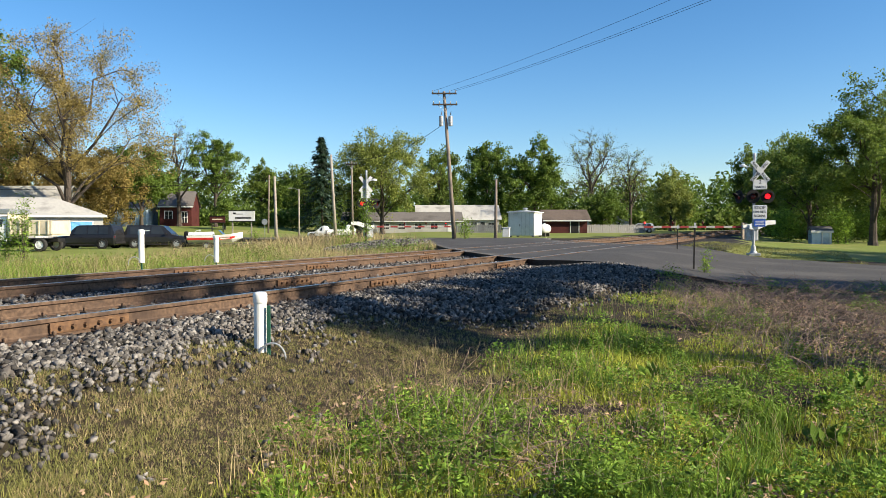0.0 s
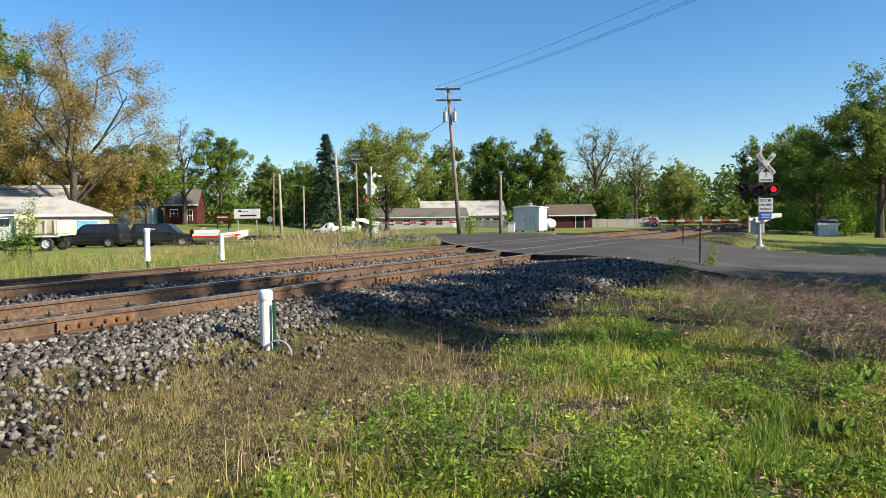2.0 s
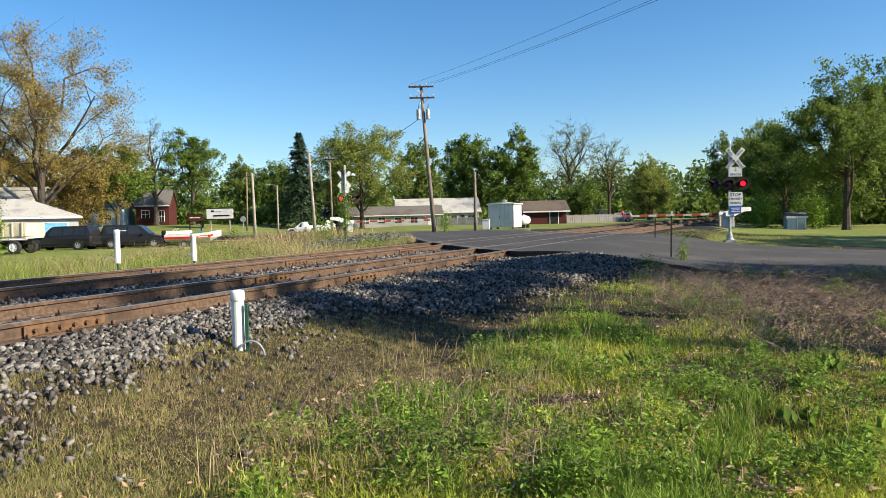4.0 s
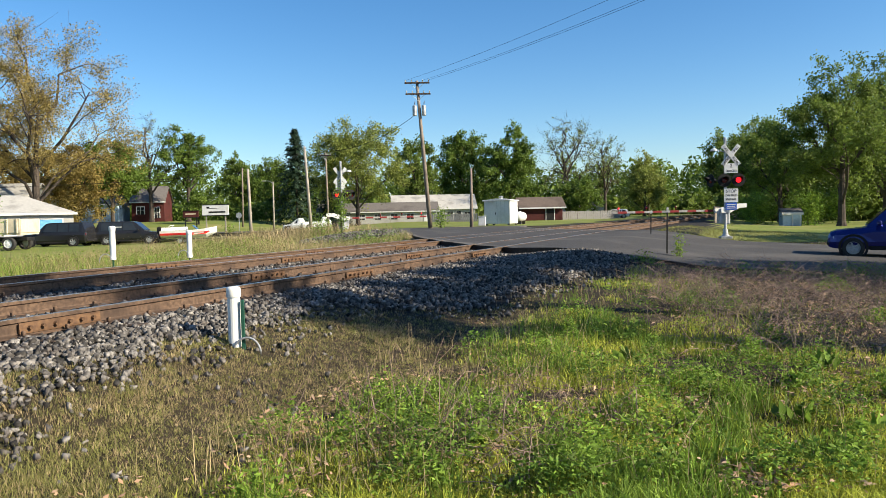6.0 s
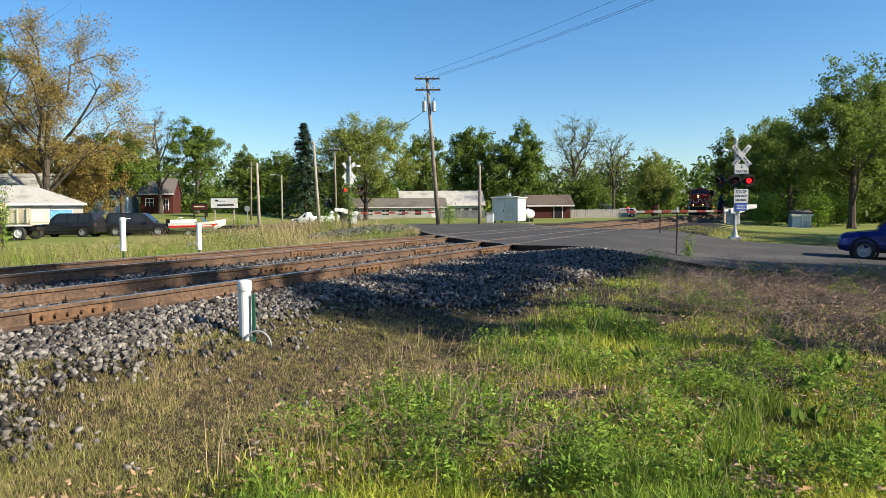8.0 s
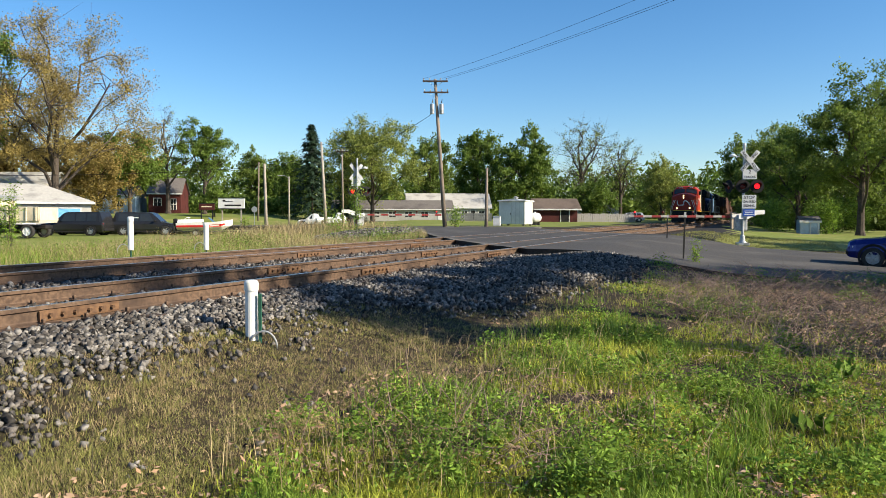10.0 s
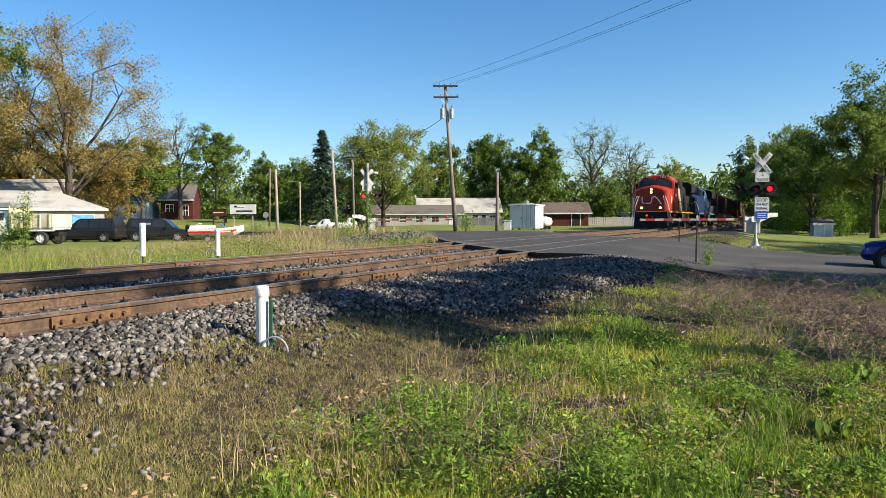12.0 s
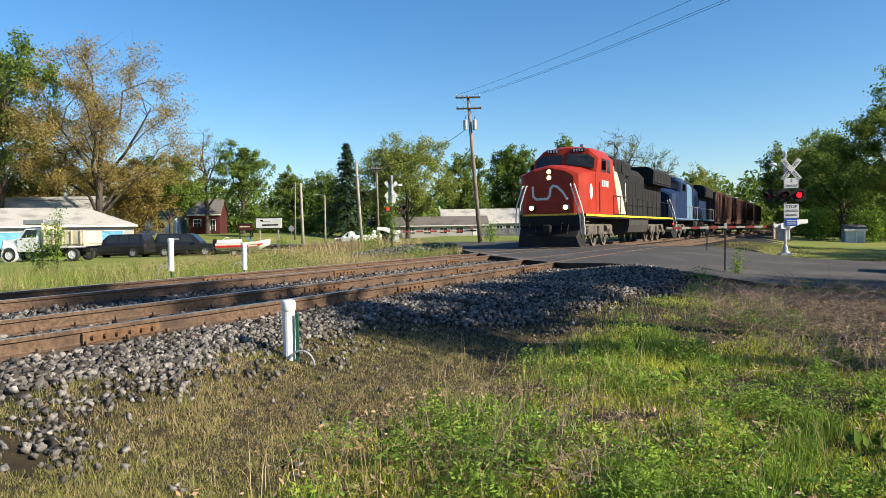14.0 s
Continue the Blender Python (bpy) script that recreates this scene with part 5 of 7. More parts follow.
# ---- crossing signals ----
def crossing_signal(x, y, z0, face, label, arm_to, front):
    """face: degrees by which the sign faces turn from straight toward -y."""
    t = thing("crossing_signal", pose(x, y, z0, 0, 0, face), label, "crossing signal", "crossing signals")
    part("mast", Geo().rod((0, 0, 0.25), (0, 0, 4.55), 0.062, n=14).spin([(0, 4.55), (0.075, 4.55), (0.06, 4.64), (0, 4.66)], 14), GREY, t, "silver round mast")
    part("base", Geo().box((0, 0, 0.04), (0.5, 0.5, 0.14), 0.02).spin([(0.19, 0.1), (0.17, 0.14), (0.12, 0.2), (0.1, 0.42), (0.075, 0.44), (0.062, 0.46)], 16), GREY, t, "grey cast base")
    o, sx = -0.13, (0.22 if front else 0.0)
    up = pose(sx, 0, 0, 90, 0, 0)
    for sg in (1, -1):
        bl = part("crossbuck_blade", Geo().box((0, 0, 0), (1.16, 0.2, 0.02), 0.006, Matrix.Translation((0, o + 0.008 * sg, 3.82)) @ up @ pose(0, 0, 0, 0, 0, 51 * sg)), WHITE if front else GREY, t, "white crossbuck blade" if front else "bare metal back of a crossbuck blade")
        if front:
            m = Matrix.Translation((0, o - 0.024, 3.82)) @ up @ pose(0, 0, 0, 0, 0, -51 * sg)
            for word, at in ((("RAIL", -0.36), ("ROAD", 0.36)) if sg > 0 else (("CROSS", -0.34), ("ING", 0.34))):
                letters(word, 0.17, m @ pose(at, 0, 0), BLACK, bl)
    plate = part("track_count_plate", Geo().box((sx, o, 3.22), (0.6, 0.02, 0.44), 0.006), WHITE if front else GREY, t, "plate that counts the tracks")
    if front:
        letters("2", 0.22, Matrix.Translation((0, o - 0.014, 3.33)) @ up, BLACK, plate)
        letters("TRACKS", 0.14, Matrix.Translation((0, o - 0.014, 3.1)) @ up, BLACK, plate)
        st = part("stop_plate", Geo().box((sx, o, 1.98), (0.62, 0.02, 0.62), 0.006), WHITE, t, "white stop on red plate")
        for word, zz, sz in (("STOP", 2.17, 0.2), ("ON RED", 1.98, 0.15), ("SIGNAL", 1.80, 0.15)):
            letters(word, sz, Matrix.Translation((0, o - 0.014, zz)) @ up, BLACK, st)
        bp = part("notice_plate", Geo().box((sx, o, 1.48), (0.5, 0.02, 0.34), 0.006), SIGN_BLUE, t, "blue notice plate")
        part("notice_lines", Geo().box((sx, o - 0.013, 1.56), (0.4, 0.004, 0.03), 0.001).box((sx, o - 0.013, 1.48), (0.34, 0.004, 0.03), 0.001).box((sx, o - 0.013, 1.4), (0.4, 0.004, 0.03), 0.001), WHITE, bp)
    part("light_bar", Geo().rod((-0.62, 0, 2.68), (0.6, 0, 2.68), 0.03, n=8).rod((0, 0, 2.68), (0, 0.1, 2.68), 0.05, n=8), BLACK, t, "black light bracket")
    lamps = [(sx - 0.3, -0.14, 0, False), (sx + 0.32, -0.14, 0, True), (-0.62, 0.05, -72 if front else 20, False)]
    for lx, ly, turn, lit in lamps:
        m = Matrix.Translation((lx, ly, 2.68)) @ pose(0, 0, 0, 90, 0, turn)
        if not front:
            m = Matrix.Translation((lx, -ly, 2.68)) @ pose(0, 0, 0, 90, 0, turn + 180)
        h = part("signal_light", Geo().spin([(0.0, -0.2), (0.13, -0.18), (0.15, -0.05), (0.15, 0.03), (0.3, 0.03), (0.305, 0.02), (0.15, 0.0)], 28, m), BLACK, t, "black disc signal light")
        part("lens", Geo().spin([(0.125, 0.032), (0.09, 0.05), (0, 0.06)], 24, m), LAMP_RED if lit else LENS_RED, h, "lit red lens" if lit else "unlit red lens", smooth=True)
        hood = Geo()
        n = 14
        vs, fs = [], []
        for i in range(n + 1):
            a = radians(-20) + radians(220) * i / n
            vs += [(0.165 * math.cos(a), 0.165 * math.sin(a), 0.03), (0.165 * math.cos(a), 0.165 * math.sin(a), 0.03 + 0.3 * max(0.15, math.sin(a * 0.82 + 0.28)))]
        fs = [(2 * i, 2 * i + 2, 2 * i + 3, 2 * i + 1) for i in range(n)]
        part("visor", hood.add(vs, fs, m), BLACK, h)
    part("lamp_arm", Geo().rod((0, 0, 4.0), (-0.45, 0, 4.06), 0.02, n=6), GREY, t)
    part("bell", Geo().spin([(0, 0), (0.16, 0.0), (0.15, 0.06), (0.07, 0.11), (0, 0.12)], 16, Matrix.Translation((-0.5, 0, 4.04))), WHITE, t, "pale bell housing")
    mech = part("gate_mechanism", Geo().box((-0.02, 0.25, 0.98), (0.5, 0.42, 0.66), 0.05).box((-0.02, 0.25, 1.34), (0.36, 0.3, 0.1), 0.03), GREY, t, "grey gate machine")
    d = (Matrix.Rotation(-radians(face), 3, "Z") @ Vector((arm_to[0] - x, arm_to[1] - y, 0)))
    ln = d.length
    u = d.normalized()
    q = Matrix.Translation((0, 0.25, 1.3)) @ u.to_track_quat("X", "Z").to_matrix().to_4x4()
    part("counterweight", Geo().prism([(-0.1, -0.12), (0.3, -0.1), (0.3, 0.08), (-0.1, 0.14), (-0.6, 0.3), (-0.95, 0.3), (-0.95, 0.12), (-0.6, 0.1)], 0.26, 0.33, q).prism([(-0.1, -0.12), (0.3, -0.1), (0.3, 0.08), (-0.1, 0.14), (-0.6, 0.3), (-0.95, 0.3), (-0.95, 0.12), (-0.6, 0.1)], -0.33, -0.26, q), WHITE, mech, "white counterweight arms")
    arm = part("gate_arm", Geo().box((0.3 + ln / 2, 0, 0), (ln - 0.3, 0.035, 0.1), 0.01, q), GATE_WHITE, t, "lowered red and white gate arm")
    band = Geo().box((0, 0, 0), (0.44, 0.041, 0.104), 0.008).mesh("red_band", GATE_RED)
    k = 0.75
    while k < ln:
        part("red_band", band, GATE_RED, arm, "", q @ pose(k, 0, 0))
        k += 0.84
    for k in (ln - 0.15, ln * 0.72, ln * 0.45):
        lt = part("gate_light", Geo().rod((k, 0, 0.05), (k, 0, 0.12), 0.02, n=6, m=q).box((k, 0, 0.19), (0.1, 0.08, 0.11), 0.03, q), LENS_RED, arm, "red gate light")
        for turn in (90, -90):
            part("lens", Geo().spin([(0.04, 0.041), (0.02, 0.05), (0, 0.052)], 10, q @ pose(k, 0, 0.19, turn, 0, 0)), LAMP_RED if k > ln - 0.3 else LENS_RED, lt, "red lens")
    return t


crossing_signal(14.15, 33.0, -0.46, -7, "silver crossing signal with crossbuck and lowered gate", (8.9, 32.4), True)
crossing_signal(-4.53, 43.0, -0.42, 205, "silver crossing signal with lowered gate beyond the tracks", (0.2, 44.6), False)


# ---- train ----
def loft(geo, sections, m=None):
    """Skin through half outlines (y, z) at stations x, mirrored, closed at both ends."""
    k = len(sections[0][1])
    n = 2 * k
    vs, fs = [], []
    for x, half in sections:
        vs += [(x, y, z) for y, z in half] + [(x, -y, z) for y, z in half[::-1]]
    for i in range(len(sections) - 1):
        o = i * n
        fs += [(o + j, o + (j + 1) % n, o + n + (j + 1) % n, o + n + j) for j in range(n)]
    fs += [tuple(range(n)), tuple(range(len(vs) - n, len(vs)))[::-1]]
    return geo.add(vs, fs, m)


def slab(geo, pts, out, thick=0.012):
    """A thin plate over the flat outline pts, raised along out."""
    out = Vector(out).normalized()
    n = len(pts)
    vs = [tuple(Vector(p) + out * 0.004) for p in pts] + [tuple(Vector(p) + out * (0.004 + thick)) for p in pts]
    fs = [(i, (i + 1) % n, n + (i + 1) % n, n + i) for i in range(n)] + [tuple(range(n))[::-1], tuple(range(n, 2 * n))]
    return geo.add(vs, fs)


WHEELSETS = []


def wheelset(parent, x, r=0.53):
    """Two flanged wheels on an axle, turning about y at its own origin."""
    g = Geo()
    for sg in (-1, 1):
        g.spin([(0.0, -0.06), (0.1, -0.09), (0.13, -0.05), (r * 0.8, -0.04), (r * 0.86, -0.07), (r, -0.07), (r, 0.05), (r + 0.026, 0.055), (r + 0.02, 0.075), (r * 0.86, 0.07), (r * 0.8, 0.03), (0.1, 0.06), (0, 0.06)], 28, pose(0, -sg * 0.75, 0, 90 * sg, 0, 0))
    g.rod((0, -0.75, 0), (0, 0.75, 0), 0.08, n=10)
    for sg in (-1, 1):
        for k in range(3):
            a = k * 2.094
            g.rod((0.25 * math.cos(a), sg * 0.78, 0.25 * math.sin(a)), (0.25 * math.cos(a), sg * 0.83, 0.25 * math.sin(a)), 0.03, n=6)
    ob = part("wheelset", g, DIRTY_GREY, parent, "steel wheels on one axle", pose(x, 0, r))
    WHEELSETS.append((ob, x, r))
    return ob


def bogie(parent, cx, axles, r=0.53):
    for a in axles:
        wheelset(parent, cx + a, r)
    lo, hi = min(axles), max(axles)
    for sg in (-1, 1):
        g = Geo().prism([(lo - 0.6, 0.95), (lo - 0.55, 0.75), (lo - 0.3, 0.62), (lo + 0.4, 0.55), (hi - 0.4, 0.55), (hi + 0.3, 0.62), (hi + 0.55, 0.75), (hi + 0.6, 0.95), (hi + 0.3, 1.05), (lo - 0.3, 1.05)], -0.09, 0.09, pose(cx, sg * 1.02, 0))
        fr = part("bogie_frame", g, DIRTY_GREY, parent, "dusty cast side frame")
        for a in axles:
            part("axle_box", Geo().box((cx + a, sg * 1.16, 0.53), (0.34, 0.16, 0.36), 0.04).rod((cx + a, sg * 1.22, 0.53), (cx + a, sg * 1.29, 0.53), 0.11, n=12), DIRTY_GREY, fr)
            part("coil_spring", Geo().rod((cx + a + 0.28, sg * 1.14, 0.55), (cx + a + 0.28, sg * 1.14, 0.95), 0.09, n=8), DIRTY_GREY, fr)
        if len(axles) > 2:
            part("brake_cylinder", Geo().rod((cx + axles[0] + 0.45, sg * 1.16, 0.86), (cx + axles[0] + 1.1, sg * 1.16, 0.86), 0.13, n=12), DIRTY_GREY, fr)


def locomotive(name, label, scheme):
    """Nose at x = 0, body toward -x, y to one side, rails at z = 0."""
    cabc, hoodc, lead = scheme["cab"], scheme["hood"], scheme["lead"]
    t = thing(name, Matrix.Identity(4), label, "locomotive", "train")
    body = [(-22.0, [(1.5, 1.32), (1.55, 1.5)]), (-0.25, [(1.5, 1.32), (1.55, 1.5)])]
    part("underframe", loft(Geo(), body), BLACK, t, "black underframe and walkway")
    part("sill_stripe", Geo().box((-11, 1.555, 1.44), (21.4, 0.012, 0.1), 0.002), scheme["sill"], t, "yellow edge stripe")
    part("sill_stripe", Geo().box((-11, -1.555, 1.44), (21.4, 0.012, 0.1), 0.002), scheme["sill"], t, "yellow edge stripe")
    # nose and cab
    nose = [(-2.15, [(1.5, 1.5), (1.5, 3.42), (0.85, 3.66), (0.1, 3.8)]), (-0.45, [(1.5, 1.5), (1.5, 3.3), (0.8, 3.56), (0.1, 3.7)]), (-0.1, [(1.3, 1.5), (1.3, 3.22), (0.77, 3.48), (0.1, 3.62)]), (0.0, [(1.1, 1.5), (1.1, 3.14), (0.7, 3.38), (0.1, 3.52)])]
    part("nose", loft(Geo(), nose), cabc, t, scheme["cab_word"] + " sloped nose")
    cab = [(-5.1, [(1.55, 1.5), (1.55, 4.15), (1.15, 4.58), (0.2, 4.72)]), (-2.75, [(1.55, 1.5), (1.55, 4.15), (1.15, 4.58), (0.2, 4.72)]), (-2.45, [(1.54, 1.5), (1.54, 4.1), (1.1, 4.5), (0.2, 4.62)]), (-2.1, [(1.52, 1.5), (1.52, 3.3), (1.15, 3.52), (0.2, 3.7)])]
    cb = part("cab", loft(Geo(), cab), cabc, t, scheme["cab_word"] + " wide cab")
    n_front = Vector((0.92, 0, 0.36))
    for sg in (-1, 1):
        g = slab(Geo(), [(-2.14, sg * 0.1, 3.84), (-2.14, sg * 1.12, 3.66), (-2.17, sg * 1.4, 3.58), (-2.36, sg * 1.4, 4.05), (-2.345, sg * 1.12, 4.27), (-2.31, sg * 0.1, 4.3)][::sg], n_front, 0.035)
        part("windscreen", g, DARK_GLASS, cb, "dark tinted windscreen")
        nb = part("number_board", Geo().box((-2.5, sg * 0.62, 4.5), (0.3, 0.62, 0.17), 0.02), BLACK, cb, "black number board")
        for k in range(4):
            part("figure_bar", Geo().box((-2.345, sg * 0.62 - 0.2 + 0.133 * k, 4.5), (0.012, 0.075, 0.12), 0.003), WHITE, nb)
        part("side_window", Geo().box((-3.35, sg * 1.556, 3.8), (0.75, 0.014, 0.62), 0.01), DARK_GLASS, cb, "dark side window")
        part("side_window", Geo().box((-4.25, sg * 1.556, 3.8), (0.55, 0.014, 0.62), 0.01), DARK_GLASS, cb, "dark side window")
        part("mirror", Geo().box((-2.75, sg * 1.72, 3.75), (0.06, 0.22, 0.42), 0.015), BLACK, cb)
        part("cab_step", Geo().box((-0.55, sg * 1.42, 0.55), (0.5, 0.26, 0.04), 0.01).box((-0.55, sg * 1.42, 0.85), (0.5, 0.26, 0.04), 0.01).box((-0.55, sg * 1.42, 1.15), (0.5, 0.26, 0.04), 0.01), DIRTY_GREY, t, "step treads")
        for o in (0.0, 0.17):
            part("grab_rail", Geo().pipe([(0.05, sg * (0.98 + o), 2.78), (0.16, sg * (1.02 + o), 2.74), (0.18, sg * (1.3 + o), 1.9), (0.06, sg * (1.4 + o), 1.3), (-0.06, sg * (1.4 + o), 0.55)], 0.03, 8), WHITE, t, "white corner handrail")
        part("nose_door_handle", Geo().pipe([(-0.05, sg * 0.55, 2.0), (0.05, sg * 0.55, 2.0), (0.05, sg * 0.55, 2.5), (-0.08, sg * 0.55, 2.5)], 0.015, 6), cabc, t)
    if lead:
        for z in (3.1, 3.36):
            lamp = part("headlight", Geo().rod((-0.35, 0, z), (0.03, 0, z), 0.125, n=16), BLACK, t, "twin headlight")
            part("lens", Geo().spin([(0.105, 0.0), (0.06, 0.03), (0, 0.04)], 16, pose(0.032, 0, z, 0, 90, 0)), HEADLIGHT, lamp, "lit warm headlight", smooth=True)
        for sg in (-1, 1):
            lamp = part("ditch_light", Geo().box((0.06, sg * 0.78, 1.78), (0.2, 0.28, 0.3), 0.05), BLACK, t, "low ditch light")
            part("lens", Geo().spin([(0.11, 0.0), (0.06, 0.03), (0, 0.04)], 16, pose(0.165, sg * 0.78, 1.78, 0, 90, 0)), HEADLIGHT, lamp, "lit warm headlight", smooth=True)
        # emblem: one bent white band on the nose
        em = Geo()
        path = [(-0.76, 2.7), (-0.74, 2.3), (-0.6, 2.17), (-0.1, 2.17), (0.02, 2.3), (0.06, 2.62), (0.18, 2.74), (0.36, 2.7), (0.62, 2.45), (0.8, 2.15)]
        for (a, b), (c, d) in zip(path, path[1:]):
            ln, an = math.hypot(c - a, d - b), math.atan2(d - b, c - a)
            xx = 0.018 + 0.003 * (len(em.v) % 2)
            em.box((0, 0, 0), (0.014, ln + 0.08, 0.1), 0.003, Matrix.Translation((xx, (a + c) / 2, (b + d) / 2)) @ Matrix.Rotation(an, 4, "X"))
        part("emblem", em, WHITE, t, "white bent-band emblem")
    else:
        part("headlight", Geo().rod((-0.35, 0, 3.2), (0.0, 0, 3.2), 0.13, n=14), BLACK, t)
    part("nose_door", Geo().box((0.0, -0.0, 2.1), (0.03, 0.62, 1.05), 0.01), cabc, t)
    # pilot and plough
    part("pilot", Geo().box((-0.12, 0, 1.2), (0.3, 2.9, 0.55), 0.03), BLACK, t, "black pilot beam")
    plough = loft(Geo(), [(-0.35, [(1.5, 0.06), (1.45, 0.95)]), (-0.05, [(1.48, 0.06), (1.4, 0.95)]), (0.22, [(1.42, 0.06), (1.25, 0.5)])])
    part("snow_plough", plough, BLACK, t, "black snow plough")
    cp = part("coupler", Geo().box((0.25, 0, 0.86), (0.55, 0.26, 0.3), 0.05).box((0.5, 0.05, 0.86), (0.16, 0.36, 0.36), 0.05), BLACK, t)
    for k in (-0.9, -0.6, 0.6, 0.9):
        part("air_hose", Geo().pipe([(0.05, k, 1.1), (0.2, k, 0.95), (0.22, k * 0.95, 0.6)], 0.03, 6), BLACK, t)
    part("pilot_stripe", Geo().box((0.04, 0, 1.47), (0.012, 2.5, 0.08), 0.002), scheme["sill"], t, "yellow edge stripe")
    # long hood
    hood = [(-20.6, [(0.95, 1.5), (0.95, 3.9), (0.6, 4.3), (0.1, 4.35)]), (-5.1, [(0.95, 1.5), (0.95, 3.9), (0.6, 4.3), (0.1, 4.35)])]
    hd = part("long_hood", loft(Geo(), hood), hoodc, t, scheme["hood_word"] + " engine hood")
    part("electrical_cabinet", loft(Geo(), [(-8.0, [(1.48, 1.5), (1.48, 3.95), (1.2, 4.36), (0.1, 4.46)]), (-5.1, [(1.5, 1.5), (1.5, 4.0), (1.2, 4.4), (0.1, 4.5)])]), scheme["band"], t, scheme["band_word"] + " equipment cabinet")
    part("radiator", loft(Geo(), [(-21.2, [(1.5, 3.55), (1.55, 4.35), (1.2, 4.6), (0.1, 4.65)]), (-15.2, [(1.5, 3.55), (1.55, 4.35), (1.2, 4.6), (0.1, 4.65)])]), scheme["top"], t, "overhanging radiator housing")
    part("brake_grid", loft(Geo(), [(-10.2, [(1.2, 3.6), (1.3, 4.3), (1.0, 4.55), (0.1, 4.6)]), (-6.6, [(1.2, 3.6), (1.3, 4.3), (1.0, 4.55), (0.1, 4.6)])]), scheme["top"], t, "raised blower housing")
    part("exhaust_stack", Geo().box((-12.6, 0, 4.45), (1.1, 0.5, 0.3), 0.04), BLACK, t)
    part("horn", Geo().rod((-4.6, 0.3, 4.85), (-4.0, 0.3, 4.88), 0.03, 0.09, 10).rod((-4.6, 0.3, 4.7), (-4.6, 0.3, 4.9), 0.03, n=6), GREY, t)
    door = Geo().box((0, 0, 0), (0.82, 0.02, 1.9), 0.008).mesh("hood_door", hoodc)
    vent = Geo().box((0, 0, 0), (0.95, 0.03, 0.6), 0.01).mesh("intake_grille", BLACK)
    for sg in (-1, 1):
        for k in range(13):
            part("hood_door", door, hoodc, hd, "", pose(-8.7 - 0.9 * k, sg * 0.955, 2.62))
        for k in range(5):
            part("intake_grille", vent, BLACK, t, "", pose(-15.9 - 1.05 * k, sg * 1.54, 3.95))
        for k in range(3):
            part("intake_grille", vent, BLACK, t, "", pose(-7.2 - 1.05 * k, sg * 1.27, 3.97))
        part("fuel_tank", loft(Geo(), [(-13.9, [(0.5 + sg * 0, 0.45), (1.35, 0.6), (1.45, 1.0), (1.45, 1.32)]), (-8.9, [(0.5, 0.45), (1.35, 0.6), (1.45, 1.0), (1.45, 1.32)])]), scheme["tank"], t, "dusty fuel tank") if sg > 0 else None
        hr = part("handrail", Geo().pipe([(-5.3, sg * 1.53, 2.45), (-13, sg * 1.53, 2.45), (-21.6, sg * 1.53, 2.45)], 0.02, 6), scheme["rail"], t, "long walkway handrail")
        for k in range(13):
            part("stanchion", Geo().rod((-5.3 - 1.35 * k, sg * 1.53, 1.5), (-5.3 - 1.35 * k, sg * 1.53, 2.45), 0.02, n=6), scheme["rail"], hr)
        if lead:
            # sloping cream band and pale mark on the cab side, small plain shapes
            part("side_panel", slab(Geo(), [(-5.12, sg * 1.5, 1.56), (-6.5, sg * 1.5, 1.56), (-5.6, sg * 1.5, 3.1), (-5.3, sg * 1.5, 3.9), (-5.12, sg * 1.5, 3.9)][::-sg], (0, sg, 0), 0.01), RED_ORANGE, t, "red-orange panel behind the cab")
            part("side_band", slab(Geo(), [(-6.5, sg * 1.5, 1.56), (-7.9, sg * 1.5, 1.56), (-6.7, sg * 1.5, 3.1), (-5.75, sg * 1.5, 3.9), (-5.3, sg * 1.5, 3.9), (-5.6, sg * 1.5, 3.1)][::-sg], (0, sg, 0), 0.01), CREAM, t, "cream sloping band")
            for k in range(3):
                part("intake_grille", Geo().box((-5.75 - 0.8 * k, sg * 1.515, 3.98), (0.5, 0.03, 0.62), 0.01), BLACK, t)
            part("cab_mark", slab(Geo(), [(-1.3 - 0.24 * math.cos(a), sg * 1.505, 2.5 + 0.36 * math.sin(a)) for a in np.arange(12) * 0.5236][::sg], (0, sg, 0), 0.008), WHITE, t, "pale oval mark")
            part("cab_door", Geo().box((-2.6, sg * 1.556, 2.3), (0.12, 0.012, 1.4), 0.004), BLACK, cb, "dark door seam")
            for k in range(4):
                part("figure_bar", Geo().box((-3.1 - 0.32 * k, sg * 1.559, 2.95), (0.2, 0.01, 0.3), 0.003), WHITE, cb)
            for k, (dx, lean) in enumerate(((0.0, 0), (0.42, 24), (0.84, 0))):
                part("side_mark", Geo().box((0, 0, 0), (0.2, 0.012, 1.05), 0.003, pose(-9.3 - dx, sg * (0.975 + 0.003 * k), 2.8, 0, lean * sg, 0)), CREAM, t, "pale block mark on the hood side")
    bogie(t, -4.1, (-1.9, 0, 1.9))
    bogie(t, -18.1, (-1.9, 0, 1.9))
    return t


RED_SCHEME = dict(cab=RED_ORANGE, hood=BLACK, top=BLACK, band=BLACK, tank=TANK_GREY, sill=YELLOW, rail=BLACK, lead=True, cab_word="red-orange", hood_word="black", band_word="black")
BLUE_SCHEME = dict(cab=DEEP_BLUE, hood=DEEP_BLUE, top=BLACK, band=PALE_BLUE, tank=TANK_GREY, sill=PALE_BLUE, rail=GREY, lead=False, cab_word="deep blue", hood_word="deep blue", band_word="pale blue")


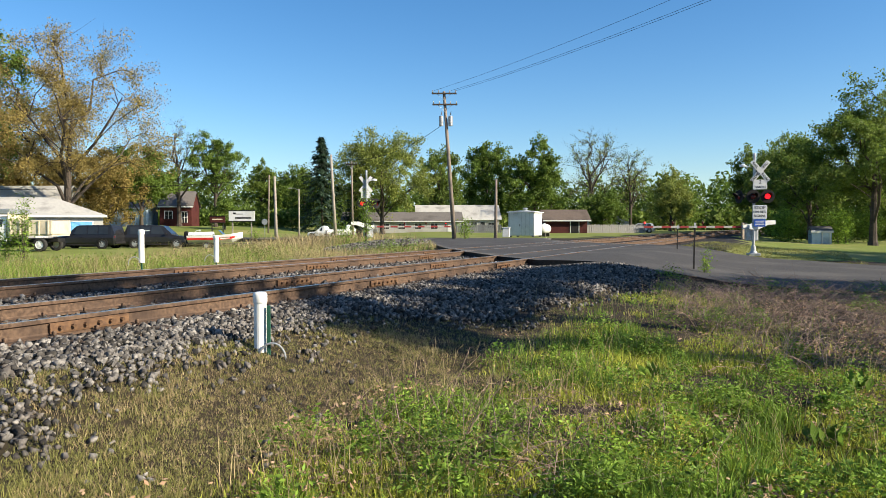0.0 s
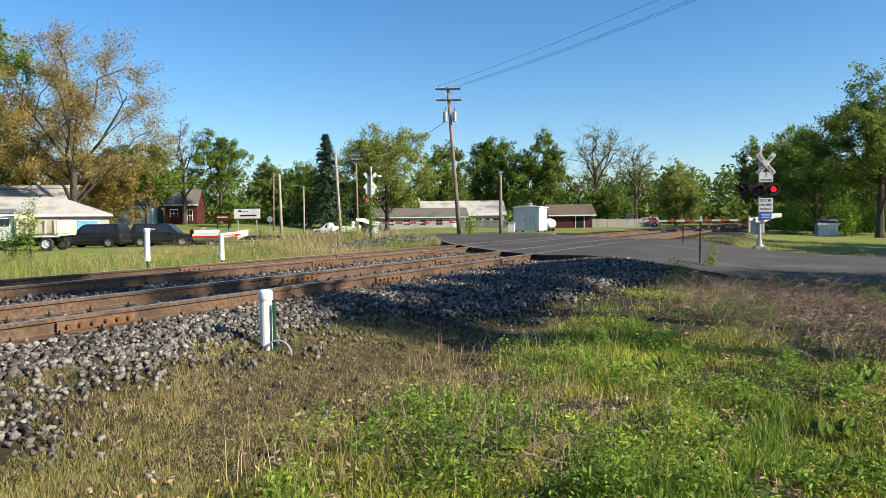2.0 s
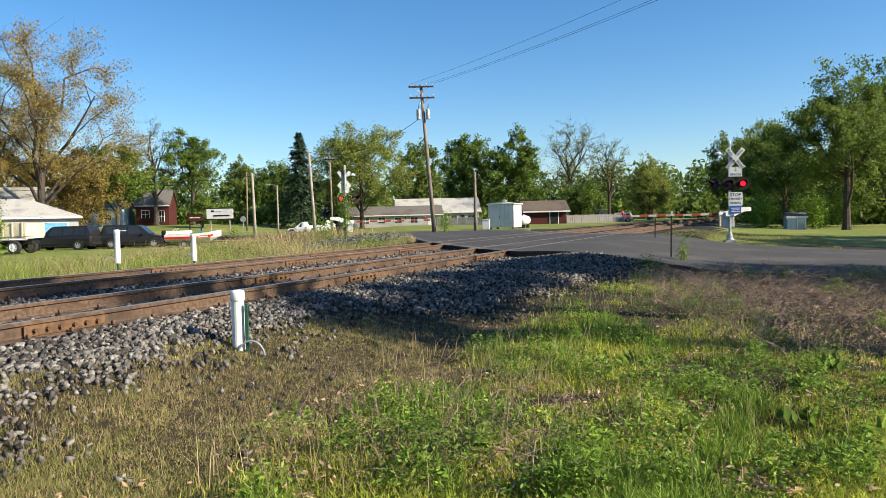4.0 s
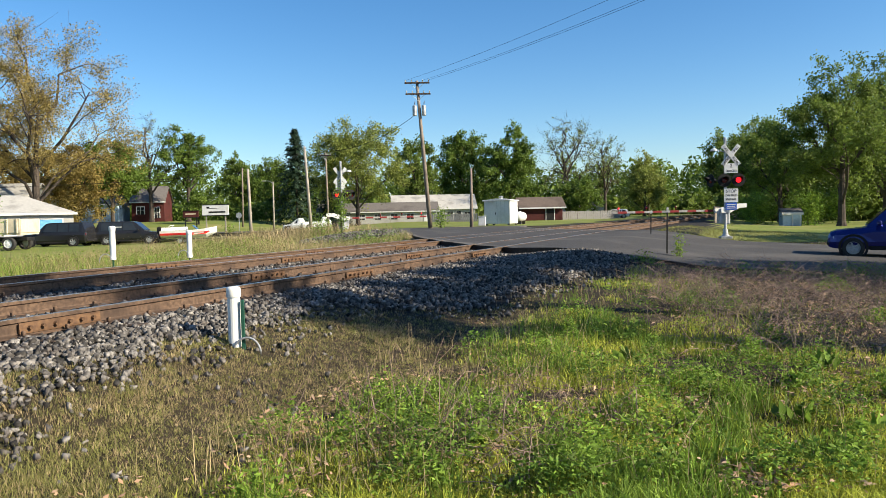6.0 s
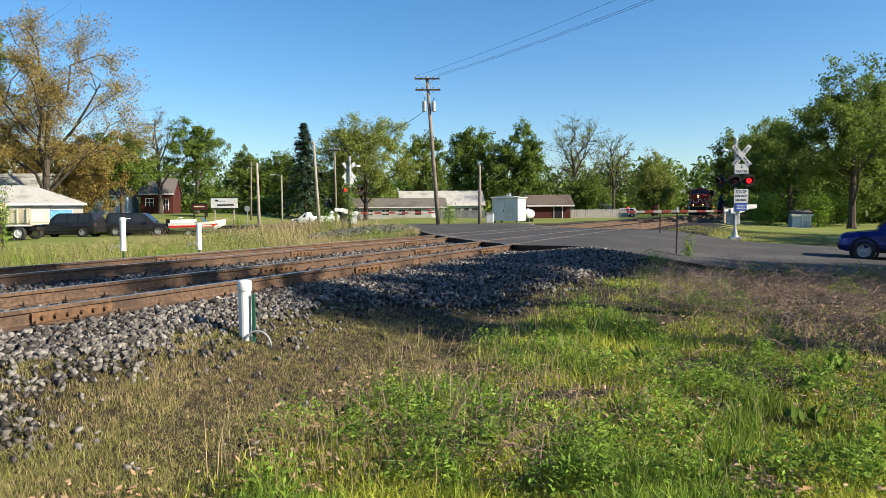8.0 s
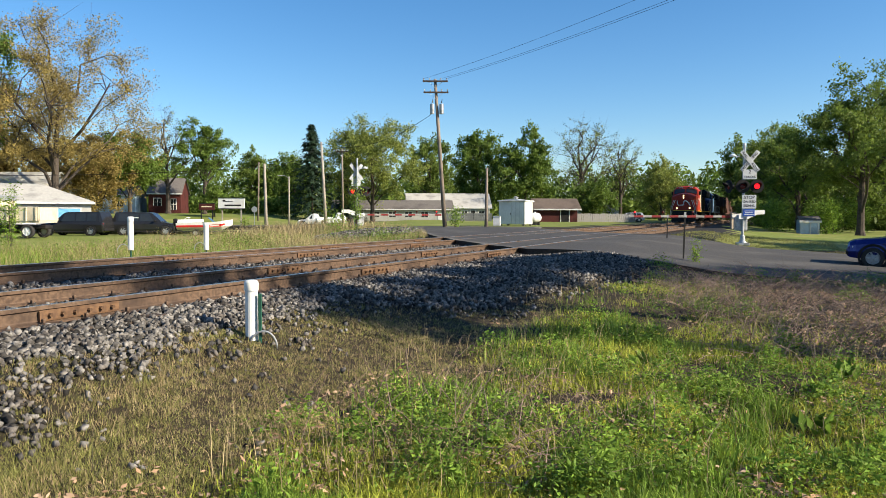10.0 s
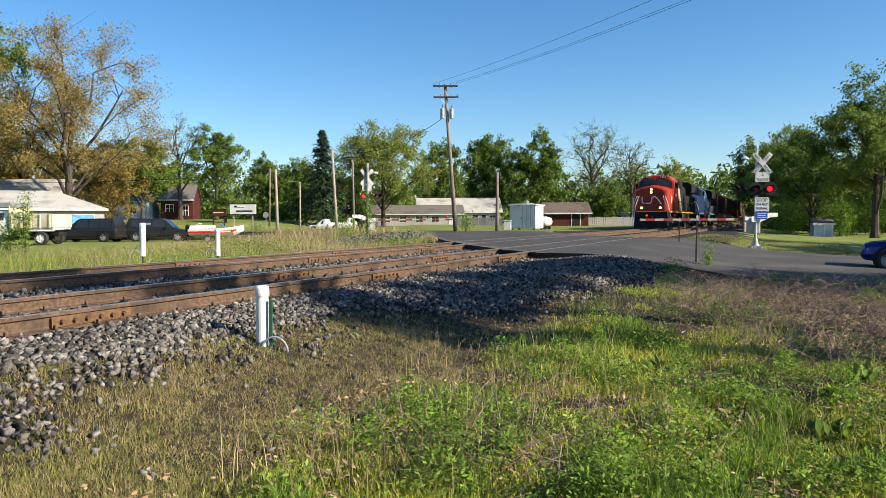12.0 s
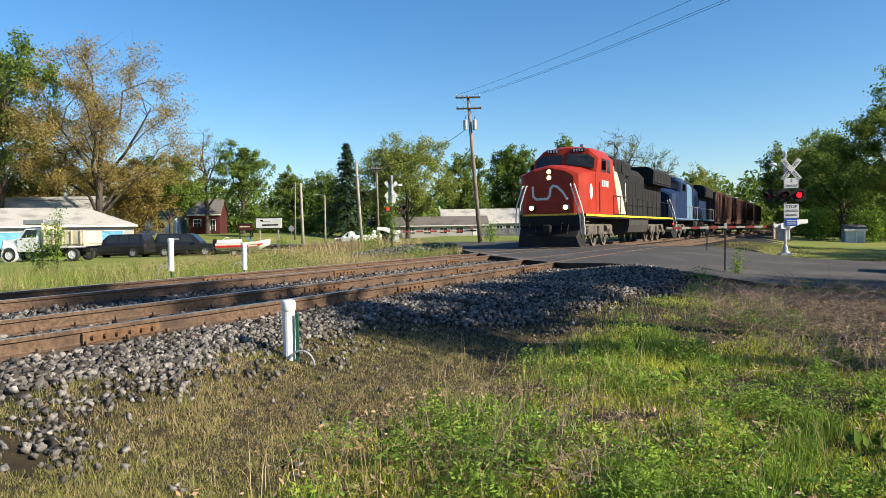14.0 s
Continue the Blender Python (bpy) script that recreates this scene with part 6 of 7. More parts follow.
def hopper_wagon(label):
    t = thing("hopper_wagon", Matrix.Identity(4), label, "wagon", "train")
    part("body", loft(Geo(), [(-16.2, [(1.45, 2.6), (1.52, 2.9), (1.52, 4.2), (1.3, 4.3)]), (-14.9, [(1.45, 1.3), (1.52, 1.6), (1.52, 4.2), (1.3, 4.3)]), (-2.1, [(1.45, 1.3), (1.52, 1.6), (1.52, 4.2), (1.3, 4.3)]), (-0.8, [(1.45, 2.6), (1.52, 2.9), (1.52, 4.2), (1.3, 4.3)])]), HOPPER_BROWN, t, "oxide-brown steel hopper body")
    for sg in (-1, 1):
        for k in range(11):
            part("rib", Geo().box((-2.2 - 1.26 * k, sg * 1.56, 2.9), (0.1, 0.09, 2.5), 0.01), HOPPER_BROWN, t)
        part("top_rail", Geo().box((-8.5, sg * 1.5, 4.28), (15.4, 0.14, 0.12), 0.02), HOPPER_BROWN, t)
        part("side_sill", Geo().box((-8.5, sg * 1.4, 1.2), (16.4, 0.12, 0.24), 0.02), HOPPER_BROWN, t)
        part("ladder", Geo().rod((-0.75, sg * 1.45, 1.2), (-0.75, sg * 1.45, 4.2), 0.03, n=6).rod((-0.75, sg * 1.0, 1.2), (-0.75, sg * 1.0, 4.2), 0.03, n=6), DIRTY_GREY, t)
    part("end_platform", Geo().box((-8.5, 0, 1.05), (16.9, 0.5, 0.3), 0.03), BLACK, t)
    bogie(t, -2.2, (-0.88, 0.88), 0.46)
    bogie(t, -14.8, (-0.88, 0.88), 0.46)
    return t


lead_loco = locomotive("locomotive", "red-orange and black diesel locomotive with lit headlights", RED_SCHEME)
second_loco = locomotive("locomotive", "deep blue diesel locomotive coupled behind the leader", BLUE_SCHEME)
SIZE = 1.06
wagons = [hopper_wagon("oxide-brown open hopper wagon in the train") for k in range(4)]
TRAIN = [(lead_loco, 0.0), (second_loco, 22.9 * SIZE)] + [(w, (45.6 + 17.3 * k) * SIZE) for k, w in enumerate(wagons)]
for ob, back in TRAIN:
    ob.scale = (SIZE, SIZE, SIZE)


# ---- road vehicles ----
def wheel(parent, x, y, r, rim, width=0.22):
    sg = 1 if y > 0 else -1
    m = pose(x, y, r, -90 * sg, 0, 0)
    w = part("wheel", Geo().spin([(r * 0.62, -width / 2), (r * 0.92, -width / 2), (r, -width * 0.3), (r, width * 0.3), (r * 0.92, width / 2), (r * 0.62, width / 2), (r * 0.62, -width / 2)], 26), RUBBER, parent, "black tyre", m)
    g = Geo().spin([(r * 0.63, width * 0.42), (r * 0.58, width * 0.44), (r * 0.55, width * 0.2), (0, width * 0.2)], 26)
    for k in range(5):
        a = k * 1.2566
        g.box((r * 0.32, 0, width * 0.34), (r * 0.56, r * 0.17, width * 0.16), 0.01, Matrix.Rotation(a, 4, "Z"))
    g.rod((0, 0, width * 0.2), (0, 0, width * 0.46), r * 0.13, n=10)
    part("rim", g, rim, w, "silver spoked rim")
    return w


def road_vehicle(name, label, paint, m, L=4.6, W=1.8, H=1.75, style="suv", r=0.34, lights=True, group=""):
    """Front toward +x, wheels on z = 0."""
    t = thing(name, m, label, "car" if style != "pickup" else "truck", group)
    h = W / 2
    belt = H * 0.58
    hood = H * 0.54
    f, b = L / 2, -L / 2
    low = [(b, [(h * 0.8, 0.45), (h * 0.9, 0.6), (h * 0.9, belt * 0.8), (h * 0.82, belt * 0.98)]), (b + 0.15, [(h * 0.9, 0.28), (h * 0.98, 0.5), (h, belt * 0.8), (h * 0.93, belt)]), (-L * 0.1, [(h * 0.92, 0.26), (h, 0.5), (h, belt * 0.82), (h * 0.94, belt)]), (f - L * 0.29, [(h * 0.92, 0.26), (h, 0.5), (h, belt * 0.82), (h * 0.92, belt)]), (f - L * 0.2, [(h * 0.92, 0.27), (h, 0.5), (h * 0.98, hood * 0.82), (h * 0.86, hood)]), (f - 0.22, [(h * 0.9, 0.3), (h * 0.97, 0.5), (h * 0.95, hood * 0.78), (h * 0.82, hood * 0.93)]), (f - 0.06, [(h * 0.82, 0.33), (h * 0.88, 0.5), (h * 0.86, hood * 0.74), (h * 0.75, hood * 0.86)]), (f, [(h * 0.74, 0.36), (h * 0.8, 0.5), (h * 0.78, hood * 0.66), (h * 0.68, hood * 0.76)])]
    part("body", loft(Geo(), low), paint, t, "painted car body")
    rear = {"suv": b + 0.12, "pickup": -L * 0.02, "van": b + 0.05}[style]
    gh = [(rear, [(h * 0.88, belt - 0.02), (h * 0.86, belt + 0.1)]), (rear + 0.28, [(h * 0.93, belt - 0.02), (h * 0.78, H - 0.03)]), (rear + 0.5, [(h * 0.93, belt - 0.02), (h * 0.76, H)]), (f - L * 0.44, [(h * 0.93, belt - 0.02), (h * 0.76, H - 0.02)]), (f - L * 0.38, [(h * 0.93, belt - 0.02), (h * 0.75, H - 0.1)]), (f - L * 0.24, [(h * 0.9, belt - 0.02), (h * 0.84, belt + 0.02)])]
    cab = part("cabin", loft(Geo(), gh), paint, t, "car roof and pillars")
    k0, k1 = rear + 0.42, f - L * 0.40
    n = 3 if style != "pickup" else 2
    for sg in (-1, 1):
        for i in range(n):
            a, c = k0 + (k1 - k0) * i / n + 0.05, k0 + (k1 - k0) * (i + 1) / n - 0.05
            lo, hi = belt + 0.06, H - 0.13
            yl = lambda z: h * (0.93 - 0.16 * (z - belt) / (H - belt)) + 0.002
            ext = 0.34 if i == n - 1 else 0.0
            part("side_window", slab(Geo(), [(a, sg * yl(lo), lo), (c + ext, sg * yl(lo), lo), (c, sg * yl(hi), hi), (a + 0.03, sg * yl(hi), hi)][::-sg], (0, sg, 0.3), 0.01), DARK_GLASS, cab, "dark window glass")
        part("mirror", Geo().box((f - L * 0.31, sg * (h + 0.1), belt + 0.1), (0.14, 0.2, 0.15), 0.04), paint, t)
        part("sill", Geo().box((-0.05, sg * h * 0.97, 0.31), (L * 0.52, 0.06, 0.12), 0.02), BLACK, t)
        part("headlight", Geo().box((f - 0.26, sg * h * 0.76, hood * 0.7), (0.34, 0.28, 0.16), 0.05), GREY, t, "clear headlight")
        part("tail_light", Geo().box((b + 0.08, sg * h * 0.84, belt * 0.78), (0.1, 0.2, 0.32), 0.03), LENS_RED, t, "red tail light")
        for x in (f - L * 0.155, b + L * 0.2):
            part("wheel_arch", Geo().spin([(r + 0.02, 0), (r + 0.09, 0), (r + 0.09, 0.05), (r + 0.02, 0.05)], 20, pose(x, sg * (h - 0.02), r + 0.02, -90 * sg, 0, 0)), BLACK, t)
            wheel(t, x, sg * (h - 0.08), r, GREY)
        part("door_handle", Geo().box((0.1, sg * (h + 0.01), belt * 0.86), (0.16, 0.03, 0.03), 0.01), paint, t)
    yl2 = h * 0.72
    part("windscreen", slab(Geo(), [(f - L * 0.245, -yl2, belt + 0.06), (f - L * 0.245, yl2, belt + 0.06), (f - L * 0.375, yl2 * 0.94, H - 0.12), (f - L * 0.375, -yl2 * 0.94, H - 0.12)], (0.6, 0, 0.8), 0.012), DARK_GLASS, cab, "dark window glass")
    part("front_bumper", Geo().box((f - 0.06, 0, 0.46), (0.2, W * 0.82, 0.2), 0.06), BLACK, t)
    part("rear_bumper", Geo().box((b + 0.02, 0, 0.46), (0.16, W * 0.86, 0.2), 0.05), BLACK, t)
    if style == "pickup":
        part("bed_side", Geo().box((b + L * 0.24, h * 0.9, belt + 0.03), (L * 0.44, 0.08, 0.16), 0.02), paint, t)
        part("bed_side", Geo().box((b + L * 0.24, -h * 0.9, belt + 0.03), (L * 0.44, 0.08, 0.16), 0.02), paint, t)
    return t


def standing(x, y, turn, lift=0.0):
    return pose(x, y, float(ground_level(np.array([x]), np.array([y]))[0]) + lift, 0, 0, turn)


CAR_STOP, CAR_TURN = Vector((14.95, 21.6)), 150.0
CAR_Z = float(road_level(np.array([14.3]), np.array([21.5]))[0])
blue_car = road_vehicle("car", "blue compact sport utility car waiting at the gate", CAR_BLUE, pose(CAR_STOP.x, CAR_STOP.y, CAR_Z, 0, 0, CAR_TURN), 4.35, 1.8, 1.68, "suv", 0.315)
road_vehicle("car", "black sport utility vehicle parked in the grass", CAR_BLACK, standing(-28.3, 58, 176), 5.3, 2.0, 1.88, "suv", 0.38, group="parked vehicles")
sign_suv = road_vehicle("car", "black sport utility vehicle with white lettering on its windows", CAR_BLACK, standing(-23.4, 59.5, 4), 5.1, 2.0, 1.88, "suv", 0.38, group="parked vehicles")
part("window_marking", Geo().box((-0.75, -0.88, 1.42), (0.75, 0.015, 0.07), 0.003, pose(0, 0, 0)), WHITE, sign_suv, "white marks on the window")
road_vehicle("pickup_truck", "white pickup truck parked by the far street", CAR_WHITE, standing(-12.6, 94, 12), 5.2, 1.9, 1.75, "pickup", 0.36, group="parked vehicles")
road_vehicle("pickup_truck", "dusty white pickup truck parked by the far street", CAR_WHITE, standing(-15.8, 99, 170), 5.2, 1.9, 1.75, "pickup", 0.36, group="parked vehicles")
road_vehicle("car", "white car parked beyond the railway", CAR_WHITE, standing(31.5, 116, 170), 4.6, 1.8, 1.5, "suv", 0.33, group="parked vehicles")


def dump_truck(m):
    t = thing("dump_truck", m, "old white dump truck with a beige tipper body", "truck", "parked vehicles")
    part("chassis", Geo().box((-0.2, 0, 0.75), (5.9, 0.9, 0.24), 0.03), BLACK, t)
    part("bonnet", loft(Geo(), [(1.6, [(0.95, 0.7), (1.0, 1.0), (0.92, 1.62)]), (2.9, [(0.9, 0.7), (0.95, 1.0), (0.82, 1.5)]), (3.05, [(0.82, 0.75), (0.85, 1.0), (0.72, 1.42)])]), CAR_WHITE, t, "white bonnet")
    cab = part("cab", loft(Geo(), [(0.1, [(1.02, 0.7), (1.05, 1.6), (0.92, 2.35), (0.5, 2.42)]), (1.2, [(1.02, 0.7), (1.05, 1.6), (0.92, 2.3), (0.5, 2.38)]), (1.75, [(1.0, 0.7), (1.02, 1.6), (0.95, 1.62), (0.5, 1.64)])]), CAR_WHITE, t, "white cab")
    for sg in (-1, 1):
        part("side_window", slab(Geo(), [(0.35, sg * 1.03, 1.68), (1.4, sg * 1.03, 1.68), (1.12, sg * 0.95, 2.2), (0.35, sg * 0.95, 2.2)][::-sg], (0, sg, 0.15), 0.015), DARK_GLASS, cab, "dark window glass")
        part("mudguard", Geo().spin([(0.5, -0.14), (0.56, -0.14), (0.56, 0.14), (0.5, 0.14)], 20, pose(2.35, sg * 0.95, 0.5, 90, 0, 0)), CAR_WHITE, t)
        wheel(t, 2.35, sg * 0.95, 0.46, CAR_WHITE, 0.26)
        wheel(t, -2.2, sg * 0.95, 0.46, CAR_WHITE, 0.3)
        part("body_side", Geo().box((-1.6, sg * 1.12, 1.65), (3.0, 0.07, 0.95), 0.02), CREAM, t, "beige tipper side")
        for k in range(5):
            part("side_rib", Geo().box((-0.3 - 0.65 * k, sg * 1.18, 1.62), (0.1, 0.07, 0.95), 0.015), CREAM, t)
    part("windscreen", slab(Geo(), [(1.72, -0.88, 1.7), (1.72, 0.88, 1.7), (1.28, 0.84, 2.26), (1.28, -0.84, 2.26)], (0.8, 0, 0.6), 0.015), DARK_GLASS, cab, "dark window glass")
    part("body_floor", Geo().box((-1.6, 0, 1.12), (3.0, 2.2, 0.16), 0.02), CREAM, t)
    part("headboard", Geo().box((-0.12, 0, 1.9), (0.08, 2.3, 1.5), 0.02), CREAM, t)
    part("cab_guard", Geo().box((0.5, 0, 2.72), (1.5, 2.2, 0.34), 0.03), GREY, t, "grey cab guard")
    part("tailboard", Geo().box((-3.12, 0, 1.62), (0.07, 2.25, 0.9), 0.02), CREAM, t)
    part("grille", Geo().box((3.06, 0, 1.1), (0.05, 1.2, 0.5), 0.02), BLACK, t)


dump_truck(standing(-29.4, 50, 178))


def motor_boat(m):
    t = thing("motor_boat", m, "white and red motor boat on a trailer", "boat")
    hull = [(-2.3, [(0.35, 0.55), (0.85, 0.75), (0.98, 1.15)]), (0.2, [(0.35, 0.5), (0.9, 0.75), (1.02, 1.2)]), (1.5, [(0.2, 0.55), (0.6, 0.85), (0.82, 1.32)]), (2.4, [(0.04, 0.95), (0.12, 1.15), (0.2, 1.48)])]
    part("hull", loft(Geo(), hull), CAR_WHITE, t, "white hull")
    for sg in (-1, 1):
        part("stripe", slab(Geo(), [(-2.28, sg * 0.93, 0.95), (0.2, sg * 0.98, 0.98), (1.5, sg * 0.72, 1.08), (2.3, sg * 0.2, 1.25), (1.5, sg * 0.63, 0.88), (0.2, sg * 0.93, 0.8), (-2.28, sg * 0.88, 0.78)][::-sg], (0, sg, -0.3), 0.03), SIGN_RED, t, "red hull stripe")
        wheel(t, -0.6, sg * 1.1, 0.3, GREY, 0.2)
    part("windscreen", slab(Geo(), [(0.75, -0.72, 1.26), (0.75, 0.72, 1.26), (0.35, 0.62, 1.62), (0.35, -0.62, 1.62)], (0.7, 0, 0.7), 0.015), DARK_GLASS, t, "low tinted windscreen")
    part("canopy_frame", Geo().pipe([(-1.9, -0.85, 1.2), (-1.4, -0.8, 1.65), (-1.4, 0.8, 1.65), (-1.9, 0.85, 1.2)], 0.025, 6), WHITE, t)
    part("cover", loft(Geo(), [(-2.2, [(0.8, 1.18), (0.5, 1.45)]), (-0.2, [(0.85, 1.22), (0.55, 1.5)])]), CAR_WHITE, t, "pale boat cover")
    part("outboard", Geo().box((-2.5, 0, 1.2), (0.35, 0.36, 0.7), 0.08).box((-2.45, 0, 0.7), (0.16, 0.16, 0.6), 0.03), BLACK, t)
    part("trailer", Geo().box((-0.2, 0.5, 0.42), (4.6, 0.08, 0.1), 0.01).box((-0.2, -0.5, 0.42), (4.6, 0.08, 0.1), 0.01).box((-0.6, 0, 0.36), (0.1, 2.0, 0.1), 0.01).box((2.8, 0, 0.42), (1.6, 0.09, 0.1), 0.01).rod((3.2, 0, 0.0), (3.2, 0, 0.5), 0.035, n=8), DIRTY_GREY, t, "steel trailer")


motor_boat(standing(-17.6, 56, 8) @ Matrix.Scale(0.86, 4))


# ---- houses and sheds ----
def gable_house(name, label, x, y, turn, w, d, eave, ridge, wall, roof, hip=0.0, over=0.35, openings=(), z=None):
    """Front toward -y; openings: (kind, x, bottom, width, height, material), on the front."""
    z0 = float(ground_level(np.array([x]), np.array([y]))[0]) - 0.1 if z is None else z
    t = thing(name, pose(x, y, z0, 0, 0, turn), label, "building", "buildings")
    h, k = w / 2, d / 2
    wl = part("wall", Geo().box((0, 0, eave / 2), (w, d, eave), 0.02), wall, t)
    if not hip:
        for sg in (-1, 1):
            part("gable", Geo().prism([(-k, eave), (k, eave), (0, ridge - 0.05)], sg * h - 0.08 * sg, sg * h, None, "x"), wall, t)
    e = eave - over * (ridge - eave) / k
    g = Geo()
    q = h - hip
    th = 0.12
    for sg in (-1, 1):
        pts = [(-h - over, sg * (k + over), e), (h + over, sg * (k + over), e), (q + (0 if hip else over), 0, ridge), (-q - (0 if hip else over), 0, ridge)]
        g.add(pts + [(a, b, c + th) for a, b, c in pts], [(0, 1, 2, 3), (4, 5, 6, 7), (0, 1, 5, 4), (1, 2, 6, 5), (2, 3, 7, 6), (3, 0, 4, 7)])
        if hip:
            pts = [(sg * (h + over), -k - over, e), (sg * (h + over), k + over, e), (sg * q, 0, ridge)]
            g.add(pts + [(a, b, c + th) for a, b, c in pts], [(0, 1, 2), (3, 4, 5), (0, 1, 4, 3), (1, 2, 5, 4), (2, 0, 3, 5)])
    part("roof", g, roof, t)
    part("fascia", Geo().box((0, -k - over, e + 0.02), (w + 2 * over, 0.05, 0.2), 0.01), WHITE, t, "white eaves board")
    for kind, ox, oz, ow, oh, om in openings:
        o = part(kind, Geo().box((ox, -k - 0.02, oz + oh / 2), (ow, 0.06, oh), 0.01), om, t)
        part("frame", Geo().box((ox, -k - 0.05, oz + oh + 0.04), (ow + 0.2, 0.06, 0.1), 0.01).box((ox - ow / 2 - 0.05, -k - 0.05, oz + oh / 2), (0.1, 0.06, oh), 0.01).box((ox + ow / 2 + 0.05, -k - 0.05, oz + oh / 2), (0.1, 0.06, oh), 0.01), WHITE, o)
        if kind == "garage_door":
            for j in range(1, 5):
                part("panel_rib", Geo().box((ox - ow / 2 + ow * j / 5, -k - 0.06, oz + oh / 2), (0.05, 0.03, oh), 0.005), om, o)
        elif kind == "window":
            part("glazing_bar", Geo().box((ox, -k - 0.06, oz + oh / 2), (0.05, 0.03, oh), 0.004).box((ox, -k - 0.06, oz + oh / 2), (ow, 0.03, 0.05), 0.004), WHITE, o)
    return t


WIN = lambda x, z=1.0, w=1.2, h=1.1: ("window", x, z, w, h, DARK_GLASS)
gable_house("garage", "white garage with a pale hip roof and blue doors", -43.8, 72.8, 25, 17.5, 10, 2.95, 4.7, SIDING_WHITE, ROOF_WHITE, 4.5, 0.4,
            (("garage_door", 6.3, 0.0, 3.0, 2.3, DOOR_BLUE), ("garage_door", -2.5, 0.0, 6.5, 2.3, DOOR_BLUE), ("door", 3.4, 0.0, 0.9, 2.1, WHITE)))
gable_house("barn", "weathered outbuilding with a corrugated pale roof", -55, 92, 0, 16, 9, 4.2, 6.4, SIDING_WHITE, ROOF_WHITE, 0, 0.3)
gable_house("house", "red house in shade-toned siding with a grey roof and white window", -47.5, 131, 8, 5.4, 7, 3.6, 6.2, SIDING_RED, ROOF_GREY, 0, 0.3, (WIN(-1.2, 1.3, 1.2, 1.3), WIN(1.5, 0.6, 0.8, 1.9)))
gable_house("house", "low pale house behind the lawn", -57, 128, 6, 11, 7, 3.2, 4.6, PALE_SHED_BLUE, ROOF_GREY, 0, 0.3, (WIN(-2), WIN(3)))
gable_house("house", "long white single-storey house with a grey roof", -8.5, 152, 3, 24, 8, 2.6, 4.3, SIDING_WHITE, ROOF_GREY, 0, 0.5,
            tuple(WIN(-10 + 3.3 * k, 0.9, 1.4, 1.1) for k in range(6)) + (("door", 9.8, 0.0, 0.95, 2.05, WHITE),))
gable_house("house", "white house wing with a pale metal roof", 3.0, 156, 3, 17, 10, 2.8, 5.6, SIDING_WHITE, ROOF_WHITE, 0, 0.5, (WIN(1, 0.9), WIN(3.2, 0.9), ("door", 5, 0.0, 0.95, 2.05, DARK_GLASS), WIN(6.8, 0.8)))
gable_house("outbuilding", "red outbuilding in shade-toned siding with a brown roof", 18.6, 112, 0, 6.2, 6, 2.2, 3.6, SIDING_RED, ROOF_BROWN, 0, 0.5, (("door", 1.2, 0.0, 1.2, 1.9, BLACK),))
gable_house("garden_shed", "small pale blue garden shed on the lawn", 33.8, 65, -12, 1.6, 1.3, 1.25, 1.6, PALE_SHED_BLUE, ROOF_GREY, 0, 0.12, (("door", 0.35, 0.02, 0.55, 1.1, PALE_SHED_BLUE),))
gable_house("house", "distant house among the trees", 43, 190, 0, 10, 7, 3.0, 5.5, SIDING_WHITE, ROOF_BROWN, 0, 0.4, (WIN(-2), WIN(2)))


def signal_shed(m):
    t = thing("equipment_shed", m, "white metal railway equipment shed beside the road", "shed")
    part("body", Geo().box((0, 0, 1.2), (2.5, 2.4, 2.1), 0.02), WHITE, t, "white metal wall panels")
    part("roof", Geo().box((0, 0, 2.3), (2.75, 2.65, 0.1), 0.02).prism([(-1.3, 2.35), (1.3, 2.35), (0, 2.5)], -1.25, 1.25), WHITE, t, "low white roof")
    part("vent", Geo().spin([(0.0, 2.45), (0.18, 2.45), (0.18, 2.62), (0.26, 2.64), (0.1, 2.74), (0, 2.75)], 12), GREY, t)
    for k in range(7):
        part("panel_seam", Geo().box((-1.15 + 0.385 * k, -1.205, 1.2), (0.03, 0.02, 2.05), 0.004), GREY, t)
        part("panel_seam", Geo().box((1.255, -1.1 + 0.36 * k, 1.2), (0.02, 0.05, 2.05), 0.004), WHITE, t)
    part("door", Geo().box((-0.45, -1.215, 1.15), (0.85, 0.03, 1.85), 0.01), WHITE, t)
    part("lock", Geo().box((-0.12, -1.24, 1.1), (0.06, 0.03, 0.2), 0.005), BLACK, t)
    for a in (-1.1, 1.1):
        for b in (-1.05, 1.05):
            part("foot", Geo().box((a, b, 0.06), (0.2, 0.2, 0.24), 0.01), DIRTY_GREY, t)


signal_shed(standing(7.7, 67.7, -25))
cab = thing("equipment_cabinet", standing(5.55, 63.5, -10), "small white metal equipment cabinet on a base", "cabinet")
part("body", Geo().box((0, 0, 0.45), (0.62, 0.5, 0.8), 0.02), WHITE, cab)
part("lid", Geo().box((0, 0, 0.88), (0.7, 0.58, 0.06), 0.015), WHITE, cab)
tank = thing("gas_tank", standing(10.0, 71.5, 60), "white horizontal gas tank on feet", "tank")
part("vessel", Geo().spin([(0, -0.95), (0.3, -0.88), (0.46, -0.65), (0.48, 0), (0.46, 0.65), (0.3, 0.88), (0, 0.95)], 20, pose(0, 0, 0.75, 0, 90, 0)), WHITE, tank, smooth=True)
for a in (-0.5, 0.5):
    part("foot", Geo().box((a, 0, 0.16), (0.12, 0.7, 0.36), 0.02), DIRTY_GREY, tank)
part("valve_dome", Geo().spin([(0, 1.32), (0.12, 1.3), (0.13, 1.15), (0.13, 1.1)], 12), WHITE, tank)


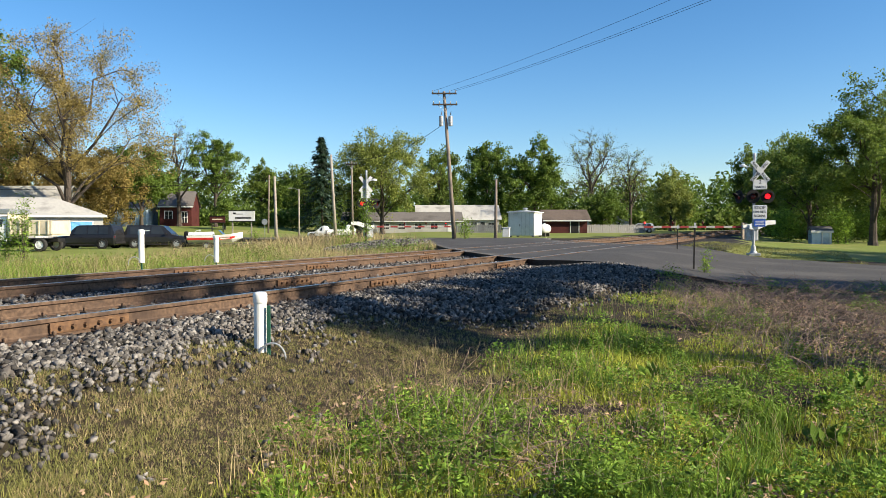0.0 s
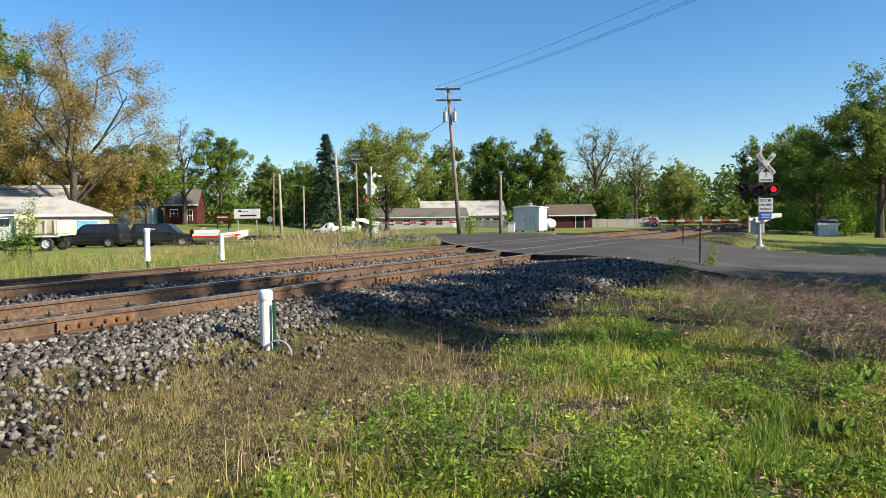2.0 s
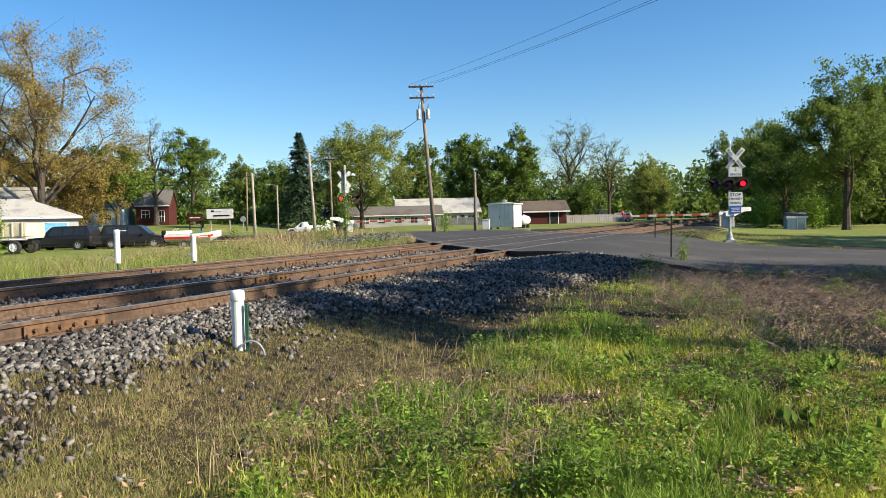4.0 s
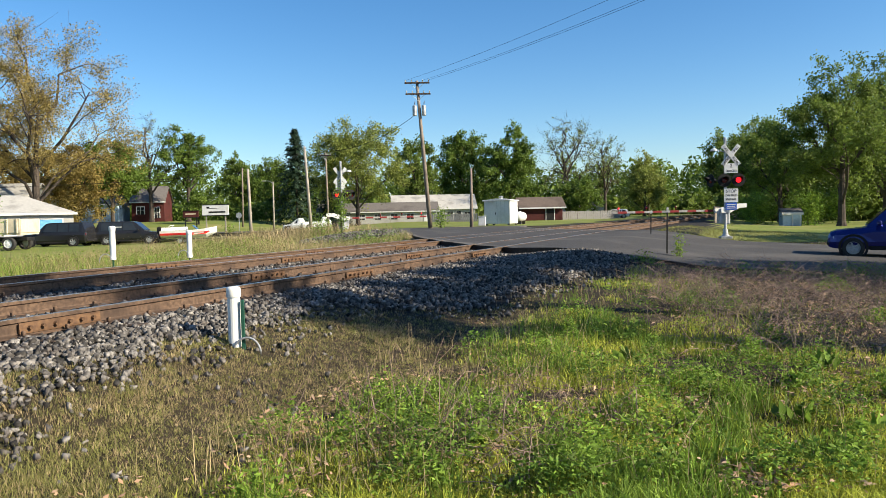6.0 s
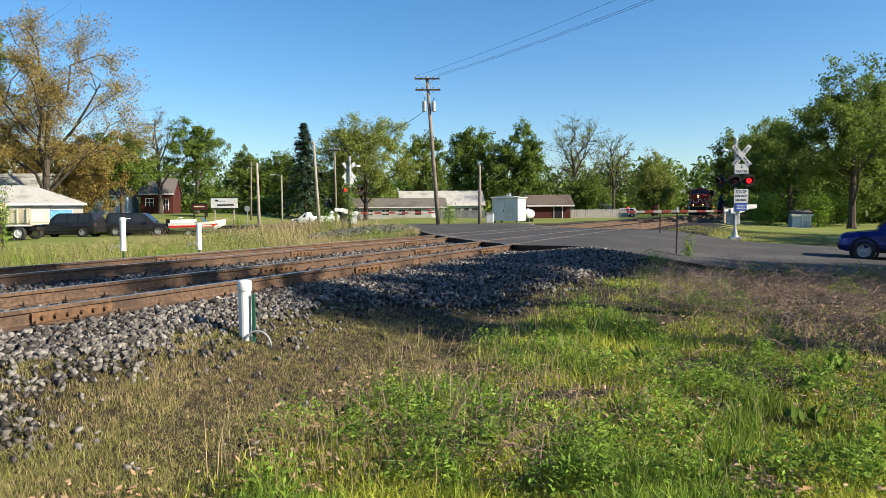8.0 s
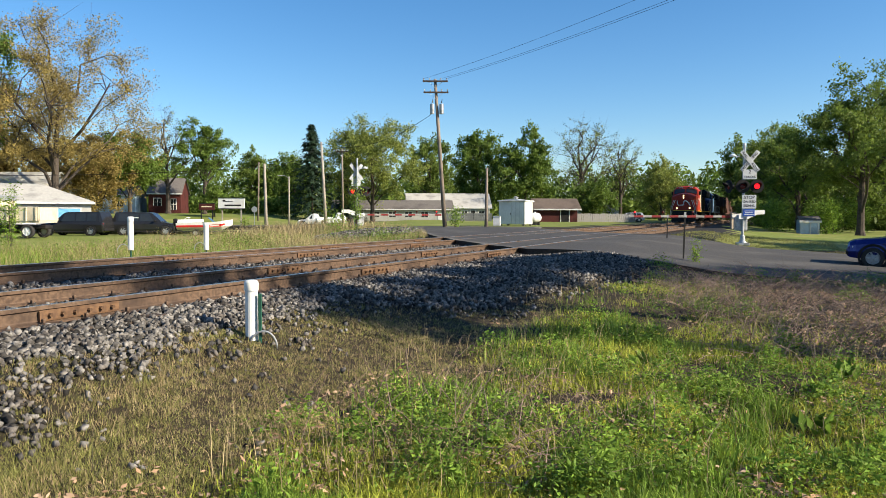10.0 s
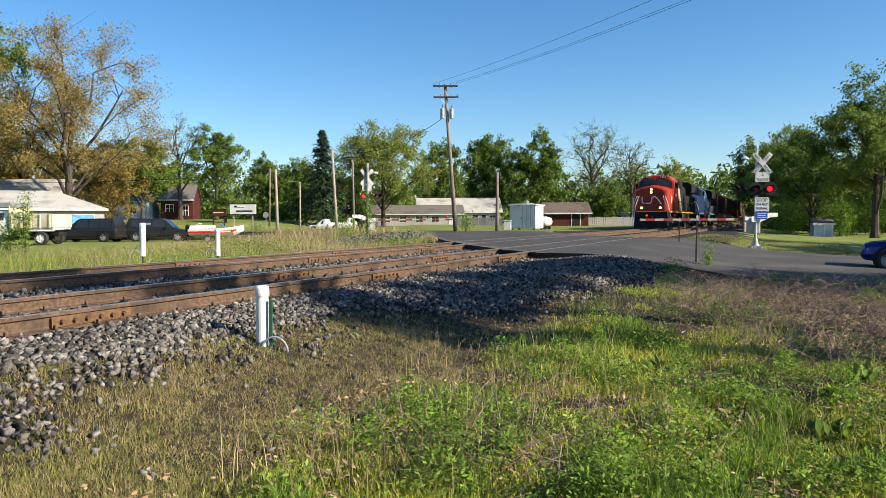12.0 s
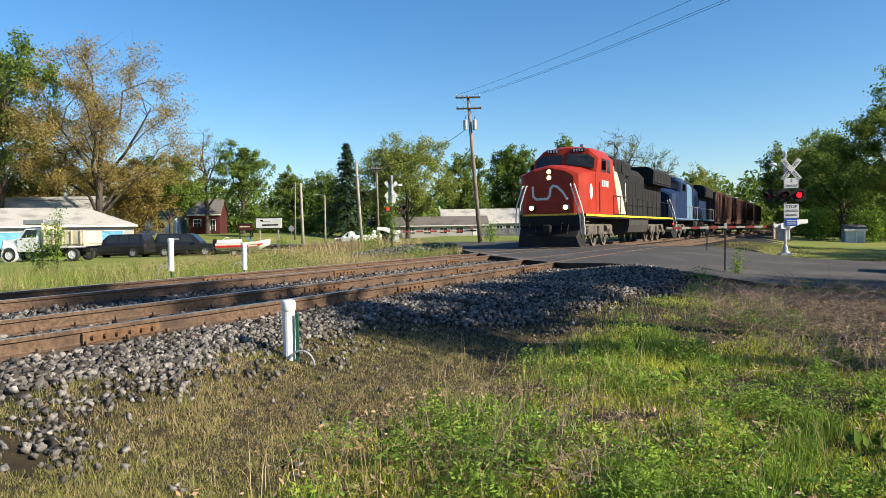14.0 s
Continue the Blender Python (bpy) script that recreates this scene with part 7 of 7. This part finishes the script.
# ---- street furniture ----
def board_sign(x, y, w, h, bottom, board, label, marks):
    t = thing("board_sign", standing(x, y, 0), label, "sign")
    b = part("board", Geo().box((0, 0, bottom + h / 2), (w, 0.12, h), 0.015), board, t)
    part("frame", Geo().box((0, -0.02, bottom + h + 0.03), (w + 0.1, 0.16, 0.07), 0.01).box((0, -0.02, bottom - 0.03), (w + 0.1, 0.16, 0.07), 0.01), BLACK, b)
    for sg in (-1, 1):
        part("post", Geo().box((sg * w * 0.36, 0.03, bottom / 2), (0.12, 0.1, bottom), 0.01), BLACK if board is not WHITE else GREY_WOOD, t)
    for mx, mz, mw, mh in marks:
        part("text_bar", Geo().box((mx, -0.065, bottom + mz), (mw, 0.012, mh), 0.003), BLACK if board is WHITE else CREAM, b)


board_sign(-20.8, 75, 2.7, 1.05, 2.3, WHITE, "white board sign with dark script lines on posts", ((-0.35, 0.72, 1.0, 0.06), (-0.75, 0.8, 0.3, 0.16), (0.15, 0.32, 1.7, 0.15)))
board_sign(-28, 90, 1.9, 0.75, 2.0, SIDING_RED, "dark brown board sign on posts", ((0, 0.4, 1.3, 0.14),))
disc = thing("road_sign", standing(-20.9, 85, 0), "round white back of a road sign on a thin post", "sign")
part("post", Geo().rod((0, 0, 0), (0, 0, 2.6), 0.035, n=8), GREY, disc)
part("plate", Geo().spin([(0, 0.02), (0.36, 0.02), (0.36, 0.0), (0, 0.0)], 8, pose(0, -0.05, 2.25, 90, 0, 0)), GREY, disc)
bin_ = thing("fire_barrel", standing(-6.9, 60, 0), "dark steel barrel in the grass", "barrel")
part("drum", Geo().spin([(0, 0), (0.3, 0), (0.31, 0.3), (0.3, 0.31), (0.31, 0.62), (0.3, 0.9), (0.27, 0.9), (0.27, 0.1)], 16), BLACK, bin_)


def picket_run(a, b, height, step_, mat_, label, name="fence"):
    a, b = Vector(a), Vector(b)
    ln = (b - a).length
    z0 = float(ground_level(np.array([a.x]), np.array([a.y]))[0])
    t = thing(name, Matrix.Translation((a.x, a.y, z0)) @ pose(0, 0, 0, 0, 0, math.degrees(math.atan2(b.y - a.y, b.x - a.x))), label, "fence")
    n = int(ln / step_)
    me = Geo().box((0, 0, height / 2), (step_ * 0.82, 0.025, height), 0.004).mesh("slat", mat_)
    for k in range(n):
        part("slat", me, mat_, t, "", pose(step_ * (k + 0.5), 0, 0))
    pm = Geo().box((0, 0.07, height / 2 + 0.04), (0.1, 0.1, height + 0.1), 0.01).mesh("post", mat_)
    for k in range(int(ln / 2.4) + 1):
        part("post", pm, mat_, t, "", pose(2.4 * k, 0, 0))
    for zz in (0.25, height - 0.25):
        part("rail", Geo().box((ln / 2, 0.04, zz), (ln, 0.05, 0.09), 0.005), mat_, t)


picket_run((21.8, 112, 0), (32, 114, 0), 1.3, 0.3, GATE_WHITE, "white board fence beyond the railway")
picket_run((1.5, 118, 0), (9.5, 116, 0), 1.3, 0.3, GATE_WHITE, "white board fence behind the shed")
picket_run((24.0, 58, 0), (29.5, 70, 0), 1.3, 0.28, WOOD, "dark weathered wooden fence on the lawn")


# ---- motion ----
SPEED, NOSE_AT_END = 17.55, 32.47


def motions():
    times = [0.0, 0.1, 0.2] + [0.5 * k for k in range(1, 28)] + [13.7, 13.8, 13.9, 14.0]
    for ob, back in TRAIN:
        walk(ob, [(t, train_pose(NOSE_AT_END + back + SPEED * (SECONDS - t), FAR_P)) for t in times])
    for ob, x, r in WHEELSETS:
        turn = math.degrees(SPEED / r / FPS)
        walk(ob, [(k / FPS, pose(x, 0, r) @ pose(0, 0, 0, 0, (turn * k) % 360, 0)) for k in range(int(SECONDS * FPS) + 1)])
    # the blue car rolls up along the road and stops before the gate
    way = Vector((-math.cos(radians(CAR_TURN)), -math.sin(radians(CAR_TURN)), 0))
    rows = []
    for t, d in ((0.0, 34.0), (1.0, 28.5), (2.0, 21.5), (2.6, 16.5), (3.2, 11.2), (3.7, 7.0), (4.2, 3.7), (4.6, 1.7), (5.0, 0.4), (5.2, 0.05), (5.3, 0.0), (6.0, 0.0), (14.0, 0.0)):
        c = CAR_STOP + way.xy * d
        z = float(road_level(np.array([c.x]), np.array([c.y]))[0])
        rows.append((t, pose(c.x, c.y, z, 0, 0, CAR_TURN)))
    walk(blue_car, rows)


motions()
